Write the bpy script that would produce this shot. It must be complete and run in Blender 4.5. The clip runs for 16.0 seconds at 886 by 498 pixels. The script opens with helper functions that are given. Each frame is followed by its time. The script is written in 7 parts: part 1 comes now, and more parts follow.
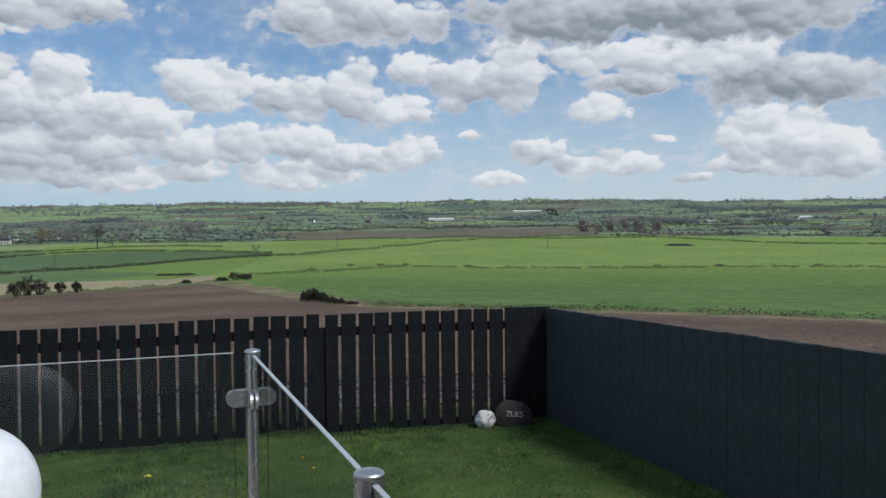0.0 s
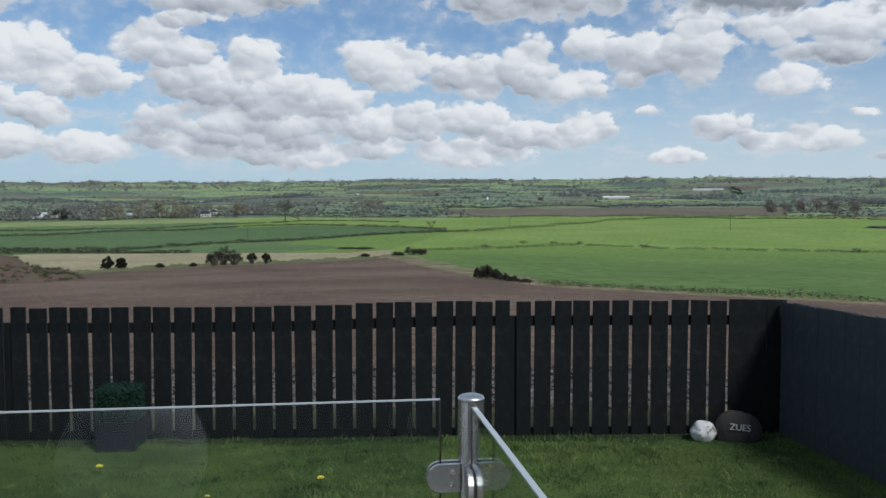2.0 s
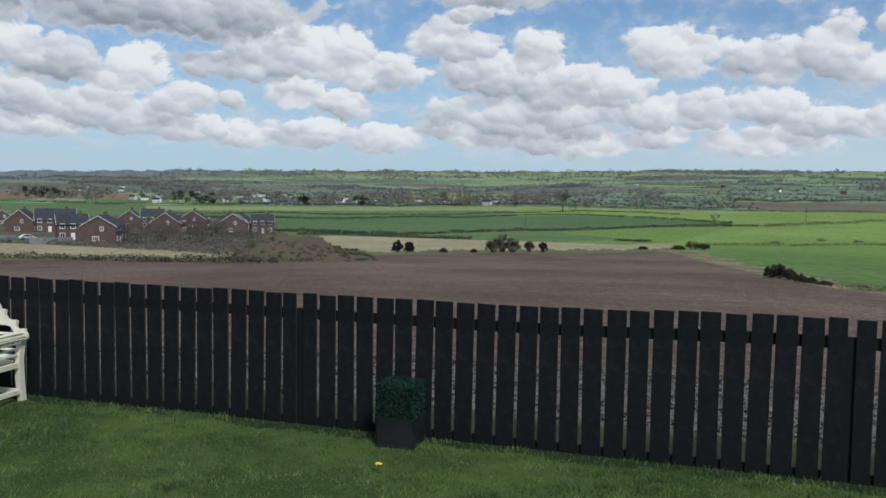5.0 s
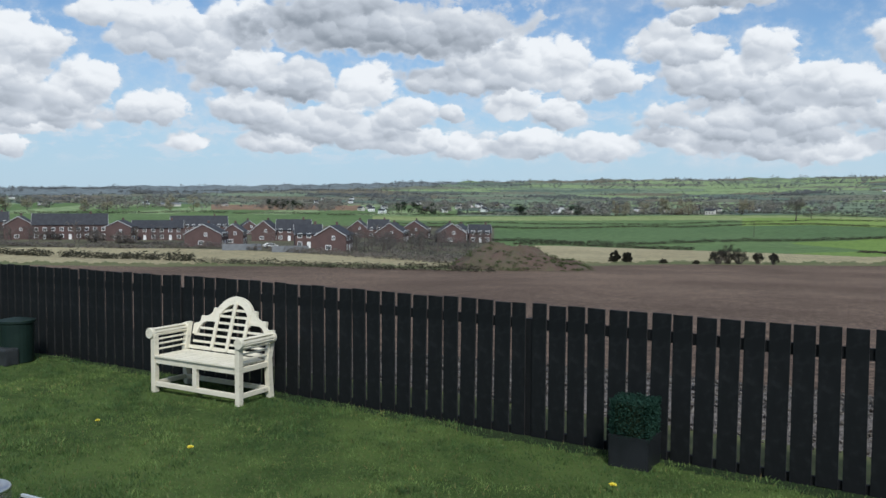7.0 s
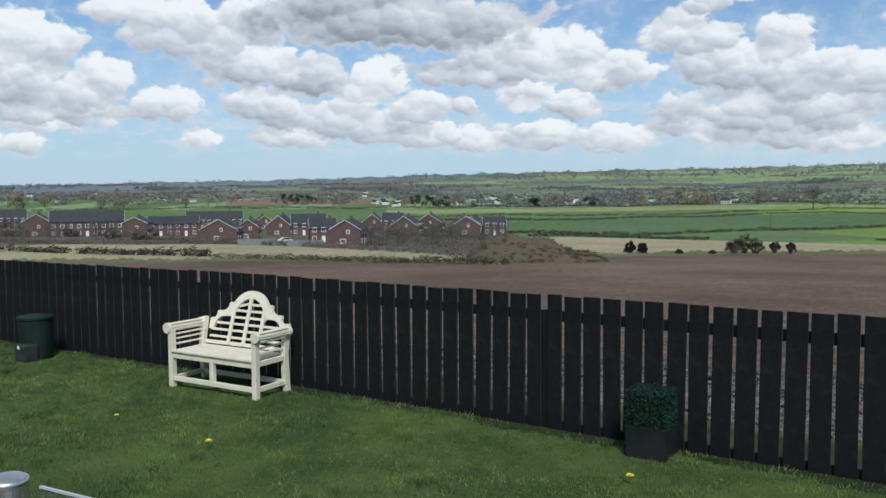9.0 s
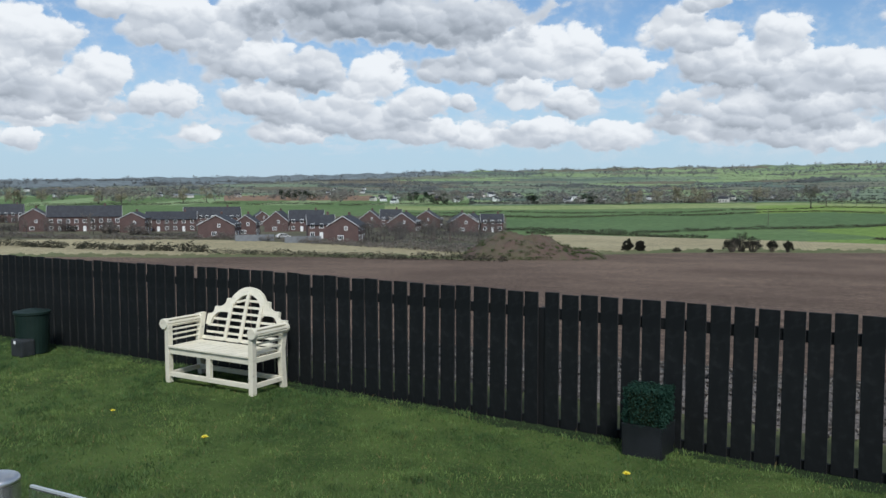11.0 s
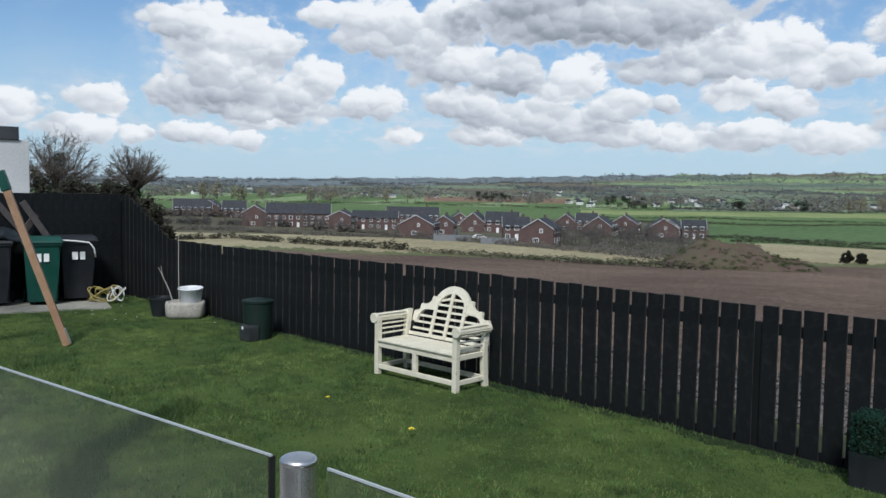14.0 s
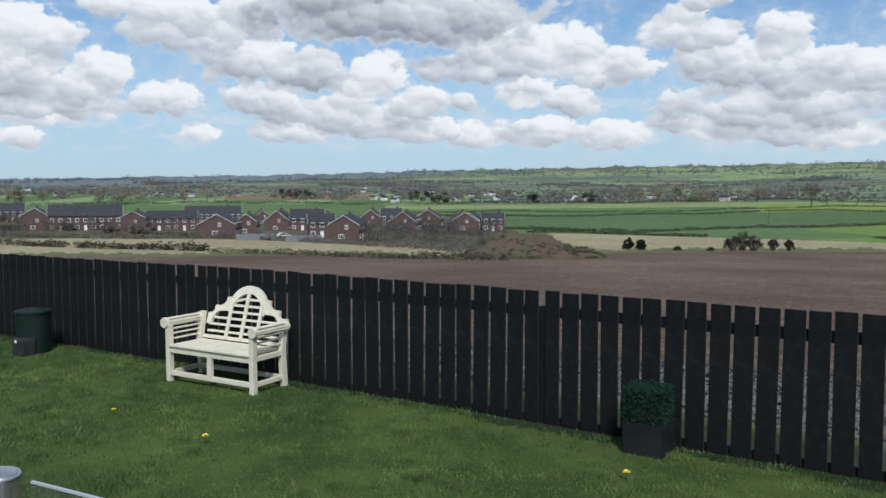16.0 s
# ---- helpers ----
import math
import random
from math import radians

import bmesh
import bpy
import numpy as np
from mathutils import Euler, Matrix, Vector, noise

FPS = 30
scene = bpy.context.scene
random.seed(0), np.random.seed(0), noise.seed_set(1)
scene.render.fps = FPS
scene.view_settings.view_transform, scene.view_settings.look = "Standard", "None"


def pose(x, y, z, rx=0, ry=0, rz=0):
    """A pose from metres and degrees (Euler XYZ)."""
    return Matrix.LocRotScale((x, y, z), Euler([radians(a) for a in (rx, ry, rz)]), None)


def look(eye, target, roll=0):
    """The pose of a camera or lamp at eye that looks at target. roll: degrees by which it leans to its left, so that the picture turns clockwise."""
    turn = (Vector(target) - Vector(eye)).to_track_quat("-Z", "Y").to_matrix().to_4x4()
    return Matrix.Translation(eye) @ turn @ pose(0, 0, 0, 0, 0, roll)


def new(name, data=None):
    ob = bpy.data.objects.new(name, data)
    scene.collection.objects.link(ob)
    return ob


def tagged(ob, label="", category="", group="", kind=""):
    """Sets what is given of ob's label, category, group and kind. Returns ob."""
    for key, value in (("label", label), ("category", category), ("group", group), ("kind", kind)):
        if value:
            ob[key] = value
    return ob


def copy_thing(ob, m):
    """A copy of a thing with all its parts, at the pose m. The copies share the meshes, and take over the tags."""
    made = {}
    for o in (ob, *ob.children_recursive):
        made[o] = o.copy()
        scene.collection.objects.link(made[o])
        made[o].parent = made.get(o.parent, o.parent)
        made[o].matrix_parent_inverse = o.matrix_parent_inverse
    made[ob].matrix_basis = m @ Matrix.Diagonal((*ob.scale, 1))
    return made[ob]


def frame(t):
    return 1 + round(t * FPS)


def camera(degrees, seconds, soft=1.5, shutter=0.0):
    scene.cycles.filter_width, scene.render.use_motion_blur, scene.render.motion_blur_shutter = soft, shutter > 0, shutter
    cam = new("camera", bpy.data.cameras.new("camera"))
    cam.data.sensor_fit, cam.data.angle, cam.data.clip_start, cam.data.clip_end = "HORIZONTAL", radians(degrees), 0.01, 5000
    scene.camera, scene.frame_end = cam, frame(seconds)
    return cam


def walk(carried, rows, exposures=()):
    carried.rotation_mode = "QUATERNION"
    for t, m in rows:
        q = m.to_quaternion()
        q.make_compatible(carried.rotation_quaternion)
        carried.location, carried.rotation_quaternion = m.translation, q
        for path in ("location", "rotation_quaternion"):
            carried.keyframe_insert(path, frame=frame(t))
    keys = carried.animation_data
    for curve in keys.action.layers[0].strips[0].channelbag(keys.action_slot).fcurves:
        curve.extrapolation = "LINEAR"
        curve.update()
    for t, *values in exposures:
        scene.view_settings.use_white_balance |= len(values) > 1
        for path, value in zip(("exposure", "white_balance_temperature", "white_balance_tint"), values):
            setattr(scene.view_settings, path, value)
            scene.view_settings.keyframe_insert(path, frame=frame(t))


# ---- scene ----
# ---------------------------------------------------------------- camera
cam = camera(56.8, 16.0)
PATH = [
    (0.0, 0.158, -0.623, 2.277, -1.55, -0.52, -5.08),
    (0.5, 0.112, -0.296, 2.292, -1.43, -0.79, -2.71),
    (1.0, 0.042, 0.006, 2.261, -1.68, -0.21, -0.04),
    (1.5, -0.044, 0.313, 2.263, -2.29, -0.20, 2.59),
    (2.0, -0.106, 0.582, 2.246, -3.08, 0.07, 6.91),
    (2.5, -0.167, 0.809, 2.261, -3.51, 0.52, 10.18),
    (3.0, -0.265, 1.022, 2.251, -3.47, 1.23, 11.48),
    (3.5, -0.379, 1.219, 2.254, -2.83, 0.84, 11.90),
    (4.0, -0.433, 1.292, 2.242, -3.57, 0.64, 15.73),
    (4.5, -0.476, 1.325, 2.228, -4.00, 0.68, 21.51),
    (5.0, -0.479, 1.322, 2.257, -3.95, 1.00, 26.05),
    (5.2, -0.497, 1.325, 2.250, -3.82, 1.18, 28.57),
    (7.5, -0.710, 1.407, 2.234, -3.78, 0.22, 41.88),
    (8.0, -0.707, 1.409, 2.228, -4.32, 0.10, 42.07),
    (8.5, -0.704, 1.402, 2.233, -4.31, 0.05, 42.04),
    (9.0, -0.695, 1.400, 2.234, -3.96, -0.24, 42.08),
    (11.5, -0.704, 1.411, 2.235, -4.23, 0.11, 41.91),
    (12.0, -0.703, 1.409, 2.235, -4.25, -0.16, 42.19),
    (12.5, -0.714, 1.402, 2.235, -4.10, -0.12, 43.55),
    (13.0, -0.746, 1.347, 2.237, -3.92, 0.43, 49.02),
    (13.5, -0.761, 1.312, 2.242, -3.82, 1.03, 53.93),
    (14.0, -0.778, 1.318, 2.243, -4.12, 0.98, 55.47),
    (14.5, -0.762, 1.331, 2.238, -4.32, 0.84, 54.61),
    (15.0, -0.741, 1.348, 2.241, -4.32, 0.64, 51.66),
    (15.5, -0.728, 1.380, 2.243, -4.13, 0.37, 47.02),
    (16.0, -0.697, 1.408, 2.233, -4.25, 0.04, 41.97),
]
EXPOSURE = [(0.0, -0.18, 5950, 9), (3.0, -0.15, 5950, 9), (4.5, -0.20, 5950, 9), (5.2, -0.12, 5950, 9), (7.5, 0.0, 5950, 9), (16.0, 0.0, 5950, 9)]
walk(cam, [(t, pose(x, y, z, 90 + tilt, 0, yaw) @ pose(0, 0, 0, 0, 0, roll)) for t, x, y, z, tilt, roll, yaw in PATH], EXPOSURE)

# ---------------------------------------------------------------- light
SUN_BEARING, SUN_HEIGHT = -132.0, 46.0      # degrees to the left of +y, degrees up
b, h = radians(SUN_BEARING), radians(SUN_HEIGHT)
SUN_DIR = Vector((-math.sin(b) * math.cos(h), math.cos(b) * math.cos(h), math.sin(h)))
sun = new("sun", bpy.data.lights.new("sun", "SUN"))
sun.data.energy, sun.data.angle, sun.data.color = 3.2, radians(12.0), (1.0, 0.95, 0.87)
sun.matrix_basis = look(SUN_DIR * 50, (0, 0, 0))


class Nodes:
    """Short way to write a node tree."""

    def __init__(self, tree):
        self.tree = tree
        tree.nodes.clear()

    def add(self, kind, inputs=(), **settings):
        n = self.tree.nodes.new(kind)
        for key, value in settings.items():
            if key == "operation":
                n.operation = value
            elif key == "use_clamp":
                n.use_clamp = value
            elif key == "interpolation_type":
                n.interpolation_type = value
            elif key == "data_type":
                n.data_type = value
            elif key == "blend_type":
                n.blend_type = value
            elif key == "feature":
                n.feature = value
            elif key == "rotation_type":
                n.rotation_type = value
        for key, value in dict(inputs).items():
            if isinstance(value, bpy.types.NodeSocket):
                self.tree.links.new(value, n.inputs[key])
            else:
                n.inputs[key].default_value = value
        return n

    def math(self, op, a, c=0.0, clamp=False):
        return self.add("ShaderNodeMath", {0: a, 1: c}, operation=op, use_clamp=clamp).outputs[0]

    def vec(self, op, a, c=(0, 0, 0)):
        n = self.add("ShaderNodeVectorMath", {0: a, 1: c}, operation=op)
        return n.outputs["Value"] if op in ("LENGTH", "DOT_PRODUCT") else n.outputs[0]

    def step(self, a, lo, hi, out_lo=0.0, out_hi=1.0):
        return self.add("ShaderNodeMapRange", {0: a, 1: lo, 2: hi, 3: out_lo, 4: out_hi}, interpolation_type="SMOOTHSTEP").outputs[0]

    def noise(self, vector, scale, detail=4.0, rough=0.55):
        return self.add("ShaderNodeTexNoise", {"Vector": vector, "Scale": scale, "Detail": detail, "Roughness": rough})

    def mix(self, fac, a, c, blend="MIX"):
        n = self.add("ShaderNodeMix", data_type="RGBA", blend_type=blend)
        for key, value in ((0, fac), (6, a), (7, c)):
            if isinstance(value, bpy.types.NodeSocket):
                self.tree.links.new(value, n.inputs[key])
            else:
                n.inputs[key].default_value = value if key == 0 or len(value) == 4 else (*value, 1)
        return n.outputs[2]


# Cumulus heads: bearing, height, half width, rise of the head, drop of the base, in degrees; lighter or darker.
CLOUDS_FAR_WEST = [
    (83.2, 4.5, 1.8, 1.3, 1, 0.05),
    (79.7, 3.4, 2.8, 0.9, 0.8, 0.1),
    (78.2, 5.2, 2.2, 1.3, 0.8, 0.1),
    (76.1, 3.3, 1.3, 0.6, 0.6, 0.05),
    (74.1, 6.3, 1.4, 1.5, 1.3, 0),
    (73.2, 10.8, 2, 1.1, 1.3, 0.02),
    (72.3, 3.3, 2.2, 0.9, 0.7, 0),
    (70.9, 9.6, 3.4, 2.3, 2, 0.12),
    (70.1, 6.9, 4, 2, 1.7, -0.12),
    (69, 3.1, 1.1, 0.6, 0.5, 0.05),
    (68.5, 5.2, 5.7, 1.1, 0.9, -0.06),
    (68.2, 4.3, 2.1, 0.6, 0.5, 0.15),
    (67.4, 9.1, 2.2, 1.6, 1.7, 0.12),
    (65.3, 7.1, 2.4, 1.7, 1.8, 0.05),
    (63.2, 11.5, 1.8, 1, 0.7, 0.05),
]
CLOUDS_WEST = [
    (60.7, 5.6, 2.2, 1.2, 1.1, 0.08),
    (59.4, 10.7, 4, 2.2, 1.8, -0.02),
    (57.9, 3.7, 1.5, 0.8, 0.5, -0.02),
    (55.8, 8.7, 3.4, 1.7, 1.6, 0),
    (55.1, 11.3, 2.9, 1.8, 1.6, 0.08),
    (53.8, 6.2, 3.3, 1.2, 1.1, -0.03),
    (52.6, 3.9, 2.8, 1, 0.8, 0),
    (51.2, 7.7, 3.5, 1.4, 1.3, -0.22),
    (49.2, 5.2, 6.1, 1.4, 1.2, -0.08),
    (46, 7.7, 2.4, 1.6, 1.3, 0.2),
    (45.5, 11.6, 10, 2.4, 1.8, -0.42),
    (44.9, 4.3, 3.5, 1.1, 1, -0.03),
    (43.5, 5.9, 2.4, 1, 0.8, 0),
    (40.7, 6, 0.8, 0.6, 0.6, 0),
    (40.2, 8.4, 4.6, 0.9, 1.1, -0.12),
]
CLOUDS_NORTH_WEST = [
    (39.5, 3.8, 2.9, 1.1, 0.9, 0.08),
    (38.1, 9.5, 2.8, 1.7, 1.4, 0.08),
    (36.3, 6.6, 1.8, 1.2, 0.9, 0.12),
    (35.6, 9.5, 2.4, 1.8, 1.6, 0.1),
    (35.3, 3.9, 2.8, 0.9, 0.9, 0.05),
    (33.2, 5.9, 2, 0.9, 1, 0.06),
    (32.9, 8.9, 2.4, 2, 1.8, 0.08),
    (30.6, 3.6, 2.7, 1.1, 1, 0.08),
    (30.2, 8.3, 2.4, 1.4, 1.5, 0),
    (26.1, 10.7, 2.3, 1.3, 1.2, 0),
    (24.8, 10.2, 2.4, 1, 1.1, 0),
    (24.6, 8.7, 2.1, 1.2, 1.2, 0),
    (24.4, 4, 3.4, 1, 0.9, 0),
    (23.8, 12.1, 1.6, 0.6, 0.6, 0),
    (22.6, 8, 3.5, 1.6, 1.6, 0),
]
CLOUDS_NORTH = [
    (20.6, 13.6, 6.5, 1.4, 1.1, -0.16),
    (19.8, 9.5, 1.8, 1.4, 1.3, 0.06),
    (19.7, 5.4, 7.3, 1.7, 1.6, -0.06),
    (18.4, 7.3, 4.4, 1.6, 1.5, -0.05),
    (17.8, 3.7, 5, 1.1, 1, 0.02),
    (14.9, 7.4, 2.9, 1.5, 1.4, 0.02),
    (11.8, 5.7, 2, 1.3, 1.3, 0.05),
    (11.7, 4, 2.5, 0.9, 0.8, 0),
    (10.8, 9.6, 3.3, 1.7, 1.5, 0.05),
    (8.6, 5.9, 2, 1, 0.9, 0.02),
    (8.1, 5.4, 2.4, 1.2, 1, 0.03),
    (5.1, 5.7, 2.5, 1.3, 1.2, 0.08),
    (5, 3.8, 4, 1.1, 1, 0.05),
    (4.7, 8.9, 3.1, 1.3, 1.3, -0.02),
    (4.4, 5.8, 2.5, 1.2, 1, 0.05),
]
CLOUDS_NORTH_EAST = [
    (3.7, 3.7, 3.3, 0.6, 0.4, 0),
    (0.9, 9.1, 2, 2.1, 1.8, -0.08),
    (0.9, 4.6, 3.1, 1, 0.8, 0),
    (0.8, 14.2, 6.5, 1.8, 1.7, -0.22),
    (-2, 8.1, 2.8, 1.2, 1, 0.02),
    (-3.1, 10.6, 1.6, 1.1, 1, 0.06),
    (-3.2, 5.2, 1.8, 1.3, 1.1, 0.05),
    (-6.8, 10, 2.8, 1.4, 1.8, 0),
    (-7.3, 6.1, 0.6, 0.3, 0.2, 0),
    (-8.7, 3.3, 1.6, 0.6, 0.4, 0.05),
    (-10.2, 10.4, 2.5, 3.1, 2.2, -0.05),
    (-11.7, 5, 1.8, 0.9, 0.7, -0.02),
    (-14.5, 4.2, 1.9, 0.9, 0.6, 0.02),
    (-15.1, 14.2, 9, 1.6, 1.7, -0.46),
    (-15.6, 7.8, 2.2, 1.1, 0.8, 0.08),
]
CLOUDS_EAST = [
    (-17.5, 4.2, 2.1, 0.9, 0.6, 0.02),
    (-18.4, 11.4, 5.7, 1.2, 1.1, 0.1),
    (-18.4, 9.8, 3.3, 0.7, 0.9, -0.3),
    (-19.9, 5.9, 0.8, 0.3, 0.2, 0),
    (-21.8, 3.1, 1.3, 0.4, 0.3, 0),
    (-23.6, 11.1, 3.6, 1.4, 1.4, 0.06),
    (-24.8, 13.6, 7.7, 1.6, 1.7, -0.42),
    (-25.9, 4, 2.8, 0.9, 0.7, 0.03),
    (-27.5, 5.7, 3.5, 1.9, 1.7, 0.04),
    (-28.2, 9.3, 5, 1.8, 1.7, -0.42),
    (-30.6, 4.1, 2.8, 2.4, 1.4, 0),
]


def make_sky():
    world = bpy.data.worlds.new("sky")
    scene.world = world
    world.use_nodes = True
    n = Nodes(world.node_tree)
    ray = n.add("ShaderNodeTexCoord").outputs["Generated"]
    xyz = n.add("ShaderNodeSeparateXYZ", {0: ray})
    x, y, z = xyz.outputs
    bearing = n.math("ARCTAN2", n.math("MULTIPLY", x, -1.0), y)
    height = n.math("ARCSINE", z)
    flat = n.add("ShaderNodeCombineXYZ", {0: bearing, 1: height, 2: 0.0}).outputs[0]
    stretched = n.vec("MULTIPLY", flat, (1.0, 1.35, 1.0))
    big = n.noise(stretched, 9.0, 3.0, 0.5)
    fine = n.noise(stretched, 42.0, 6.0, 0.6)
    warp = n.vec("MULTIPLY", n.vec("SUBTRACT", big.outputs["Color"], (0.5, 0.5, 0.5)), (0.055, 0.026, 0))
    warp2 = n.vec("MULTIPLY", n.vec("SUBTRACT", fine.outputs["Color"], (0.5, 0.5, 0.5)), (0.020, 0.014, 0))
    curl = n.vec("ADD", stretched, n.vec("MULTIPLY", n.vec("SUBTRACT", fine.outputs["Color"], (0.5, 0.5, 0.5)), (0.026, 0.026, 0)))

    def billows(place, scale):
        cells = n.add("ShaderNodeTexVoronoi", {"Vector": place, "Scale": scale, "Smoothness": 0.35, "Randomness": 1.0}, feature="SMOOTH_F1")
        cells.voronoi_dimensions = "2D"
        d = cells.outputs["Distance"]
        return n.math("SUBTRACT", 0.5, n.math("MULTIPLY", d, d))

    at = n.vec("ADD", n.vec("ADD", flat, warp), warp2)
    heads, knobs = billows(curl, 19.0), billows(curl, 52.0)
    heads_lit, knobs_lit = billows(n.vec("ADD", curl, (-0.004, 0.014, 0)), 19.0), billows(n.vec("ADD", curl, (-0.0015, 0.005, 0)), 52.0)
    relief = n.math("ADD", n.math("MULTIPLY", n.math("SUBTRACT", heads, heads_lit), 0.75), n.math("MULTIPLY", n.math("SUBTRACT", knobs, knobs_lit), 0.42))
    wisps = n.math("MULTIPLY", n.math("SUBTRACT", fine.outputs["Fac"], 0.5), 0.9)
    relief = n.math("ADD", relief, n.math("MULTIPLY", wisps, 0.22))
    ragged = n.math("ADD", n.math("ADD", n.math("MULTIPLY", heads, 0.55), n.math("MULTIPLY", knobs, 0.40)), n.math("SUBTRACT", wisps, 0.13))
    blue = n.add("ShaderNodeTexSky")
    blue.sky_type, blue.sun_disc = "NISHITA", False
    blue.sun_elevation, blue.sun_rotation = radians(SUN_HEIGHT), radians(-SUN_BEARING)
    blue.altitude, blue.air_density, blue.dust_density, blue.ozone_density = 100.0, 1.0, 0.35, 2.5
    sky = n.mix(1.0, blue.outputs[0], (0.076, 0.090, 0.099), "MULTIPLY")
    haze = n.mix(n.step(bearing, 0.6, -0.4), (0.48, 0.61, 0.71), (0.64, 0.71, 0.76))
    sky = n.mix(n.step(height, 0.22, 0.0, 0.12, 0.82), sky, haze)
    veil = n.math("MULTIPLY", n.step(big.outputs["Fac"], 0.42, 0.75), 0.16)
    sky = n.mix(veil, sky, (0.60, 0.64, 0.68))
    # far rows of small cumulus low over the land
    low_rows = n.noise(n.vec("MULTIPLY", curl, (1.0, 2.4, 1.0)), 17.0, 6.0, 0.6).outputs["Fac"]
    low_band = n.math("MULTIPLY", n.step(height, 0.03, 0.06), n.step(height, 0.13, 0.09))
    sky = n.mix(n.math("MULTIPLY", n.math("MULTIPLY", n.step(low_rows, 0.50, 0.64), low_band), 0.55), sky, (0.70, 0.71, 0.73))
    # each cumulus head before the ones farther off: a lit crown over a shaded base
    inmost, tone = -3.0, 0.62
    every = CLOUDS_FAR_WEST + CLOUDS_WEST + CLOUDS_NORTH_WEST + CLOUDS_NORTH + CLOUDS_NORTH_EAST + CLOUDS_EAST
    for az, el, wide, rise, drop, shift in sorted(every, key=lambda c: c[1]):
        off = n.vec("SUBTRACT", at, (radians(az), radians(el), 0))
        a = n.vec("MULTIPLY", off, (1 / radians(wide), 1 / radians(rise), 0))
        c = n.vec("MULTIPLY", off, (-1 / radians(wide), -1 / radians(drop), 0))
        near = n.math("SUBTRACT", ragged, n.vec("LENGTH", n.vec("MAXIMUM", a, c)))
        body = n.step(near, -1.06, -0.74 if shift > -0.2 else -0.5)
        level = n.vec("DOT_PRODUCT", a, (-0.10, 0.32, 0))
        lit = n.math("ADD", n.math("ADD", relief, level), 0.60 + 0.92 * shift)
        tone = n.add("ShaderNodeMix", {0: body, 2: tone, 3: lit}).outputs[0]
        inmost = n.math("MAXIMUM", inmost, near)
    shade = n.mix(n.step(tone, -0.15, 0.5), (0.28, 0.305, 0.335), (0.57, 0.59, 0.615))
    cloud = n.mix(n.step(tone, 0.34, 0.96), shade, (0.91, 0.895, 0.865))
    shreds = n.math("MULTIPLY", n.step(inmost, -1.75, -0.92), n.step(fine.outputs["Fac"], 0.34, 0.78, 0.04, 0.48))
    sky = n.mix(n.math("MAXIMUM", n.step(inmost, -1.08, -0.76), shreds), sky, cloud)
    # a broken deck over the rest of the sky
    deck_noise = n.noise(n.vec("MULTIPLY", ray, (1.0, 1.0, 2.2)), 3.2, 8.0, 0.62).outputs["Fac"]
    deck = n.math("MULTIPLY", n.step(deck_noise, 0.38, 0.66), n.step(height, 0.27, 0.36))
    sky = n.mix(deck, sky, (0.58, 0.60, 0.62))
    back = n.add("ShaderNodeBackground", {"Color": sky, "Strength": 1.0})
    n.add("ShaderNodeOutputWorld", {"Surface": back.outputs[0]})


make_sky()


# ---------------------------------------------------------------- materials
def material(name, build):
    m = bpy.data.materials.new(name)
    m.use_nodes = True
    n = Nodes(m.node_tree)
    place = n.add("ShaderNodeTexCoord").outputs["Object"]
    where = n.add("ShaderNodeNewGeometry").outputs["Position"]
    shader = n.add("ShaderNodeBsdfPrincipled")
    whole = build(n, place, where, shader)
    n.add("ShaderNodeOutputMaterial", {"Surface": whole or shader.outputs[0]})
    return m


def put(n, shader, **values):
    for key, value in values.items():
        socket = shader.inputs[key.replace("_", " ")]
        if isinstance(value, bpy.types.NodeSocket):
            n.tree.links.new(value, socket)
        else:
            socket.default_value = (*value, 1) if isinstance(value, tuple) and len(value) == 3 and socket.type == "RGBA" else value


def two_scale(name, a, c, d=None, coarse=1.0, fine=20.0, rough=0.8, bump=0.3, depth=0.01, metal=0.0, world=False, specular=0.35):
    """A surface of two or three tones at two scales, with relief."""

    def build(n, place, where, shader):
        p = where if world else place
        low, high = n.noise(p, coarse, 4.0, 0.6).outputs["Fac"], n.noise(p, fine, 5.0, 0.6).outputs["Fac"]
        col = n.mix(n.step(low, 0.35, 0.65), a, c)
        if d:
            col = n.mix(n.step(high, 0.45, 0.75), col, d)
        else:
            col = n.mix(1.0, col, n.mix(high, (0.75, 0.75, 0.75), (1.2, 1.2, 1.2)), "MULTIPLY")
        rise = n.add("ShaderNodeBump", {"Height": high, "Strength": bump, "Distance": depth}).outputs[0]
        put(n, shader, Base_Color=col, Roughness=n.step(low, 0.2, 0.8, rough - 0.08, min(1.0, rough + 0.08)), Metallic=metal, Normal=rise, Specular_IOR_Level=specular)

    return material(name, build)


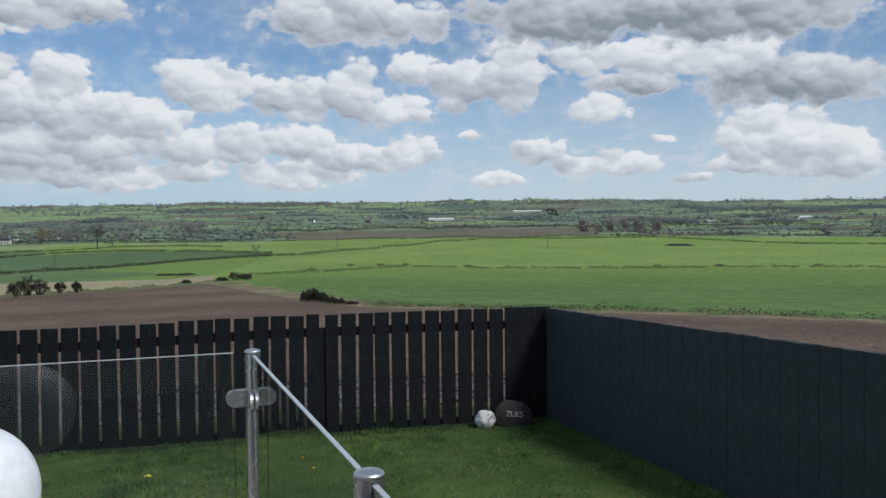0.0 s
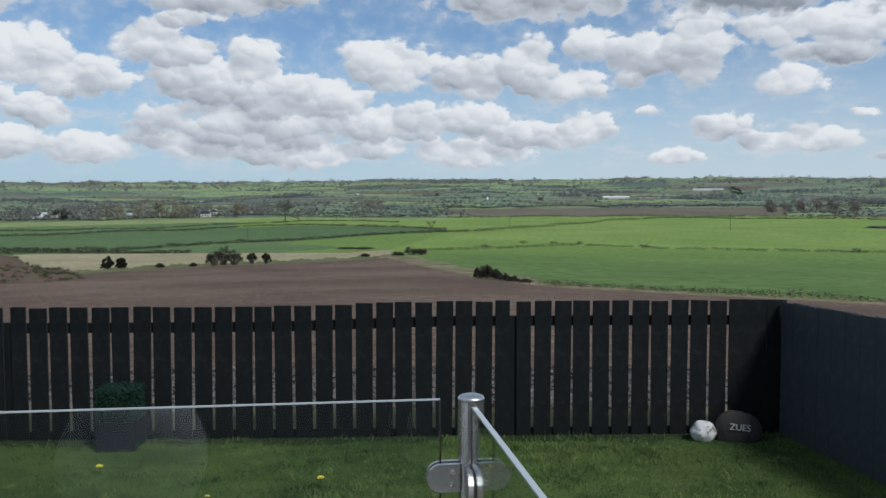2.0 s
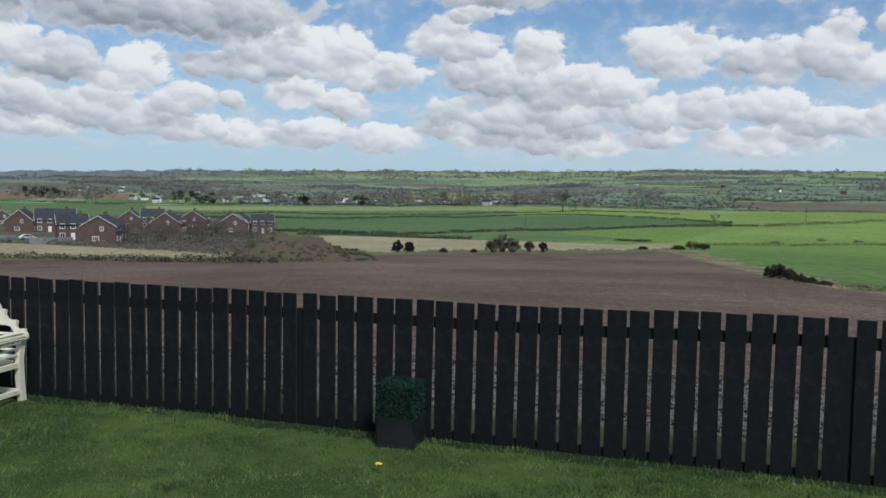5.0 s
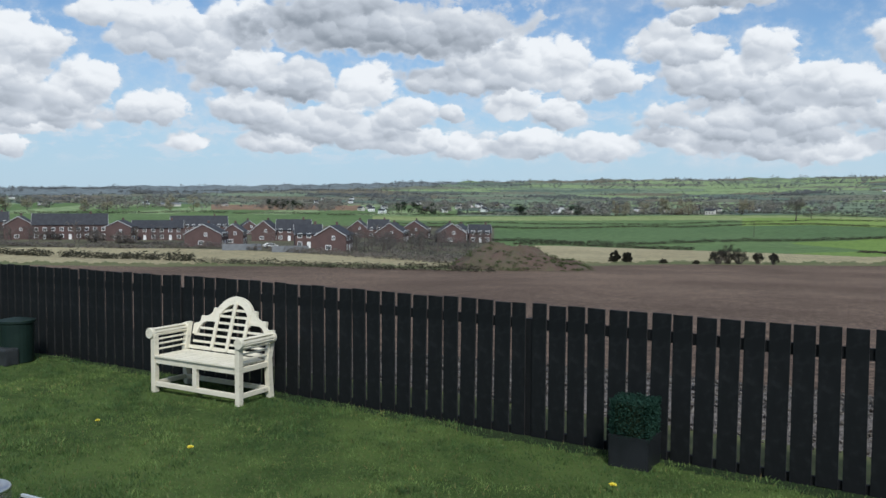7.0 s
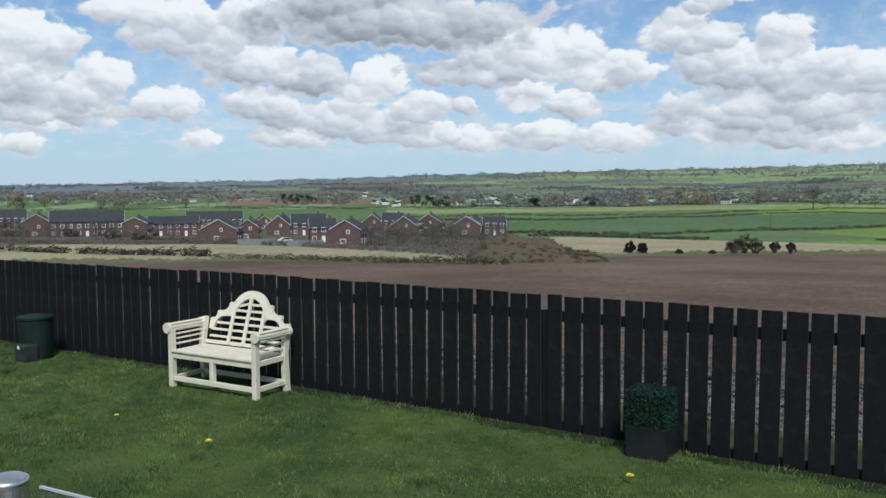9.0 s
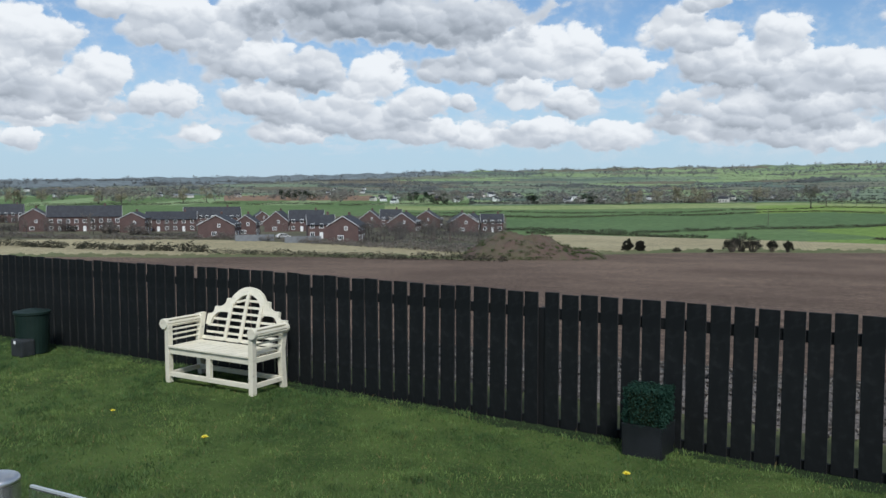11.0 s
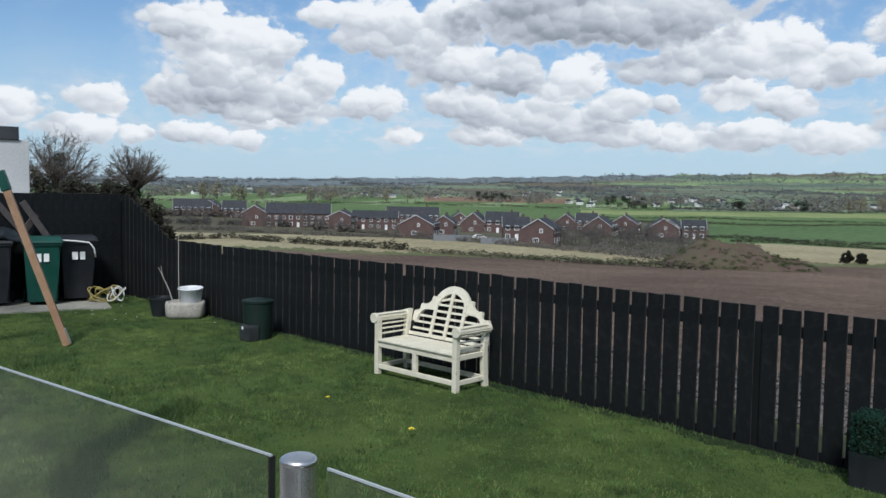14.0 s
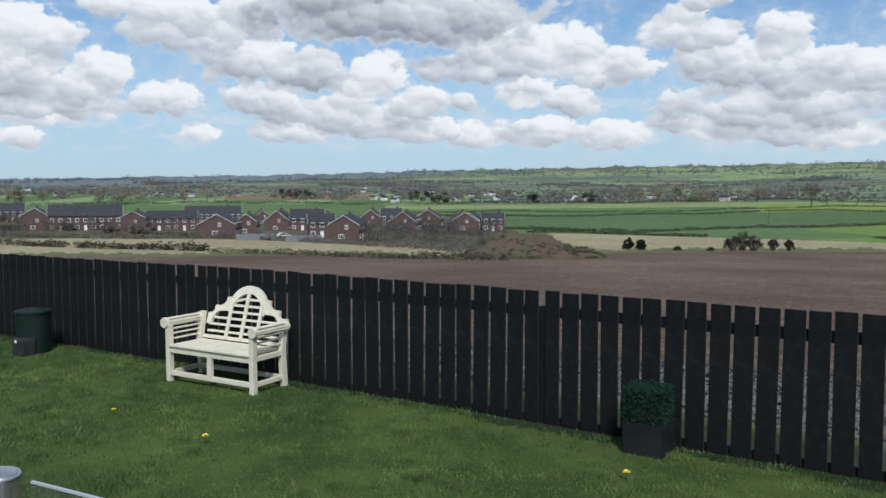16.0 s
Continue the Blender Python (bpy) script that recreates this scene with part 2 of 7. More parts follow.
def field_material(name, a, c, rows=0.0, patch=0.02, grain=0.6, turn=0.0, clods=0.0, sunlit=None):
    """Open ground: tone changes over tens of metres, grain, and drill rows where rows is their spacing."""

    def build(n, place, where, shader):
        low = n.noise(where, patch, 5.0, 0.6).outputs["Fac"]
        high = n.noise(n.vec("MULTIPLY", where, (1, 1, 0.2)), grain, 6.0, 0.65).outputs["Fac"]
        col = n.mix(n.step(low, 0.3, 0.7), a, c)
        # brighter tone that takes over farther out, where the painted cloud shade ends
        if sunlit:
            tone, lo, hi = sunlit
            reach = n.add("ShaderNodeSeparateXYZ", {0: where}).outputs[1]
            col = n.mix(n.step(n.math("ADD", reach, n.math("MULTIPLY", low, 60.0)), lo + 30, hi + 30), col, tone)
        col = n.mix(1.0, col, n.mix(n.step(high, 0.3, 0.7), (0.7, 0.7, 0.7), (1.25, 1.25, 1.2)), "MULTIPLY")
        if clods:
            lump_tone = n.noise(where, clods, 4.0, 0.7).outputs["Fac"]
            col = n.mix(1.0, col, n.mix(n.step(lump_tone, 0.36, 0.68), (0.45, 0.45, 0.46), (1.75, 1.72, 1.7)), "MULTIPLY")
        if rows:
            spun = n.add("ShaderNodeVectorRotate", {"Vector": where, "Angle": radians(turn)}, rotation_type="Z_AXIS").outputs[0]
            wave = n.add("ShaderNodeTexWave", {"Vector": spun, "Scale": 1.0 / rows, "Distortion": 2.0, "Detail": 2.0}).outputs["Fac"]
            col = n.mix(0.35, col, n.mix(wave, (0.6, 0.6, 0.6), (1.2, 1.2, 1.2)), "MULTIPLY")
        put(n, shader, Base_Color=col, Roughness=0.95, Specular_IOR_Level=0.1, Normal=n.add("ShaderNodeBump", {"Height": high, "Strength": 0.5, "Distance": 0.15}).outputs[0])

    return material(name, build)


def leaf_material(name, a, c):
    def build(n, place, where, shader):
        rnd = n.add("ShaderNodeNewGeometry").outputs["Random Per Island"]
        low = n.noise(where, 0.35, 3.0).outputs["Fac"]
        col = n.mix(rnd, a, c)
        col = n.mix(1.0, col, n.mix(low, (0.7, 0.7, 0.7), (1.25, 1.25, 1.25)), "MULTIPLY")
        put(n, shader, Base_Color=col, Roughness=0.75, Specular_IOR_Level=0.2)
        glow = n.add("ShaderNodeBsdfTranslucent", {"Color": col})
        return n.add("ShaderNodeMixShader", {0: 0.5, 1: shader.outputs[0], 2: glow.outputs[0]}).outputs[0]

    return material(name, build)


M = {
    "lawn": two_scale("lawn", (0.034, 0.063, 0.016), (0.080, 0.122, 0.032), (0.094, 0.108, 0.041), 0.9, 26.0, 0.95, 0.8, 0.03, world=True, specular=0.1),
    "rough_grass": field_material("rough_grass", (0.10, 0.125, 0.05), (0.16, 0.155, 0.085), patch=0.15, grain=1.5),
    "dark_ring": two_scale("dark_ring_grass", (0.016, 0.036, 0.010), (0.024, 0.050, 0.014), None, 1.5, 26.0, 0.95, 0.8, 0.03, world=True, specular=0.1),
    "rough_verge": field_material("rough_verge", (0.10, 0.11, 0.05), (0.29, 0.24, 0.155), patch=0.22, grain=1.5),
    "plough": field_material("ploughed_soil", (0.098, 0.070, 0.054), (0.174, 0.126, 0.096), patch=0.035, grain=1.6, clods=6.0),
    "clod_strip": field_material("dry_pale_clods", (0.120, 0.108, 0.100), (0.175, 0.160, 0.150), patch=0.3, grain=9.0, clods=38.0),
    "spring_green": field_material("spring_green_crop", (0.160, 0.240, 0.058), (0.212, 0.290, 0.080), patch=0.02, grain=0.45),
    # cloud shade put into the crop colour: darker near, brighter towards the back
    "lower_crop": field_material("young_wheat_cloud_shade", (0.090, 0.152, 0.045), (0.124, 0.188, 0.058), patch=0.03, grain=0.5, sunlit=((0.150, 0.228, 0.056), 120.0, 260.0)),
    "mid_green": field_material("pasture", (0.096, 0.154, 0.060), (0.124, 0.182, 0.074), patch=0.012, grain=0.3),
    "pale_crop": field_material("pale_young_barley", (0.206, 0.252, 0.100), (0.258, 0.296, 0.132), patch=0.02, grain=0.3),
    "dark_green": field_material("winter_crop", (0.086, 0.142, 0.060), (0.108, 0.166, 0.070), rows=5.0, patch=0.01, grain=0.3, turn=60),
    "straw": field_material("stubble", (0.30, 0.262, 0.160), (0.36, 0.318, 0.200), rows=2.5, patch=0.03, grain=0.7, turn=-20),
    "brown": field_material("far_tillage", (0.130, 0.118, 0.086), (0.160, 0.145, 0.106), patch=0.01, grain=0.2),
    "olive": field_material("rough_pasture", (0.125, 0.135, 0.075), (0.16, 0.16, 0.09), patch=0.01, grain=0.2),
    "red_tillage": field_material("red_tillage", (0.20, 0.13, 0.09), (0.24, 0.16, 0.115), patch=0.02, grain=0.2),
    # distance haze put into the base colours, paler and bluer than the near fields
    "far_bright": field_material("hazed_meadow", (0.196, 0.268, 0.134), (0.236, 0.302, 0.152), patch=0.01, grain=0.1),
    "hazed_pasture": field_material("hazed_pasture", (0.154, 0.200, 0.136), (0.180, 0.226, 0.152), patch=0.01, grain=0.1),
    "far_hills_hazed": field_material("hazed_hills", (0.146, 0.174, 0.186), (0.176, 0.202, 0.212), patch=0.006, grain=0.05),
    "far_dark": field_material("hazed_winter_crop", (0.104, 0.140, 0.114), (0.124, 0.160, 0.126), patch=0.01, grain=0.1),
    "far_olive": field_material("hazed_rough_pasture", (0.148, 0.158, 0.118), (0.170, 0.176, 0.130), patch=0.01, grain=0.1),
    "hedge": leaf_material("hedge_twigs", (0.052, 0.054, 0.037), (0.098, 0.090, 0.064)),
    "thorn": leaf_material("dark_thorn_twigs", (0.036, 0.038, 0.028), (0.068, 0.062, 0.046)),
    "bare_twigs": leaf_material("bare_twigs", (0.165, 0.150, 0.132), (0.250, 0.220, 0.188)),
    "dark_twigs": leaf_material("dark_twigs", (0.092, 0.086, 0.078), (0.150, 0.138, 0.124)),
    "grey_twigs": leaf_material("grey_twigs", (0.115, 0.108, 0.100), (0.175, 0.160, 0.145)),
    "dry": leaf_material("bleached_dry_grass", (0.24, 0.20, 0.12), (0.34, 0.28, 0.18)),
    "weed": leaf_material("green_weeds", (0.060, 0.095, 0.030), (0.100, 0.130, 0.050)),
    "conifer": leaf_material("conifer_green", (0.022, 0.038, 0.022), (0.040, 0.058, 0.032)),
    "willow": leaf_material("budding_tree", (0.28, 0.26, 0.18), (0.40, 0.36, 0.26)),
    "chips": leaf_material("pale_dry_clods", (0.055, 0.046, 0.040), (0.40, 0.37, 0.33)),
    "verge": leaf_material("dry_verge_grass", (0.115, 0.125, 0.045), (0.20, 0.175, 0.085)),
    # far hedges and woods greyed by the same painted haze
    "far_hedge": leaf_material("hazed_hedge", (0.078, 0.094, 0.084), (0.120, 0.132, 0.114)),
    "far_wood": leaf_material("hazed_wood", (0.175, 0.188, 0.190), (0.260, 0.262, 0.250)),
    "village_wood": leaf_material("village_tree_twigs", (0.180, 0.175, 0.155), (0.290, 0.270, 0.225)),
    "mound": two_scale("weedy_soil_heap", (0.088, 0.078, 0.046), (0.100, 0.066, 0.052), (0.110, 0.076, 0.060), 0.2, 1.6, 0.95, 0.8, 0.2),
    "grey_board": two_scale("weathered_grey_board", (0.16, 0.17, 0.18), (0.21, 0.22, 0.23), None, 0.8, 6.0, 0.8, 0.2, 0.01),
    "bark": two_scale("bark", (0.095, 0.080, 0.066), (0.135, 0.115, 0.095), None, 2.0, 14.0, 0.9, 0.8, 0.02),
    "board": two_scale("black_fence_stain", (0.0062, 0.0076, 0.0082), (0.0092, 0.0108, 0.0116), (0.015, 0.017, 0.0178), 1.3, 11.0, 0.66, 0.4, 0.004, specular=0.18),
    # the fence stain made lighter: veiling glare put into its colour
    "board_glare": two_scale("fence_stain_glare", (0.050, 0.059, 0.062), (0.066, 0.075, 0.078), (0.076, 0.085, 0.087), 1.3, 11.0, 0.62, 0.4, 0.004, specular=0.25),
    "raw_edge": two_scale("bare_silvered_board_edge", (0.012, 0.012, 0.012), (0.040, 0.039, 0.037), (0.010, 0.010, 0.010), 3.0, 40.0, 0.9, 0.4, 0.002),
    # shade at the fence foot, painted as a dark tone of the ground
    "foot_shade": two_scale("fence_foot_shade", (0.016, 0.030, 0.012), (0.026, 0.040, 0.016), (0.034, 0.046, 0.022), 2.0, 22.0, 0.95, 0.8, 0.02, world=True, specular=0.1),
    "rail": two_scale("black_rail_stain", (0.006, 0.007, 0.0075), (0.009, 0.010, 0.011), None, 2.0, 16.0, 0.7, 0.4, 0.004, specular=0.2),
    "steel": two_scale("brushed_steel", (0.62, 0.61, 0.60), (0.72, 0.71, 0.70), None, 6.0, 90.0, 0.25, 0.06, 0.0006, metal=0.92),
    "steel_satin": two_scale("satin_steel", (0.62, 0.61, 0.60), (0.70, 0.69, 0.68), None, 8.0, 120.0, 0.36, 0.08, 0.0006, metal=1.0),
    "rubber": two_scale("black_rubber", (0.010, 0.010, 0.010), (0.018, 0.018, 0.018), None, 10.0, 60.0, 0.7, 0.1, 0.001),
    "paving": two_scale("grey_paving", (0.20, 0.19, 0.17), (0.25, 0.24, 0.215), (0.16, 0.15, 0.135), 1.2, 24.0, 0.85, 0.4, 0.004),
    "brick": two_scale("red_brick", (0.094, 0.060, 0.055), (0.120, 0.076, 0.068), (0.116, 0.080, 0.073), 0.5, 4.0, 0.9, 0.2, 0.01),
    "slate": two_scale("slate_roof", (0.028, 0.030, 0.036), (0.044, 0.047, 0.054), None, 0.6, 5.0, 0.7, 0.3, 0.01),
    "white_paint": two_scale("white_paint", (0.74, 0.74, 0.72), (0.80, 0.80, 0.78), None, 1.0, 8.0, 0.6, 0.1, 0.002),
    "verge_paint": two_scale("weathered_white_paint", (0.48, 0.48, 0.48), (0.56, 0.56, 0.55), None, 1.0, 8.0, 0.6, 0.1, 0.002),
    "pale_render": two_scale("pale_grey_render", (0.46, 0.47, 0.47), (0.52, 0.53, 0.53), None, 0.6, 14.0, 0.9, 0.2, 0.003),
    "render_wall": two_scale("pale_render", (0.56, 0.53, 0.47), (0.62, 0.59, 0.53), None, 0.6, 18.0, 0.9, 0.3, 0.004),
    "dark_glass": two_scale("dark_window_glass", (0.03, 0.035, 0.04), (0.05, 0.055, 0.06), None, 1.0, 3.0, 0.12, 0.02, 0.002, specular=0.6),
    "bin_green": two_scale("green_bin_plastic", (0.008, 0.056, 0.042), (0.011, 0.070, 0.052), None, 3.0, 40.0, 0.45, 0.1, 0.001),
    "bin_dark": two_scale("dark_grey_bin_plastic", (0.012, 0.013, 0.016), (0.019, 0.020, 0.024), None, 3.0, 40.0, 0.5, 0.1, 0.001),
    "stone": two_scale("weathered_stone", (0.34, 0.32, 0.28), (0.46, 0.43, 0.38), (0.24, 0.23, 0.20), 6.0, 30.0, 0.92, 0.8, 0.01),
    "scrub": field_material("scrubby_ground", (0.090, 0.090, 0.060), (0.122, 0.114, 0.078), patch=0.06, grain=0.6),
    "wood": two_scale("orange_stained_timber", (0.29, 0.172, 0.102), (0.37, 0.228, 0.138), None, 3.0, 26.0, 0.6, 0.3, 0.003),
}


def cream_build(n, place, where, shader):
    """Cream paint gone grey-green in streaks and flaked to bare grey wood in spots."""
    low = n.noise(place, 4.0, 4.0, 0.6).outputs["Fac"]
    streak = n.noise(n.vec("MULTIPLY", where, (6.0, 6.0, 30.0)), 1.0, 5.0, 0.65).outputs["Fac"]
    fleck = n.noise(where, 22.0, 5.0, 0.7).outputs["Fac"]
    col = n.mix(n.step(low, 0.35, 0.65), (0.66, 0.62, 0.49), (0.73, 0.69, 0.56))
    col = n.mix(n.step(streak, 0.52, 0.74, 0.0, 0.55), col, (0.46, 0.44, 0.33))
    col = n.mix(n.step(fleck, 0.635, 0.70, 0.0, 0.75), col, (0.24, 0.225, 0.18))
    rise = n.add("ShaderNodeBump", {"Height": fleck, "Strength": 0.3, "Distance": 0.002}).outputs[0]
    put(n, shader, Base_Color=col, Roughness=n.step(streak, 0.3, 0.7, 0.48, 0.75), Normal=rise, Specular_IOR_Level=0.35)


M["cream"] = material("cream_bench_paint", cream_build)


def glass_build(n, place, where, shader):
    put(n, shader, Base_Color=(0.89, 0.92, 0.91), Roughness=0.0, Transmission_Weight=1.0, IOR=1.45)


M["glass"] = material("clear_glass", glass_build)


def edge_build(n, place, where, shader):
    put(n, shader, Base_Color=(0.42, 0.46, 0.47), Roughness=0.3, Specular_IOR_Level=0.7)


M["glass_edge"] = material("polished_glass_edge", edge_build)


# ---------------------------------------------------------------- mesh helpers
def thing(name, m=None, label="", category="", group="", kind=""):
    ob = new(name)
    ob.empty_display_size = 0.1
    if m is not None:
        ob.matrix_basis = m
    return tagged(ob, label, category, group, kind)


def mesh_of(name, bm, mats, smooth=False):
    me = bpy.data.meshes.new(name)
    bm.normal_update()
    bm.to_mesh(me)
    bm.free()
    for mat in mats if isinstance(mats, (list, tuple)) else [mats]:
        me.materials.append(mat)
    if smooth:
        me.shade_smooth()
    return me


def part(name, bm, mat, parent=None, label="", smooth=False, m=None):
    ob = new(name, bm if isinstance(bm, bpy.types.Mesh) else mesh_of(name, bm, mat, smooth))
    if parent is not None:
        ob.parent = parent
    if m is not None:
        ob.matrix_basis = m
    return tagged(ob, label)


def solo(name, bm, mat, label, category, group="", kind="", smooth=False, m=None):
    ob = part(name, bm, mat, None, label, smooth, m)
    return tagged(ob, label, category, group, kind)


def box(bm, x0, x1, y0, y1, z0, z1, bevel=0.0, m=None):
    made = bmesh.ops.create_cube(bm, size=1.0)["verts"]
    bmesh.ops.scale(bm, vec=(x1 - x0, y1 - y0, z1 - z0), verts=made)
    bmesh.ops.translate(bm, vec=((x0 + x1) / 2, (y0 + y1) / 2, (z0 + z1) / 2), verts=made)
    if bevel:
        edges = list({e for v in made for e in v.link_edges})
        made = list({v for f in bmesh.ops.bevel(bm, geom=edges, offset=bevel, segments=2, profile=0.6, affect="EDGES")["faces"] for v in f.verts} | {v for v in made if v.is_valid})
    if m is not None:
        bmesh.ops.transform(bm, matrix=m, verts=made)
    return made


def boxed(*args, **kw):
    bm = bmesh.new()
    box(bm, *args, **kw)
    return bm


def lathe(profile, steps=32):
    """Turns (radius, height) pairs about z."""
    bm = bmesh.new()
    rings = []
    for r, z in profile:
        rings.append([bm.verts.new((r * math.cos(2 * math.pi * k / steps), r * math.sin(2 * math.pi * k / steps), z)) for k in range(steps)] if r > 1e-6 else [bm.verts.new((0, 0, z))])
    for a, c in zip(rings, rings[1:]):
        for k in range(steps):
            p, q = a[k % len(a)], a[(k + 1) % len(a)]
            r, s = c[(k + 1) % len(c)], c[k % len(c)]
            face = list(dict.fromkeys((p, q, r, s)))
            if len(face) > 2:
                bm.faces.new(face)
    bmesh.ops.recalc_face_normals(bm, faces=bm.faces)
    return bm


def extruded(outline, depth, bm=None, m=None):
    """A flat outline in x and z, given depth along y."""
    bm = bm or bmesh.new()
    front = [bm.verts.new((x, -depth / 2, z)) for x, z in outline]
    back = [bm.verts.new((x, depth / 2, z)) for x, z in outline]
    faces = [bm.faces.new(front), bm.faces.new(back[::-1])]
    for k in range(len(outline)):
        j = (k + 1) % len(outline)
        faces.append(bm.faces.new((front[j], front[k], back[k], back[j])))
    bmesh.ops.recalc_face_normals(bm, faces=faces)
    if m is not None:
        bmesh.ops.transform(bm, matrix=m, verts=front + back)
    return bm


def tube(bm, points, radius, sides=8, taper=1.0):
    points = [Vector(p) for p in points]
    rings = []
    for k, p in enumerate(points):
        way = (points[min(k + 1, len(points) - 1)] - points[max(k - 1, 0)]).normalized()
        side = way.cross(Vector((0, 0, 1)) if abs(way.z) < 0.9 else Vector((1, 0, 0))).normalized()
        up = side.cross(way)
        r = radius * (1 + (taper - 1) * k / max(1, len(points) - 1))
        rings.append([bm.verts.new(p + r * (side * math.cos(2 * math.pi * j / sides) + up * math.sin(2 * math.pi * j / sides))) for j in range(sides)])
    for a, c in zip(rings, rings[1:]):
        for j in range(sides):
            bm.faces.new((a[j], a[(j + 1) % sides], c[(j + 1) % sides], c[j]))
    bm.faces.new(rings[0][::-1])
    bm.faces.new(rings[-1])
    return bm


def from_arrays(name, verts, faces, mats):
    """A mesh from arrays of corners and of triangles or quads."""
    me = bpy.data.meshes.new(name)
    k = faces.shape[1]
    me.vertices.add(len(verts))
    me.vertices.foreach_set("co", np.asarray(verts, np.float32).ravel())
    me.loops.add(faces.size)
    me.loops.foreach_set("vertex_index", np.asarray(faces, np.int32).ravel())
    me.polygons.add(len(faces))
    me.polygons.foreach_set("loop_start", np.arange(0, faces.size, k, dtype=np.int32))
    me.update(calc_edges=True)
    for mat in mats:
        me.materials.append(mat)
    return me


# ---------------------------------------------------------------- lie of the land
EYE = Vector((-0.5, 1.4, 2.25))                        # the standpoint from which bearings and dips are taken
ALONG = Vector((0.98705, 0.16042, 0))                    # along the front fence, to the right
INTO = Vector((0.16042, -0.98705, 0))                    # from the front fence into the garden
FENCE_0 = Vector((-0.379, 8.496, 0))                   # a post of the front fence
FENCE_TURN = math.degrees(math.atan2(ALONG.y, ALONG.x))
RIGHT_END, LEFT_END = 2.60, -18.7                      # the fence's ends, in metres along it


def spot(s, d, z=0.0):
    """A place s metres along the fence and d metres into the garden from it."""
    return FENCE_0 + ALONG * s + INTO * d + Vector((0, 0, z))


def ramp(v, lo, hi):
    k = np.clip((v - lo) / (hi - lo), 0, 1)
    return k * k * (3 - 2 * k)


RIGHT_FENCE_0, RIGHT_OUT = Vector((2.23, 8.88, 0)), Vector((0.957, 0.289, 0))   # the right fence, and the way out through it


def past_right(x, y):
    """How far a place lies beyond the right fence."""
    return (x - RIGHT_FENCE_0.x) * RIGHT_OUT.x + (y - RIGHT_FENCE_0.y) * RIGHT_OUT.y


def lawn_height(s):
    """The lawn is level but for a slight fall towards the far corner."""
    return -0.055 * ramp(-np.asarray(s, float), 8.0, 14.5)


RANGES = np.array([9, 30, 60, 100, 150, 200, 300, 450, 700, 1000, 1500, 2200, 3000, 3600.0])
DIP_WEST = np.array([-15.0, -8.3, -6.6, -5.45, -4.65, -4.05, -3.1, -2.15, -1.3, -0.75, -0.25, 0.2])
DIP_EAST = np.array([-15.0, -8.3, -6.3, -5.0, -4.0, -3.4, -2.6, -1.6, -0.75, -0.1, 0.6, 1.1])
SKYLINE = ((-40, 1.55), (-31, 1.6), (-22, 1.66), (-16, 1.85), (-7, 1.85), (0, 1.7), (9, 1.75), (17, 1.52), (27, 1.36), (36, 1.22), (44, 1.0), (48, 0.82), (56, 0.58), (61, 0.5), (67, 0.25), (76, 0.1), (100, 0.1))


def dip_at(bearing, r):
    """The angle at which the land lies below (or above) the eye."""
    east = 1 - ramp(bearing, 2, 30)
    sky = np.interp(bearing, *np.array(SKYLINE).T)
    out = np.zeros(np.broadcast(bearing, r).shape)
    lr, knots = np.log(r), np.log(RANGES)
    for table, weight in ((DIP_WEST, 1 - east), (DIP_EAST, east)):
        low = np.interp(lr, knots[:12], table)
        far = np.clip((lr - knots[11]) / (knots[12] - knots[11]), 0, 1)
        out = out + weight * (low + far * (sky - low))
    out = out + 0.0037 * np.clip(bearing, -45, 100) * ramp(lr, 2.8, 4.8)
    return out - 0.6 * np.clip((lr - knots[12]) / 0.3, 0, 3)


def land_height(x, y):
    dx, dy = np.asarray(x, float) - EYE.x, np.asarray(y, float) - EYE.y
    r, bearing = np.maximum(np.hypot(dx, dy), 0.5), np.degrees(np.arctan2(-dx, dy))
    open_land = EYE.z + r * np.tan(np.radians(dip_at(bearing, np.maximum(r, 9))))
    roll = 0.0012 * r * (np.sin(dx * 0.021 + 1.3) * np.cos(dy * 0.017) + 0.5 * np.sin(dx * 0.06 + dy * 0.05))
    open_land = open_land + roll * ramp(r, 30, 120)
    qx, qy = np.asarray(x) - FENCE_0.x, np.asarray(y) - FENCE_0.y
    s, d = qx * ALONG.x + qy * ALONG.y, qx * INTO.x + qy * INTO.y
    outside = np.maximum(np.maximum(-d, past_right(np.asarray(x), np.asarray(y))), LEFT_END - s)
    w = ramp(outside, 0.3, 9.0)
    behind = ramp(np.abs(bearing - 25), 85, 110)
    w = w * (1 - behind) + behind * ramp(r, 30, 300)
    return lawn_height(s) * (1 - w) + np.where(behind > 0.5, np.minimum(open_land, 8), open_land) * w


def land(x, y):
    return float(land_height(np.array([x]), np.array([y]))[0])


REACH = np.geomspace(12, 3000, 900)


def far_place(bearing, dip, sink=0.0):
    """The place on the land at that bearing and dip from the eye."""
    dips = np.maximum.accumulate(dip_at(np.full_like(REACH, bearing), REACH))
    r = float(np.interp(dip, dips, REACH))
    x, y = EYE.x - r * math.sin(radians(bearing)), EYE.y + r * math.cos(radians(bearing))
    return Vector((x, y, land(x, y) - sink))


# Field boundaries: (bearing, dip) along each.
EDGE_PLOUGH = ((84, -4.45), (67.4, -4.55), (60.5, -4.8), (53, -4.84), (45, -4.95), (39.4, -5.1), (34.5, -5.0), (31.2, -4.6), (26, -4.34), (19, -4.14), (13.6, -3.95), (10.8, -3.75), (7.5, -4.5), (4, -5.15), (-0.5, -5.72), (-11, -6.05), (-40, -6.15))
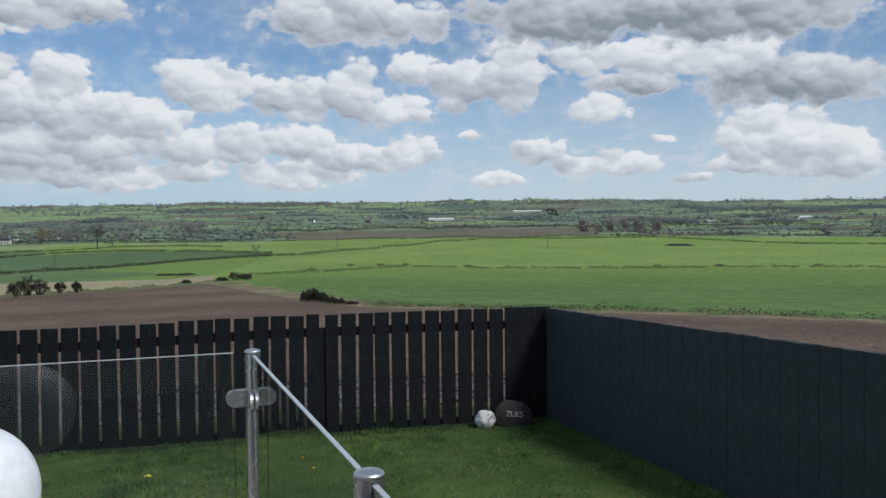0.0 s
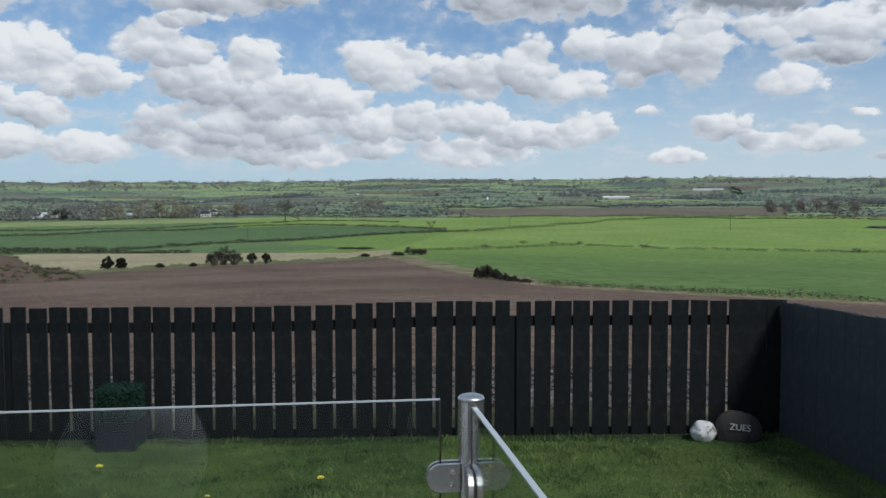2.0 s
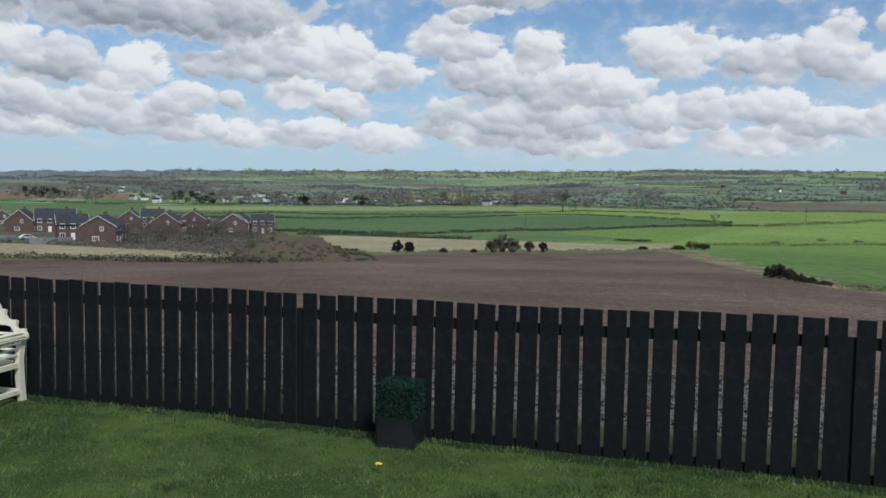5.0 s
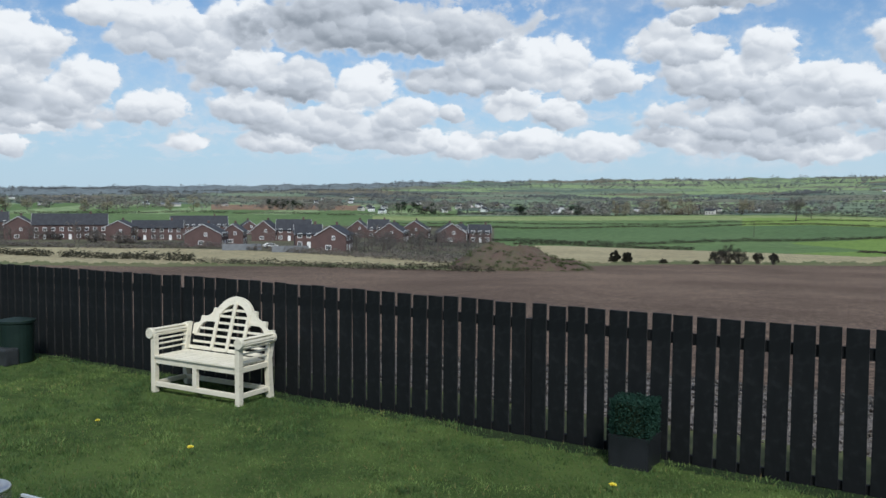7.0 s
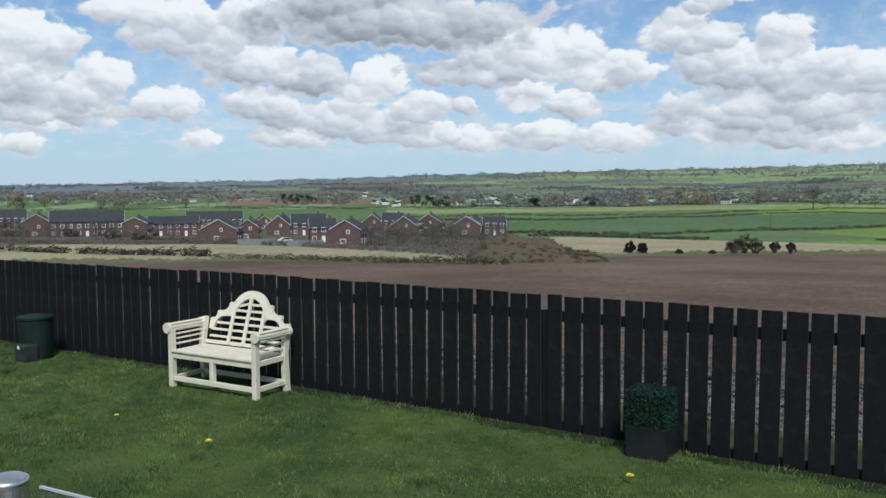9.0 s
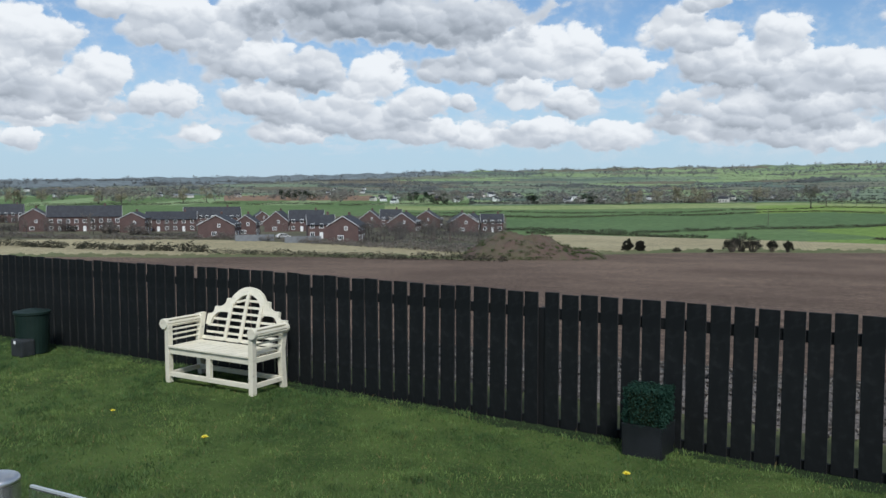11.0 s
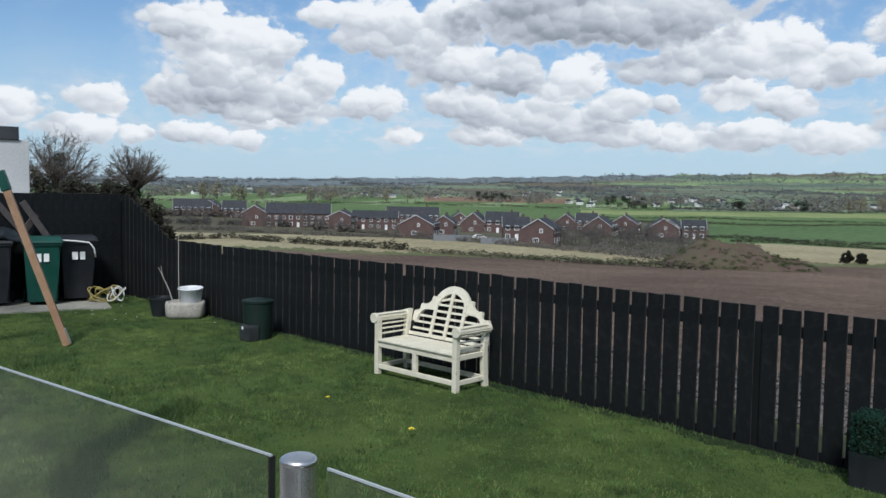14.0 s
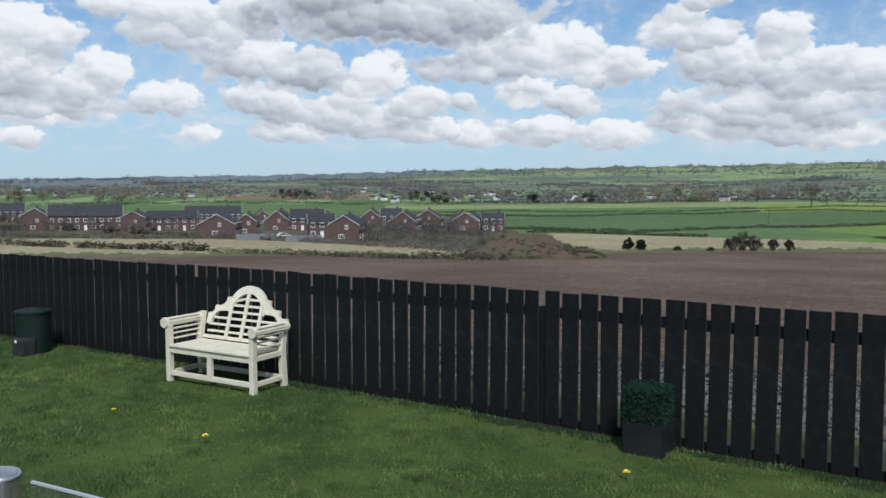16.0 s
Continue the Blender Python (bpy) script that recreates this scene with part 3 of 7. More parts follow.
EDGE_STRAW = ((84, -3.2), (70, -3.42), (64, -3.48), (57, -3.66), (47, -4.12), (38, -4.65), (36, -3.3), (33.7, -3.25), (26, -3.34), (19, -3.38), (13.6, -3.4), (10.3, -3.16), (9.9, -6.0))
EDGE_SPLIT = ((10.5, -3.4), (8, -3.19), (-2.6, -2.8), (-8.5, -2.94), (-28, -2.78), (-40, -2.7))
EDGE_A = ((80, -2.9), (45, -2.9), (36.7, -3.05), (28.7, -3.1), (16.9, -2.44), (6.6, -1.9))
EDGE_B = ((80, -2.2), (41.7, -2.14), (35.6, -2.2), (24.8, -1.81), (16.9, -1.49), (10, -1.6), (6.6, -1.75))
EDGE_C = ((84, -1.35), (41.7, -1.29), (32.6, -1.16), (18.5, -0.85), (10, -0.9), (2, -0.8), (-6.5, -0.72), (-16, -0.62), (-28, -0.75), (-40, -0.75))


def edge(line, bearing):
    a = np.array(line)[::-1]
    return np.interp(bearing, a[:, 0], a[:, 1]) + 0.0037 * np.clip(bearing, -45, 100)


GROUND = ["lawn", "rough_grass", "plough", "spring_green", "mid_green", "dark_green", "straw", "brown", "olive", "lower_crop", "far_bright", "hazed_pasture", "far_dark", "far_olive", "red_tillage", "scrub", "foot_shade", "dark_ring", "rough_verge", "clod_strip", "far_hills_hazed", "pale_crop"]
SLOT = {name: k for k, name in enumerate(GROUND)}

# Distant small fields: a jittered lattice of field centres over bearing and dip.
rng = np.random.default_rng(7)
lat_b, lat_d = np.meshgrid(np.arange(-60, 110, 5.4), np.arange(-1.1, 2.1, 0.16))
lat_b = (lat_b + rng.uniform(-2.6, 2.6, lat_b.shape)).ravel()
lat_d = (lat_d + rng.uniform(-0.07, 0.07, lat_d.shape)).ravel()
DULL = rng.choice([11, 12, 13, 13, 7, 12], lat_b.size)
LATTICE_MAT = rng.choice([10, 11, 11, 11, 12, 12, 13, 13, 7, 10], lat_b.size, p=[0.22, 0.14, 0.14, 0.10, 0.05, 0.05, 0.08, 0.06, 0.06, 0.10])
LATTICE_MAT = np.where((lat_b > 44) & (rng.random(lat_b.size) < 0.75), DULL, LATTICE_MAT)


def far_cell(bearing, dip):
    out = np.empty(len(bearing), int)
    for k in range(0, len(bearing), 20000):
        db = (bearing[k:k + 20000, None] - lat_b) / 5.4
        dd = (dip[k:k + 20000, None] - lat_d - 0.012 * db * 5.4 * np.sin(lat_b)) / 0.16
        out[k:k + 20000] = np.argmin(db * db + dd * dd, 1)
    return out


def build_ground():
    bearings = np.radians(np.r_[np.arange(-176, -42, 4.0), np.arange(-42, 98, 0.16), np.arange(98, 184, 4.0)])
    ranges = np.r_[np.geomspace(0.4, 5, 30), np.geomspace(5, 14, 110)[1:], np.geomspace(14, 60, 60)[1:], np.geomspace(60, 320, 200)[1:], np.geomspace(320, 4300, 210)[1:]]
    bb, rr = np.meshgrid(bearings, ranges)
    x, y = EYE.x - rr * np.sin(bb), EYE.y + rr * np.cos(bb)
    z = land_height(x, y)
    verts = np.stack([x, y, z], -1).reshape(-1, 3)
    nr, nb = rr.shape
    i, j = np.meshgrid(np.arange(nr - 1), np.arange(nb), indexing="ij")
    j2 = (j + 1) % nb
    faces = np.stack([i * nb + j, i * nb + j2, (i + 1) * nb + j2, (i + 1) * nb + j], -1).reshape(-1, 4)[:, ::-1]
    mid = verts[faces].mean(1)
    dx, dy = mid[:, 0] - EYE.x, mid[:, 1] - EYE.y
    r, bearing = np.hypot(dx, dy), np.degrees(np.arctan2(-dx, dy))
    dip = np.degrees(np.arctan2(mid[:, 2] - EYE.z, r))
    qx, qy = mid[:, 0] - FENCE_0.x, mid[:, 1] - FENCE_0.y
    s, d = qx * ALONG.x + qy * ALONG.y, qx * INTO.x + qy * INTO.y
    wob = 0.03 * np.sin(bearing * 3.1) + 0.02 * np.sin(bearing * 11)
    slot = np.full(len(mid), SLOT["rough_grass"])
    west = bearing > np.interp(dip, (-3.7, -3.1, -1.9), (10.8, 10.3, 6.6))
    east = ~west
    plough = dip < edge(EDGE_PLOUGH, bearing)
    slot[plough] = SLOT["plough"]
    verge = ~plough & (dip < edge(EDGE_PLOUGH, bearing) + 0.22 + 0.32 * ramp(bearing, -4, 3) * (1 - ramp(bearing, 9, 11)) + wob * 2)
    slot[verge & (bearing < 11.2)] = SLOT["rough_verge"]
    straw = west & ~plough & ~verge & (dip < edge(EDGE_STRAW, bearing))
    slot[straw] = SLOT["straw"]
    above = west & ~plough & ~verge & ~straw
    slot[above & (dip < edge(EDGE_A, bearing))] = SLOT["mid_green"]
    slot[above & (dip >= edge(EDGE_A, bearing)) & (dip < edge(EDGE_B, bearing))] = SLOT["dark_green"]
    slot[above & (dip >= edge(EDGE_B, bearing))] = SLOT["mid_green"]
    slot[above & (dip >= edge(EDGE_C, bearing) - 0.34) & (dip < edge(EDGE_C, bearing) - 0.07) & (bearing < 46)] = SLOT["pale_crop"]
    slot[above & (dip >= edge(EDGE_B, bearing)) & (bearing < 21) & (dip < edge(EDGE_C, bearing) - 0.2)] = SLOT["spring_green"]
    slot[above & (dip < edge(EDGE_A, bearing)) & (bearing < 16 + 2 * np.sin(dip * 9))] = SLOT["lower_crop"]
    estate = above & (bearing > 37.5) & (dip < edge(EDGE_B, bearing) + 0.1)
    slot[estate] = SLOT["scrub"]
    up = east & ~plough & ~verge
    slot[up] = SLOT["spring_green"]
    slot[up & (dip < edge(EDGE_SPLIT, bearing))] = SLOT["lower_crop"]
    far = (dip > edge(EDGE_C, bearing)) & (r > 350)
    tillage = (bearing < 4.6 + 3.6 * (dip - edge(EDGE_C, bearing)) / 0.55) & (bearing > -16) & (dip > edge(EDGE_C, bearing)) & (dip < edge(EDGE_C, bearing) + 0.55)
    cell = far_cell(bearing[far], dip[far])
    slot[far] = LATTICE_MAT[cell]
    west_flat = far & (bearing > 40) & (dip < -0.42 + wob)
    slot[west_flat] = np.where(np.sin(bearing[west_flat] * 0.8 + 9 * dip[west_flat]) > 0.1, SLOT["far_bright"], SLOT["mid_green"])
    # the farthest hills take the blue-grey haze tone
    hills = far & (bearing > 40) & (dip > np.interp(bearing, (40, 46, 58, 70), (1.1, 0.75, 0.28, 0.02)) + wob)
    slot[hills] = SLOT["far_hills_hazed"]
    slot[tillage] = SLOT["brown"]
    slot[(bearing > 46.8) & (bearing < 56.8) & (dip > -0.80) & (dip < -0.45) & (r > 350)] = SLOT["red_tillage"]
    slot[(d > -0.2) & (past_right(mid[:, 0], mid[:, 1]) < 0.05) & (s > LEFT_END) & (d < 30)] = SLOT["lawn"]
    ring = np.abs(np.hypot(mid[:, 0] + 6.66, mid[:, 1] - 4.81) - 2.40)
    slot[(ring < 0.17 + 0.05 * np.sin(qx * 7)) & (mid[:, 0] < -6.9) & (mid[:, 1] < 3.9)] = SLOT["dark_ring"]
    # strip of painted shade along the fence, wider towards the right corner
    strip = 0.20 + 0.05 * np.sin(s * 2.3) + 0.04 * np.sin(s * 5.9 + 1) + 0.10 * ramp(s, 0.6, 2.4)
    slot[(d > -0.2) & (d < strip) & (past_right(mid[:, 0], mid[:, 1]) < 0.05) & (s > LEFT_END)] = SLOT["foot_shade"]
    slot[(d <= -1.1) & (d > -8.0) & (s > LEFT_END - 3) & (s < RIGHT_END + 4)] = SLOT["clod_strip"]
    slot[(d < -0.2) & (d > -1.1) & (s > LEFT_END - 3) & (s < RIGHT_END + 4)] = SLOT["rough_grass"]
    slot[np.abs(bearing - 25) > 95] = SLOT["lawn"]
    me = from_arrays("ground", verts, faces, [M[k] for k in GROUND])
    me.polygons.foreach_set("material_index", slot.astype(np.int32))
    me.shade_smooth()
    ob = new("ground", me)
    tagged(ob, "mown garden lawn running out into ploughed soil and green farmland", "ground", kind="structure")
    # where two distant fields meet
    cells = np.full(len(mid), -1)
    plain = tillage | west_flat | hills
    cells[far & ~plain] = cell[~plain[far]]
    grid = cells.reshape(nr - 1, nb)
    seam = np.zeros_like(grid, bool)
    seam[:, :-1] |= (grid[:, :-1] != grid[:, 1:]) & (grid[:, :-1] >= 0)
    seam[:-1] |= (grid[:-1] != grid[1:]) & (grid[:-1] >= 0)
    return mid.reshape(nr - 1, nb, 3)[seam]


SEAMS = build_ground()


# ---------------------------------------------------------------- garden fences
BOARD, GAP = 0.162, 0.030
PITCH = BOARD + GAP


def board_mesh(height, seed, stain, bare):
    """A sawn board with a slightly uneven head and eased edges; the foot at z = 0."""
    r = random.Random(seed)
    bm = bmesh.new()
    w, t = BOARD / 2, 0.010
    zs = (0.0, height * 0.5, height)
    rings = []
    for k, z in enumerate(zs):
        bow = r.uniform(-0.002, 0.002)
        ring = []
        for x, y in ((-w, -t), (-w + 0.004, -t - 0.002), (w - 0.004, -t - 0.002), (w, -t), (w, t), (-w, t)):
            top = r.uniform(-0.004, 0.004) if k == 2 else 0.0
            ring.append(bm.verts.new((x + bow, y, z + top)))
        rings.append(ring)
    for a, c in zip(rings, rings[1:]):
        for j in range(6):
            face = bm.faces.new((a[j], a[(j + 1) % 6], c[(j + 1) % 6], c[j]))
            face.material_index = 1 if bare and j in (3, 5) else 0      # the sawn edges are bare
    bm.faces.new(rings[0][::-1])
    bm.faces.new(rings[-1])
    return mesh_of("board", bm, [stain, M["raw_edge"]])


def fence_run(name, origin, way, count, height, ground, label, bay=25, first=0, both=False, rise=None, back=1, stain=None, closed=0):
    """Boards side by side on rails and posts. way: unit vector along the run; ground(s): height of its foot; rise(s): extra height."""
    turn = math.degrees(math.atan2(way.y, way.x))
    root = thing(name, pose(*origin, 0, 0, turn), label, "fence", "garden fences")
    meshes = [board_mesh(height, k, stain or M["board"], not both) for k in range(4)]
    r = random.Random(len(name) + count)
    for k in range(count):
        s = (k + 0.5) * PITCH
        extra = rise(s) if rise else 0.0
        for side in ((0, 1) if both else (0,)):
            shift = PITCH / 2 if side else 0.0
            if both and side and r.random() < 0.16:
                continue
            ob = new("board", meshes[r.randrange(4)])
            ob.parent = root
            lift = r.uniform(-0.002, 0.002) if both else r.uniform(-0.008, 0.008)
            narrow = 1.165 if both else 0.86 if (k + first) % bay in (0, bay - 1) else 1.0
            nudge = (0.012 if (k + first) % bay == 0 else -0.012 if (k + first) % bay == bay - 1 else 0.0) if not both else 0.0
            if k < closed:
                narrow, nudge = (1.175, 0.0) if k < closed - 1 else (1.09, -0.007)
            ob.matrix_basis = pose(s + shift + nudge, 0.055 * back if side else 0.0, ground(s) + lift, 0, r.uniform(-0.45, 0.45) * (0.2 if both else 1), 0) @ Matrix.Diagonal((narrow, 1, 1 + extra / height, 1))
    length = count * PITCH
    stops = [((b * bay) - first) * PITCH for b in range(0, count // bay + 3)]
    stops = [p for p in stops if -0.01 <= p <= length + 0.01]
    ends = sorted({0.0, *stops, length})
    for z0, z1 in ((height - 0.245, height - 0.148), (0.0, 0.075)):
        for a, c in zip(ends, ends[1:]):
            bm = bmesh.new()
            y0, y1 = sorted((0.013 * back, 0.043 * back))
            rings = []
            for q in np.linspace(a, c, 9):
                up = ground(q) + (rise(q) if rise and z0 > 0.5 else 0.0)
                rings.append([bm.verts.new((q, y, up + z)) for y, z in ((y0, z0), (y1, z0), (y1, z1), (y0, z1))])
            for ra, rb in zip(rings, rings[1:]):
                for j in range(4):
                    bm.faces.new((ra[j], ra[(j + 1) % 4], rb[(j + 1) % 4], rb[j]))
            bm.faces.new(rings[0])
            bm.faces.new(rings[-1][::-1])
            bmesh.ops.recalc_face_normals(bm, faces=bm.faces)
            part("rail", bm, M["rail"], root)
    for p in ends:
        bm = boxed(-0.05, 0.05, *sorted((0.0125 * back, 0.112 * back)), -0.3, height - 0.15, bevel=0.006)
        part("post", bm, M["rail"], root, m=pose(p, 0, ground(p) + (rise(p) if rise else 0) * 0.8, 0, r.uniform(-0.6, 0.6), 0))
    return root


# front fence: from the right corner to the far corner, posts every 25 boards
N_FRONT = 111
front_from = 14 * PITCH


def front_ground(q):
    return float(lawn_height(front_from - q)) + 0.0


def front_rise(q):
    return 0.80 * float(np.clip((q - front_from - 16.4) / 1.9, 0, 1)) + 0.05 * float(1 - ramp(q, 3.0, 5.4))


fence_run("front_fence", spot(14 * PITCH, 0), -ALONG, N_FRONT, 1.27, front_ground, "black-stained board fence with narrow gaps along the lawn", bay=25, first=11, rise=front_rise, back=-1, closed=3)
# right fence boards use the stain lightened for glare
fence_run("right_fence", Vector((2.23, 8.88, 0)), Vector((0.289, -0.957, 0)), 62, 1.305, lambda q: 0.0, "tall black-stained close fence with overlapping boards", bay=12, both=True, rise=lambda q: 0.0215 * q, stain=M["board_glare"])
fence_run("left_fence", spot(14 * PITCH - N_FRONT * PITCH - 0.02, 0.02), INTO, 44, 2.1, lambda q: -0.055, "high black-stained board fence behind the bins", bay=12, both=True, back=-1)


# ---------------------------------------------------------------- deck, balustrade and house wall
DECK = 0.74
CORNER = Vector((-0.245, 2.20, 0))
POST_TOP = 1.868
DECK_TURN = 13.4
FRONT = Vector((math.cos(radians(DECK_TURN)), math.sin(radians(DECK_TURN)), 0))
BACK = Vector((math.sin(radians(DECK_TURN)), -math.cos(radians(DECK_TURN)), 0))


def deck_spot(a, c):
    """a metres to the right of the corner post along the front, c metres back towards the house."""
    return CORNER + FRONT * a + BACK * c


def build_deck():
    m = pose(*CORNER, 0, 0, DECK_TURN)
    solo("deck", boxed(-9.0, 0.16, -5.2, 0.16, -0.05, DECK, bevel=0.01), M["paving"], "raised patio of grey paving beside the house", "patio", kind="structure", m=m)
    wall = bmesh.new()
    box(wall, -9.0, -4.6, -5.5, -5.2, 0, 4.3)
    box(wall, -1.2, 3.5, -5.5, -5.2, 0, 4.3)
    box(wall, -4.6, -1.2, -5.5, -5.2, 3.0, 4.3)
    solo("wall_house", wall, M["render_wall"], "pale rendered house wall behind the patio", "wall", kind="structure", m=m)
    door = thing("door_1", m, "wide glazed patio door in the house wall", "door", kind="structure")
    part("pane", boxed(-4.54, -1.26, -5.38, -5.36, DECK + 0.06, 2.94), M["dark_glass"], door)
    frame_bm = bmesh.new()
    for a, c in ((-4.6, -4.52), (-2.94, -2.86), (-1.28, -1.2)):
        box(frame_bm, a, c, -5.42, -5.3, DECK + 0.002, 3.0, bevel=0.006)
    box(frame_bm, -4.52, -1.28, -5.42, -5.3, 2.92, 2.998)
    part("door_frame", frame_bm, M["white_paint"], door)


def glass_panel(a, b, top, foot, label, edge_half=0.0019):
    """A glass sheet between two places, with its polished edges, standing on the deck."""
    way = b - a
    length, turn = way.length, math.degrees(math.atan2(way.y, way.x))
    root = thing("glass_panel", pose(a.x, a.y, 0, 0, 0, turn), label, "glass panel", "balustrade panels")
    pane = part("pane", boxed(0.001, length - 0.001, -0.005, 0.005, foot + 0.001, top - 0.003), M["glass"], root)
    pane.visible_shadow = False
    part("top_edge", boxed(0.0, length, -edge_half, edge_half, top - 0.003, top), M["glass_edge"], root, "bright polished glass edge")
    part("end_edge", boxed(-0.002, 0.001, -0.0054, 0.0054, foot, top - 0.003), M["rubber"], root, "dark end edge")
    return root


def balustrade_post(p, clamps, label="brushed steel balustrade post with a domed cap"):
    root = thing("balustrade_post", pose(p.x, p.y, 0), label, "post", "balustrade posts")
    r = 0.0265
    part("tube", lathe([(0, DECK), (r, DECK), (r, POST_TOP - 0.012), (0, POST_TOP - 0.012)], 40), M["steel"], root, smooth=False)
    dome = [(r, POST_TOP - 0.012), (r + 0.0004, POST_TOP - 0.0085)] + [(r * math.cos(q), POST_TOP - 0.0075 + 0.0085 * math.sin(q)) for q in np.linspace(0.12, math.pi / 2, 9)]
    part("cap", lathe([(0, POST_TOP - 0.012)] + dome[:-1] + [(0, dome[-1][1])], 40), M["steel_satin"], root, "slightly domed steel cap", smooth=True)
    part("base_flange", lathe([(0, DECK), (0.05, DECK), (0.05, DECK + 0.008), (0.03, DECK + 0.012), (0, DECK + 0.012)], 40), M["steel_satin"], root)
    for turn in clamps:
        for z in (POST_TOP - 0.165, DECK + 0.25):
            arm = thing("clamp", pose(0, 0, z, 0, 0, turn))
            arm.parent = root
            bm = bmesh.new()
            for side in (-1, 1):
                outline = [(0.024, -0.028), (0.062, -0.028)] + [(0.062 + 0.028 * math.sin(q), -0.028 * math.cos(q)) for q in np.linspace(0.3, math.pi - 0.3, 9)] + [(0.062, 0.028), (0.024, 0.028)]
                extruded(outline, 0.010, bm, pose(0, side * 0.012, 0))
            part("clamp_plate", bm, M["steel_satin"], arm)
            for side in (-1, 1):
                for dz in (-0.012, 0.012):
                    screw = lathe([(0, 0), (0.005, 0), (0.005, 0.0016), (0.0028, 0.002), (0.0026, 0.0008), (0, 0.0008)], 14)
                    part("screw", screw, M["steel"], arm, m=pose(0.040, side * 0.0171, dz, -90 * side, 0, 0))
    return root


build_deck()
balustrade_post(CORNER, (DECK_TURN + 180, DECK_TURN - 90))
P_B, P_0 = deck_spot(-1.628, 0.028), deck_spot(0.052, 1.493)
balustrade_post(P_B, (DECK_TURN, DECK_TURN + 180))
balustrade_post(P_0, (DECK_TURN + 90, DECK_TURN - 90))
P_C, P_D = deck_spot(-3.35, 0.14), deck_spot(0.1, 3.10)
balustrade_post(P_C, (DECK_TURN, DECK_TURN + 180))
balustrade_post(P_D, (DECK_TURN + 90, DECK_TURN - 90))
TOP_G = 1.852
glass_panel(deck_spot(-0.062, -0.01), deck_spot(-1.578, 0.016), TOP_G + 0.006, DECK + 0.05, "clear glass balustrade panel held between steel posts")
glass_panel(deck_spot(-1.694, 0.026), deck_spot(-3.3, 0.135), TOP_G, DECK + 0.05, "clear glass balustrade panel held between steel posts")
glass_panel(deck_spot(0.0, 0.04), deck_spot(0.05, 1.458), TOP_G, DECK + 0.05, "clear glass side balustrade panel held between steel posts", 0.0052)
glass_panel(deck_spot(0.054, 1.53), deck_spot(0.1, 3.06), TOP_G, DECK + 0.05, "clear glass side balustrade panel held between steel posts", 0.0052)


# ---------------------------------------------------------------- white garden bench
def build_bench():
    m = pose(-8.735, 6.62, 0.0, 0, 0, 11.8) @ Matrix.Diagonal((1.0, 1.1, 1.015, 1))
    bench = thing("garden_bench", m, "cream-painted wooden bench with arched slatted back and scrolled arms", "bench")
    W, D = 0.675, 0.48           # half width, depth; the front is at y = -D / 2, the back towards the fence
    f, k = -D / 2, D / 2
    paint = M["cream"]
    for sx in (-1, 1):
        x0, x1 = (sx * W - 0.062, sx * W) if sx > 0 else (sx * W, sx * W + 0.062)
        part("leg", boxed(x0, x1, f, f + 0.062, 0, 0.665, bevel=0.006), paint, bench)
        back = [(k - 0.055, 0.44), (k - 0.05, 0.25), (k - 0.03, 0.0), (k + 0.03, 0.0), (k + 0.012, 0.25), (k + 0.005, 0.44), (k + 0.055, 0.74), (k - 0.002, 0.74)]
        bm = extruded([(y, z) for y, z in back], x1 - x0)
        part("leg", bm, paint, bench, m=Matrix.Translation(((x0 + x1) / 2, 0, 0)) @ pose(0, 0, 0, 0, 0, 90))
        part("side_stretcher", boxed(x0 + 0.012, x1 - 0.012, f + 0.063, k - 0.034, 0.075, 0.125, bevel=0.004), paint, bench)
        part("side_apron", boxed(x0 + 0.010, x1 - 0.010, f + 0.063, k - 0.056, 0.35, 0.405, bevel=0.004), paint, bench)
        # scrolled arm: a round head in front and slats running back
        bm = bmesh.new()
        for a in np.linspace(-30, 210, 6):
            q = radians(a)
            cx, cz = sx * (W + 0.002) + 0.046 * math.cos(q), 0.672 + 0.046 * math.sin(q)
            box(bm, -0.0125, 0.0125, f + 0.02, k + 0.02, -0.008, 0.008, bevel=0.003, m=pose(cx, 0, cz, 0, -a + 90, 0))
        part("arm_slats", bm, paint, bench)
        for y in (f + 0.005, k - 0.005):
            head = lathe([(0, -0.022), (0.056, -0.022), (0.060, -0.016), (0.060, 0.016), (0.056, 0.022), (0, 0.022)], 28)
            part("arm_scroll", head, paint, bench, "round scroll end of the arm", m=pose(sx * (W + 0.002), y, 0.672, 90, 0, 0))
        for z in (0.475, 0.535, 0.59):
            part("arm_slat", boxed(x0 + 0.018, x1 - 0.018, f + 0.063, k - 0.03, z, z + 0.018, bevel=0.003), paint, bench)
    part("front_stretcher", boxed(-W + 0.063, W - 0.063, f + 0.010, f + 0.052, 0.075, 0.125, bevel=0.004), paint, bench)
    part("back_stretcher", boxed(-W + 0.063, W - 0.063, k - 0.045, k - 0.005, 0.075, 0.125, bevel=0.004), paint, bench)
    part("front_apron", boxed(-W + 0.063, W - 0.063, f + 0.012, f + 0.050, 0.335, 0.405, bevel=0.004), paint, bench)
    part("middle_leg", boxed(-0.031, 0.031, f + 0.010, f + 0.052, 0.126, 0.334, bevel=0.004), paint, bench)
    for q in range(7):
        y = f - 0.012 + q * 0.066
        inset = 0.063 if q == 0 else 0.066
        part("seat_slat", boxed(-W + inset, W - inset, y + 0.004, y + 0.060, 0.406, 0.428, bevel=0.004), paint, bench)
    # the back leans a little and is built in its own plane
    lean = Matrix.Translation((0, k + 0.002, 0.44)) @ pose(0, 0, 0, -16, 0, 0) @ Matrix.Diagonal((1, 1, 1.09, 1))
    R, thick, zc = 0.325, 0.085, 0.265
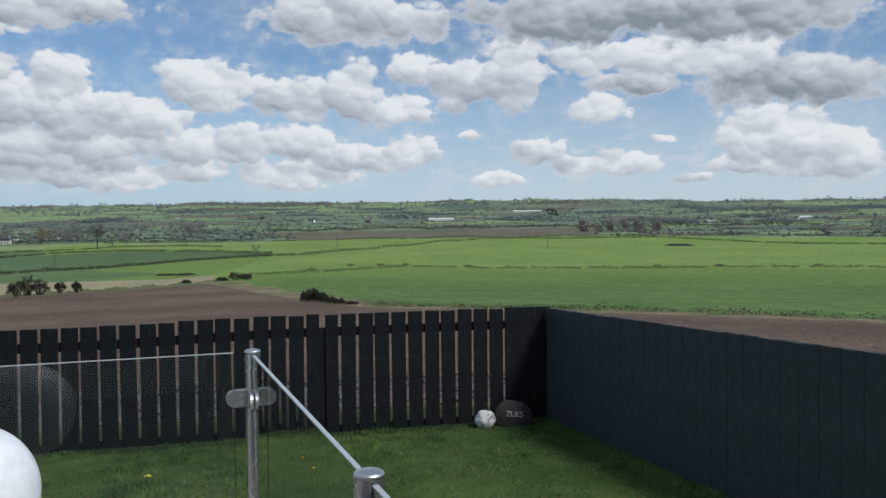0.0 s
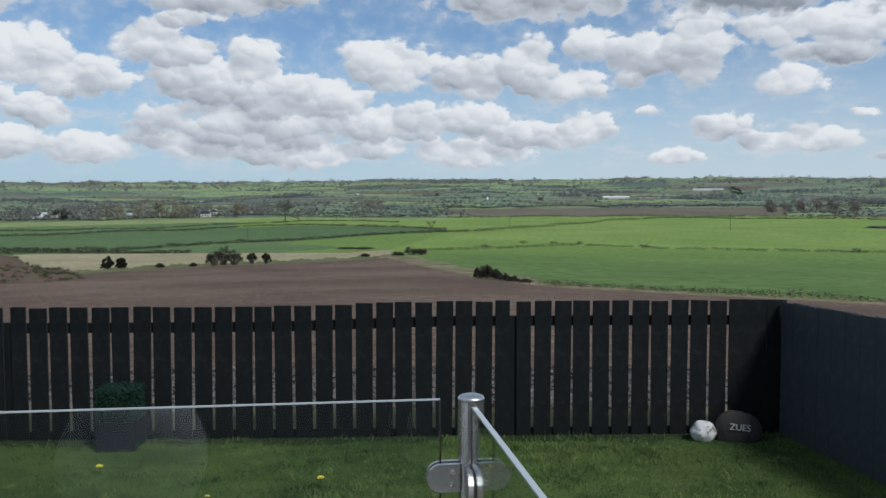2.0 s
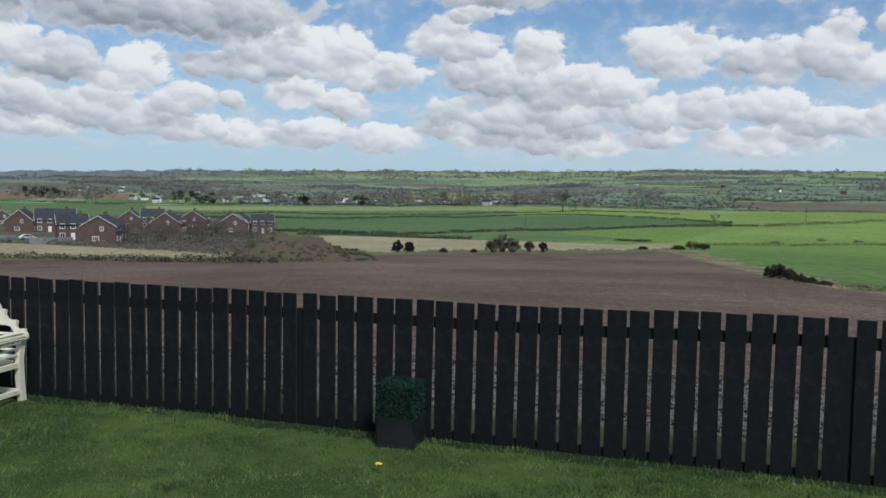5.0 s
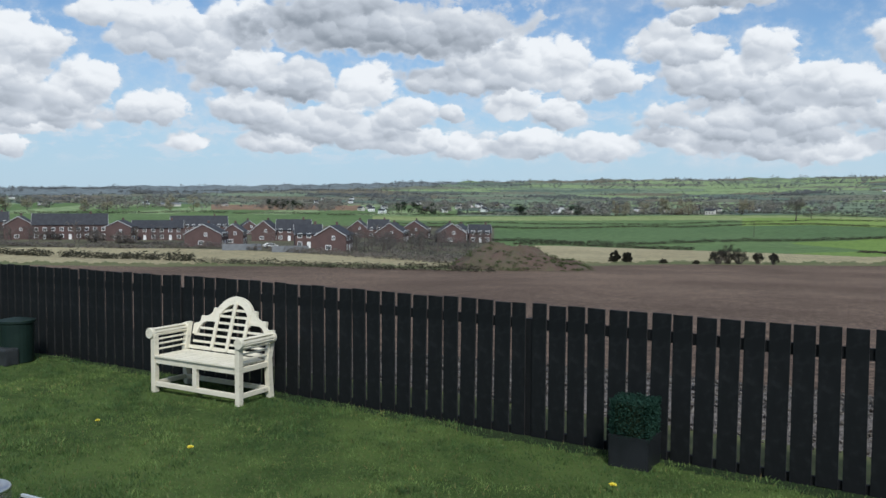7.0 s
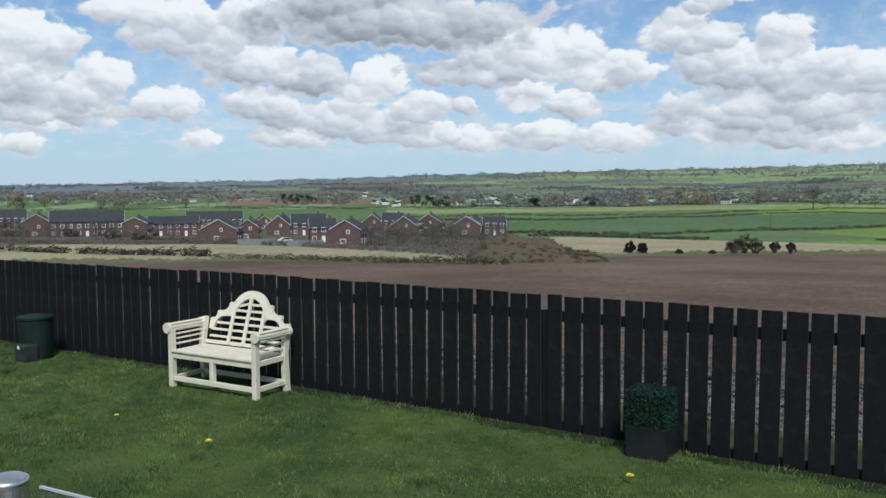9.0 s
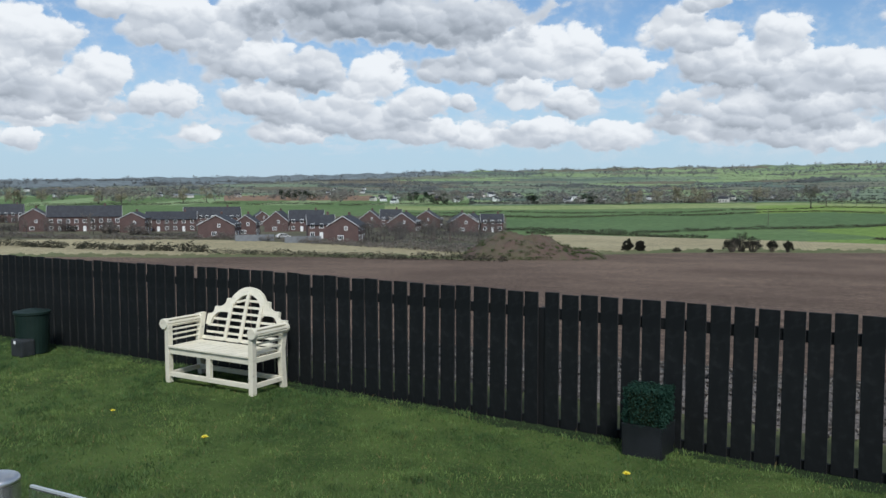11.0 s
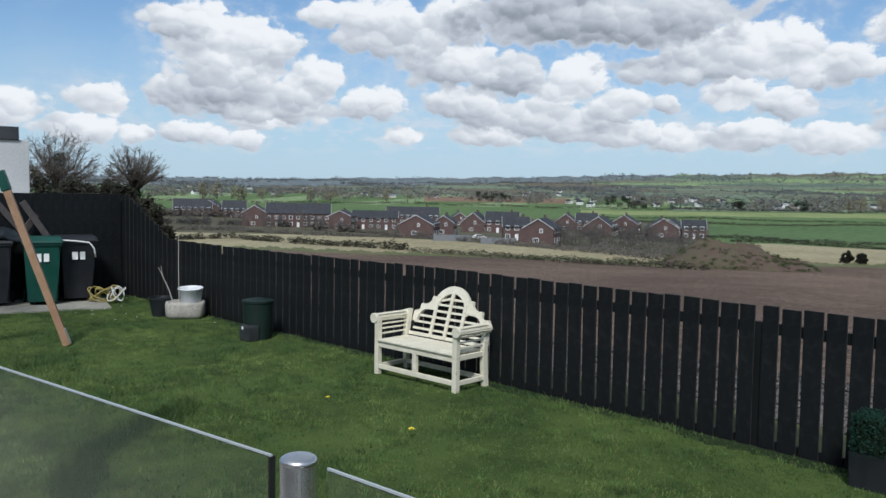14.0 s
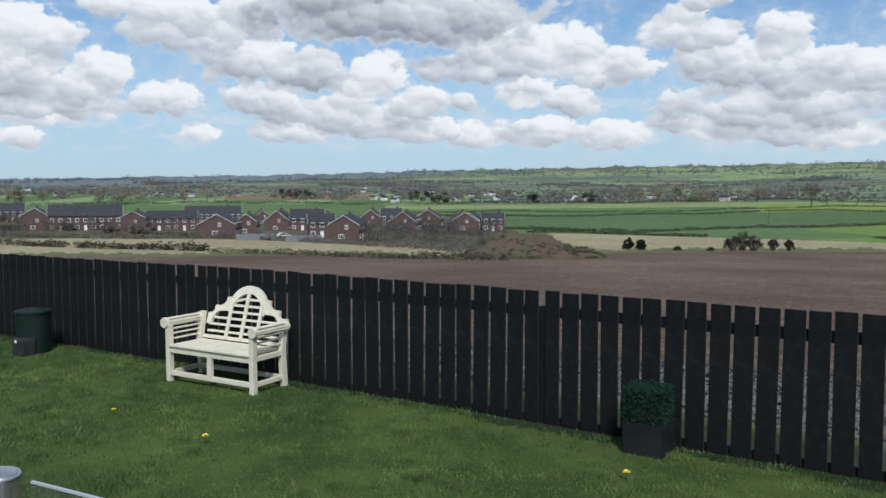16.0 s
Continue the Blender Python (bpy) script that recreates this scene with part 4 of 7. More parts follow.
    crest = [(0.60, 0.26), (0.57, 0.272), (0.53, 0.278), (0.508, 0.296), (0.505, 0.352), (0.48, 0.358), (0.44, 0.355), (0.40, 0.362), (0.365, 0.378), (0.342, 0.40), (0.335, 0.448), (0.31, 0.455), (0.285, 0.446)]
    under = [(0.262, 0.40), (0.257, 0.300), (0.33, 0.300), (0.40, 0.298), (0.45, 0.285), (0.49, 0.25), (0.515, 0.205), (0.53, 0.15), (0.60, 0.15)]
    for sx in (-1, 1):
        bm = extruded([(sx * x, z) for x, z in crest + under], 0.034)
        part("back_shoulder", bm, paint, bench, "stepped shoulder board of the back", m=lean)
    turn = np.linspace(0.42, math.pi - 0.42, 27)
    bm = extruded([(R * math.cos(q), zc + R * math.sin(q)) for q in turn] + [((R - thick) * math.cos(q), zc + (R - thick) * math.sin(q)) for q in turn[::-1]], 0.040)
    part("back_arch", bm, paint, bench, "arched top board of the back", m=lean)

    def half_width(z):
        if z < 0.20:
            return 0.57
        if z < 0.27:
            return 0.50
        if z < 0.31:
            return 0.27
        return math.sqrt(max(0.0, (R - thick + 0.01) ** 2 - (z - zc) ** 2))

    for z in (0.075, 0.150, 0.222, 0.295, 0.368):
        wide = half_width(z)
        part("back_slat", boxed(-wide, wide, -0.010, 0.008, z - 0.013, z + 0.013, bevel=0.003), paint, bench, m=lean)
    part("back_slat", boxed(0.0, half_width(0.44), -0.010, 0.008, 0.427, 0.453, bevel=0.003), paint, bench, m=lean)
    part("back_slat", boxed(0.0, half_width(0.44) + 0.01, -0.010, 0.008, -0.013, 0.013, bevel=0.003), paint, bench, "slat slipped out of level", m=lean @ Matrix.Translation((-half_width(0.44) - 0.01, 0.004, 0.415)) @ pose(0, 0, 0, 0, -14, 0))
    for x, top in ((-0.236, 0.41), (0.0, 0.53), (0.236, 0.41)):
        part("back_upright", boxed(x - 0.021, x + 0.021, -0.011, 0.011, 0.0, top, bevel=0.003), paint, bench, m=lean @ Matrix.Translation((0, -0.022, 0)))
    part("lower_back_rail", boxed(-W + 0.063, W - 0.063, -0.018, 0.018, -0.01, 0.03, bevel=0.004), paint, bench, m=lean)


build_bench()


# ---------------------------------------------------------------- garden things
def leaf_cloud(verts, tris, centre, radii, count, size, r, shell=0.55):
    """Adds loose triangles inside an ellipsoid, thicker towards its skin."""
    n = count
    way = r.normal(size=(n, 3))
    way /= np.linalg.norm(way, axis=1)[:, None]
    far = shell + (1 - shell) * r.random(n) ** 0.6
    mid = np.asarray(centre) + way * far[:, None] * np.asarray(radii)
    a, c = r.normal(size=(n, 3)), r.normal(size=(n, 3))
    a /= np.linalg.norm(a, axis=1)[:, None]
    c /= np.linalg.norm(c, axis=1)[:, None]
    a[:, 2] *= 0.6
    c[:, 2] *= 0.6
    s = size * r.uniform(0.6, 1.4, n)[:, None]
    base = int(tris[-1][-1, -1]) + 1 if tris else 0
    verts.append(np.stack([mid + a * s, mid + c * s, mid - (a + c) * 0.5 * s], 1).reshape(-1, 3))
    tris.append(base + np.arange(3 * n).reshape(-1, 3))


def cloud_mesh(name, verts, tris, mat):
    return from_arrays(name, np.concatenate(verts), np.concatenate(tris), [mat])


M["planter"] = two_scale("black_planter_plastic", (0.011, 0.013, 0.015), (0.017, 0.019, 0.022), None, 3.0, 50.0, 0.5, 0.15, 0.001)
M["box_leaf"] = leaf_material("dark_box_leaves", (0.014, 0.044, 0.032), (0.040, 0.096, 0.066))
M["old_plank"] = two_scale("old_grey_plank", (0.050, 0.044, 0.042), (0.078, 0.068, 0.064), None, 2.0, 24.0, 0.85, 0.3, 0.004)
M["tarp"] = two_scale("faded_dark_tarpaulin", (0.022, 0.030, 0.038), (0.045, 0.056, 0.066), None, 3.0, 14.0, 0.55, 0.6, 0.03)
M["bluish_composter"] = two_scale("dark_green_plastic", (0.007, 0.017, 0.014), (0.011, 0.025, 0.019), None, 3.0, 40.0, 0.5, 0.1, 0.002)
M["grey_plastic"] = two_scale("scuffed_grey_plastic", (0.020, 0.023, 0.025), (0.036, 0.040, 0.042), None, 8.0, 60.0, 0.5, 0.1, 0.001)
M["bucket"] = two_scale("white_bucket_plastic", (0.74, 0.75, 0.77), (0.80, 0.81, 0.82), None, 4.0, 40.0, 0.4, 0.05, 0.001)


def marble_build(n, place, where, shader):
    blotch = n.noise(place, 11.0, 5.0, 0.65).outputs["Fac"]
    tone = n.noise(place, 5.0, 3.0).outputs["Fac"]
    col = n.mix(tone, (0.46, 0.46, 0.46), (0.62, 0.62, 0.61))
    col = n.mix(n.step(blotch, 0.555, 0.60), col, (0.15, 0.12, 0.11))
    put(n, shader, Base_Color=col, Roughness=0.7, Normal=n.add("ShaderNodeBump", {"Height": blotch, "Strength": 0.4, "Distance": 0.01}).outputs[0])


M["marble"] = material("white_painted_stone", marble_build)
M["dark_stone"] = two_scale("dark_memorial_stone", (0.030, 0.027, 0.025), (0.048, 0.043, 0.039), None, 5.0, 30.0, 0.85, 0.6, 0.008)
M["letter"] = two_scale("pale_engraving", (0.40, 0.40, 0.37), (0.48, 0.47, 0.44), None, 10.0, 60.0, 0.7, 0.1, 0.001)
M["petal"] = two_scale("dandelion_yellow", (0.84, 0.70, 0.05), (0.88, 0.78, 0.12), None, 30.0, 200.0, 0.7, 0.2, 0.001)
M["pale_stem"] = two_scale("pale_bark", (0.36, 0.34, 0.30), (0.46, 0.44, 0.40), None, 6.0, 60.0, 0.8, 0.2, 0.001)
M["cable"] = two_scale("dirty_yellow_hose", (0.26, 0.21, 0.06), (0.34, 0.28, 0.09), None, 6.0, 60.0, 0.6, 0.1, 0.001)
M["cable_white"] = two_scale("white_hose", (0.60, 0.60, 0.57), (0.68, 0.68, 0.65), None, 6.0, 60.0, 0.5, 0.1, 0.001)
M["globe"] = two_scale("white_globe", (0.80, 0.80, 0.81), (0.83, 0.83, 0.84), None, 2.0, 30.0, 0.35, 0.02, 0.001)
M["concrete"] = two_scale("old_concrete", (0.26, 0.25, 0.21), (0.34, 0.33, 0.28), (0.18, 0.18, 0.14), 2.0, 18.0, 0.9, 0.5, 0.006)


def build_planter(c, turn, label, w=0.165, seed=3):
    root = thing("planter", pose(c.x, c.y, c.z, 0, 0, turn), label, "planter", "hedge planters")
    bm = bmesh.new()
    outline = [(w * 1.04, 0.0), (w * 1.07, 0.25), (w * 1.07, 0.27), (w - 0.02, 0.27), (w - 0.025, 0.24)]
    rings = []
    for r_, z in outline:
        rings.append([bm.verts.new((sx * r_, sy * r_, z)) for sx, sy in ((-1, -1), (1, -1), (1, 1), (-1, 1))])
    for a, d in zip(rings, rings[1:]):
        for j in range(4):
            bm.faces.new((a[j], a[(j + 1) % 4], d[(j + 1) % 4], d[j]))
    bm.faces.new(rings[0][::-1])
    bm.faces.new(rings[-1])
    bmesh.ops.bevel(bm, geom=[e for e in bm.edges if abs(e.verts[0].co.z - e.verts[1].co.z) > 0.1], offset=0.01, segments=2, affect="EDGES")
    part("tub", bm, M["planter"], root, "square black plastic tub")
    r = np.random.default_rng(seed)
    verts, tris = [], []
    n = 5200
    side = r.integers(0, 5, n)
    u, v, deep = r.uniform(-1, 1, n), r.uniform(-1, 1, n), r.normal(0, 0.012, n)
    hw, h0, h1 = w + 0.006, 0.25, 0.565
    bulge = 0.012 * (1 - u * u)
    mid = np.zeros((n, 3))
    for k, (ax, sg) in enumerate(((0, 1), (0, -1), (1, 1), (1, -1))):
        q = side == k
        mid[q, ax] = sg * (hw - 0.02 + bulge + deep)[q]
        mid[q, 1 - ax] = (u * hw)[q]
        mid[q, 2] = (h0 + (v * 0.5 + 0.5) * (h1 - h0))[q]
    q = side == 4
    mid[q] = np.stack([u * hw, v * hw, h1 - 0.01 + deep], 1)[q]
    a, d = r.normal(size=(n, 3)), r.normal(size=(n, 3))
    a /= np.linalg.norm(a, axis=1)[:, None]
    d /= np.linalg.norm(d, axis=1)[:, None]
    vv = np.stack([mid + a * 0.016, mid + d * 0.013, mid - a * 0.012], 1).reshape(-1, 3)
    ob = new("clipped_foliage", from_arrays("clipped_foliage", vv, np.arange(3 * n).reshape(-1, 3), [M["box_leaf"]]))
    ob.parent = root
    tagged(ob, "dense clipped dark green box foliage")
    core = boxed(-hw + 0.03, hw - 0.03, -hw + 0.03, hw - 0.03, 0.25, h1 - 0.03, bevel=0.03)
    part("twig_core", core, M["conifer"], root)
    return root


build_planter(spot(-3.68, 0.24), FENCE_TURN, "square black planter with a clipped dark green box cube")


def lump(radius, squash, seed, rough=0.12):
    bm = bmesh.new()
    bmesh.ops.create_icosphere(bm, subdivisions=4, radius=radius)
    for v in bm.verts:
        k = 1 + rough * noise.noise(v.co * (1.6 / radius) + Vector((seed, 0, 0))) + rough * 0.35 * noise.noise(v.co * (5.0 / radius))
        v.co = Vector((v.co.x * k * squash[0], v.co.y * k * squash[1], v.co.z * k * squash[2]))
    return bm


p = spot(1.80, 0.24, 0.085)
solo("painted_stone", lump(0.118, (1.0, 0.8, 0.95), 2.0, 0.16), M["marble"], "rounded white painted stone with dark flecks by the fence", "stone", smooth=True, m=pose(*p, 0, 0, FENCE_TURN))
p = spot(2.14, 0.22, 0.08)
memorial = solo("memorial_stone", lump(0.235, (1.0, 0.42, 0.86), 9.0, 0.12), M["dark_stone"], "dark rounded memorial stone engraved with pale letters", "stone", smooth=True, m=pose(*p, -6, 0, FENCE_TURN - 6))
curve = bpy.data.curves.new("lettering", "FONT")
curve.body, curve.size, curve.extrude, curve.align_x, curve.align_y = "ZUES", 0.086, 0.004, "CENTER", "CENTER"
text_ob = bpy.data.objects.new("lettering_source", curve)
scene.collection.objects.link(text_ob)
text_mesh = bpy.data.meshes.new_from_object(text_ob.evaluated_get(bpy.context.evaluated_depsgraph_get()))
bpy.data.objects.remove(text_ob)
text_mesh.name = "lettering"
text_mesh.materials.clear()
text_mesh.materials.append(M["letter"])
lettering = new("lettering", text_mesh)
lettering.parent = memorial
lettering.matrix_basis = pose(-0.005, -0.108, 0.05, 82, 5, 0)
tagged(lettering, "pale engraved letters")


def globe_lamp():
    c = Vector((-0.873, 1.521, 1.609))
    root = thing("globe_lamp", pose(c.x, c.y, DECK), "white globe lamp on a slim stand on the patio", "lamp")
    bm = bmesh.new()
    bmesh.ops.create_uvsphere(bm, u_segments=48, v_segments=32, radius=0.181)
    part("globe", bm, M["globe"], root, "smooth white globe", smooth=True, m=pose(0, 0, c.z - DECK))
    part("stand", lathe([(0, 0), (0.14, 0), (0.14, 0.015), (0.03, 0.03), (0.02, 0.06), (0.02, 0.66), (0.05, 0.68), (0.05, 0.70), (0, 0.70)], 32), M["rail"], root, "slim black stand")


globe_lamp()


def build_bin(c, turn, body, label, lid):
    root = thing("wheelie_bin", pose(c.x, c.y, c.z + FALL, 0, 0, turn) @ Matrix.Diagonal((1.12, 1.12, 1.12, 1)), label, "bin", "wheelie bins")
    bm = bmesh.new()
    rings = []
    for hw, d0, d1, z in ((0.22, -0.26, 0.24, 0.06), (0.25, -0.32, 0.30, 0.60), (0.275, -0.36, 0.34, 1.0), (0.295, -0.385, 0.36, 1.0), (0.295, -0.385, 0.36, 1.04)):
        rings.append([bm.verts.new(q) for q in ((-hw, d0, z), (hw, d0, z), (hw, d1, z), (-hw, d1, z))])
    for a, d in zip(rings, rings[1:]):
        for j in range(4):
            bm.faces.new((a[j], a[(j + 1) % 4], d[(j + 1) % 4], d[j]))
    bm.faces.new(rings[0][::-1])
    bm.faces.new(rings[-1])
    bmesh.ops.bevel(bm, geom=[e for e in bm.edges if abs(e.verts[0].co.z - e.verts[1].co.z) > 0.05], offset=0.03, segments=2, affect="EDGES")
    part("body", bm, body, root)
    bm = bmesh.new()
    rows = []
    for y, z in ((-0.41, 1.045), (-0.40, 1.075), (-0.2, 1.125), (0.1, 1.135), (0.36, 1.12), (0.37, 1.045)):
        rows.append([bm.verts.new((x, y, z)) for x in (-0.305, -0.28, 0.28, 0.305)])
        rows[-1][0].co.z -= 0.015 if z > 1.06 else 0
        rows[-1][3].co.z -= 0.015 if z > 1.06 else 0
    for a, d in zip(rows, rows[1:]):
        for j in range(3):
            bm.faces.new((a[j], a[j + 1], d[j + 1], d[j]))
    bm.faces.new([v for row in rows for v in (row[0],)])
    bm.faces.new([row[3] for row in rows][::-1])
    bm.faces.new((rows[0][0], rows[-1][0], rows[-1][3], rows[0][3]))
    bmesh.ops.recalc_face_normals(bm, faces=bm.faces)
    part("lid", bm, lid, root)
    for sx in (-1, 1):
        part("wheel", lathe([(0, -0.02), (0.09, -0.02), (0.10, -0.012), (0.10, 0.012), (0.09, 0.02), (0, 0.02)], 24), M["rubber"], root, m=pose(sx * 0.26, 0.27, 0.10, 0, 90, 0))
    part("handle", tube(bmesh.new(), [(-0.24, 0.37, 1.0), (-0.24, 0.42, 1.03), (0.24, 0.42, 1.03), (0.24, 0.37, 1.0)], 0.013), body, root)
    # painted marks on the front that stand for a number
    for x, w in ((-0.06, 0.09), (0.06, 0.08)):
        bm = bmesh.new()
        box(bm, x - w / 2, x + w / 2, -0.0015, 0.0015, -0.07, 0.07)
        part("painted_mark", bm, M["white_paint"], root, "plain white painted bar", m=pose(0, -0.351, 0.80, -5.6, 0, 0))
    return root


BIN_TURN = 84.0
FALL = -0.055          # how far the lawn lies lower in the far corner
slab = bmesh.new()
box(slab, -0.95, 1.15, -0.85, 0.8, -0.04, 0.035, bevel=0.01)
solo("bin_slab", slab, M["concrete"], "pale concrete slab under the bins", "slab", kind="structure", m=pose(-17.6, 3.75, FALL, 0, 0, BIN_TURN))
build_bin(Vector((-17.70, 3.80, 0.036)), BIN_TURN, M["bin_green"], "green wheelie bin with a closed lid on the slab", M["bin_green"])
build_bin(Vector((-17.95, 4.44, 0.036)), BIN_TURN + 4, M["bin_dark"], "dark grey wheelie bin with a closed lid on the slab", M["bin_dark"])
build_bin(Vector((-17.85, 3.02, 0.036)), BIN_TURN - 3, M["bin_dark"], "dark grey wheelie bin partly behind the swing leg", M["bin_dark"])


def tarp_heap():
    """A crumpled sheet thrown over the bin tops, creased and drooping at its hem."""
    bm = bmesh.new()
    nx, ny = 34, 26
    grid = []
    for i in range(nx + 1):
        row = []
        for j in range(ny + 1):
            u, v = i / nx * 2 - 1, j / ny * 2 - 1
            p = Vector((u * 0.62, v * 0.42, 0))
            fold = 0.05 * noise.noise(p * 4.0 + Vector((3, 1, 0))) + 0.025 * noise.noise(p * 11.0)
            hem = max(abs(u), abs(v)) ** 6
            row.append(bm.verts.new((p.x, p.y, 0.16 * (1 - u * u) * (1 - 0.5 * v * v) + fold - 0.14 * hem)))
        grid.append(row)
    for i in range(nx):
        for j in range(ny):
            bm.faces.new((grid[i][j], grid[i + 1][j], grid[i + 1][j + 1], grid[i][j + 1]))
    bmesh.ops.solidify(bm, geom=bm.faces[:], thickness=0.012)
    solo("tarpaulin", bm, M["tarp"], "crumpled dark tarpaulin thrown over the bin", "tarpaulin", smooth=True, m=pose(-17.85, 2.98, 0.036 + FALL + 1.29, 0, 0, BIN_TURN))


tarp_heap()


def coil(name, c, mat, label, loops, radius, seed):
    r = random.Random(seed)
    bm = bmesh.new()
    pts = []
    for k in range(loops * 14):
        q = 2 * math.pi * k / 14
        rr = radius * (0.75 + 0.25 * math.sin(q * 0.37 + seed))
        pts.append((rr * math.cos(q) * 1.1, rr * math.sin(q) * 0.55, 0.03 + 0.13 * (1 + math.sin(q * 1.31 + seed)) + 0.004 * (k % 9)))
    tube(bm, pts, 0.012, 6)
    return solo(name, bm, mat, label, "hose", smooth=True, m=pose(c.x, c.y, c.z + FALL, 0, 0, BIN_TURN))


coil("garden_hose", Vector((-17.45, 4.85, 0.01)), M["cable"], "tangled dirty yellow hose lying by the fence", 6, 0.27, 1)
coil("garden_hose", Vector((-17.3, 5.05, 0.01)), M["cable_white"], "small coil of white hose lying by the fence", 3, 0.16, 4)
bm = tube(bmesh.new(), [(-0.1, 0.3, 1.2), (0.25, -0.1, 1.2), (0.55, -0.3, 1.19), (0.8, -0.36, 1.16), (0.88, -0.4, 1.05), (0.9, -0.42, 0.88)], 0.016, 8)
solo("drain_pipe", bm, M["cable_white"], "pale bent hose draped over the bins", "hose", smooth=True, m=pose(-17.70, 3.80, 0.036 + FALL, 0, 0, BIN_TURN))


def swing_frame():
    root = thing("swing_frame", pose(0, 0, -0.045), "orange-stained timber swing frame standing on the lawn", "swing")
    foot, top = Vector((-13.26, 3.46, 0.0)), Vector((-13.52, 2.72, 2.33))

    def beam(name, a, b2, w, d):
        way = b2 - a
        bm = boxed(-w / 2, w / 2, -d / 2, d / 2, 0, way.length, bevel=0.006)
        part(name, bm, M["wood"], root, m=Matrix.Translation(a) @ way.to_track_quat("Z", "Y").to_matrix().to_4x4())

    beam("leg", foot, foot.lerp(top, 0.94), 0.075, 0.10)
    lower, upper = foot.lerp(top, 0.935), foot.lerp(top, 1.05)
    bm = boxed(-0.05, 0.05, -0.062, 0.062, 0, (upper - lower).length, bevel=0.012)
    part("corner_bracket", bm, M["bin_green"], root, "green plastic corner bracket", m=Matrix.Translation(lower) @ (upper - lower).to_track_quat("Z", "Y").to_matrix().to_4x4())
    beam("leg", Vector((-13.75, 1.95, 0.0)), top + Vector((-0.02, -0.06, 0)), 0.075, 0.10)
    far = Vector((-2.3, -0.8, 0))
    beam("leg", foot + far, top + far, 0.075, 0.10)
    beam("leg", Vector((-13.75, 1.95, 0.0)) + far, top + far + Vector((-0.02, -0.06, 0)), 0.075, 0.10)
    beam("crossbeam", top + far * 0.06 + Vector((0, -0.06, 0.0)), top + far + Vector((-0.2, -0.08, 0.04)), 0.09, 0.12)
    part("foot_bracket", boxed(-0.012, 0.012, -0.02, 0.02, 0.02, 0.26, bevel=0.004), M["steel_satin"], root, "steel ground bracket", m=pose(-13.235, 3.50, 0, 17.5, -6, 0))


swing_frame()

for k, (x, y, lean, turn, length) in enumerate(((-18.22, 4.60, -38, 75, 2.45), (-18.15, 4.75, -32, 75, 2.25), (-17.95, 2.6, 38, 100, 2.1))):
    bm = boxed(-0.06, 0.06, -0.02, 0.02, 0, length, bevel=0.004)
    solo("leaning_plank", bm, M["old_plank"], "old grey-brown plank leaning behind the bins", "plank", "leaning planks", m=pose(x, y, 0.036 + FALL, 0, 0, BIN_TURN + turn - 75) @ pose(0, 0, 0, 0, lean, 0))


def build_trough():
    c = Vector((-14.98, 5.66, 0))
    bm = bmesh.new()
    rings = []
    for s, z in ((0.86, 0.0), (1.0, 0.06), (1.02, 0.24), (0.97, 0.29), (0.80, 0.29), (0.76, 0.2)):
        rings.append([bm.verts.new((0.33 * s * math.copysign(abs(math.cos(q)) ** 0.7, math.cos(q)) * (1 + 0.02 * math.sin(5 * q)), 0.25 * s * math.copysign(abs(math.sin(q)) ** 0.7, math.sin(q)), z + 0.008 * math.sin(3 * q + s))) for q in np.linspace(0, 2 * math.pi, 33)[:-1]])
    for a, d in zip(rings, rings[1:]):
        for j in range(32):
            bm.faces.new((a[j], a[(j + 1) % 32], d[(j + 1) % 32], d[j]))
    bm.faces.new(rings[0][::-1])
    bm.faces.new(rings[-1])
    solo("stone_trough", bm, M["stone"], "weathered pale stone trough on the lawn by the fence", "trough", smooth=True, m=pose(c.x, c.y, FALL, 0, 0, 70))
    prof = [(0, 0.0), (0.155, 0.0), (0.16, 0.01), (0.205, 0.30), (0.215, 0.305), (0.215, 0.325), (0.20, 0.325), (0.195, 0.30), (0.15, 0.02), (0, 0.02)]
    solo("bucket", lathe(prof, 40), M["bucket"], "white plastic bucket standing in the stone trough", "bucket", smooth=True, m=pose(c.x + 0.03, c.y + 0.09, 0.205 + FALL, 2, 3, 0))
    bm = bmesh.new()
    tube(bm, [(0.05, -0.2, 0.2), (0.02, -0.28, 0.5), (-0.02, -0.38, 0.75), (-0.03, -0.45, 0.9)], 0.012, 6, 0.5)
    tube(bm, [(-0.02, -0.38, 0.75), (0.0, -0.40, 0.86), (0.0, -0.41, 0.93)], 0.007, 6, 0.5)
    tube(bm, [(0.05, -0.12, 0.2), (0.06, -0.13, 0.8), (0.05, -0.125, 1.42)], 0.009, 6, 0.6)
    solo("bare_sapling", bm, M["pale_stem"], "pale thin bare stems of a sapling in the trough", "plant", m=pose(c.x, c.y, FALL, 0, 0, 0))
    d = Vector((-15.35, 5.35, 0))
    bm = lathe([(0, 0), (0.15, 0), (0.20, 0.30), (0.215, 0.30), (0.215, 0.34), (0.19, 0.34), (0.18, 0.30), (0, 0.29)], 28)
    solo("plant_pot", bm, M["planter"], "empty black plastic plant pot by the fence", "pot", m=pose(d.x, d.y, FALL))


build_trough()


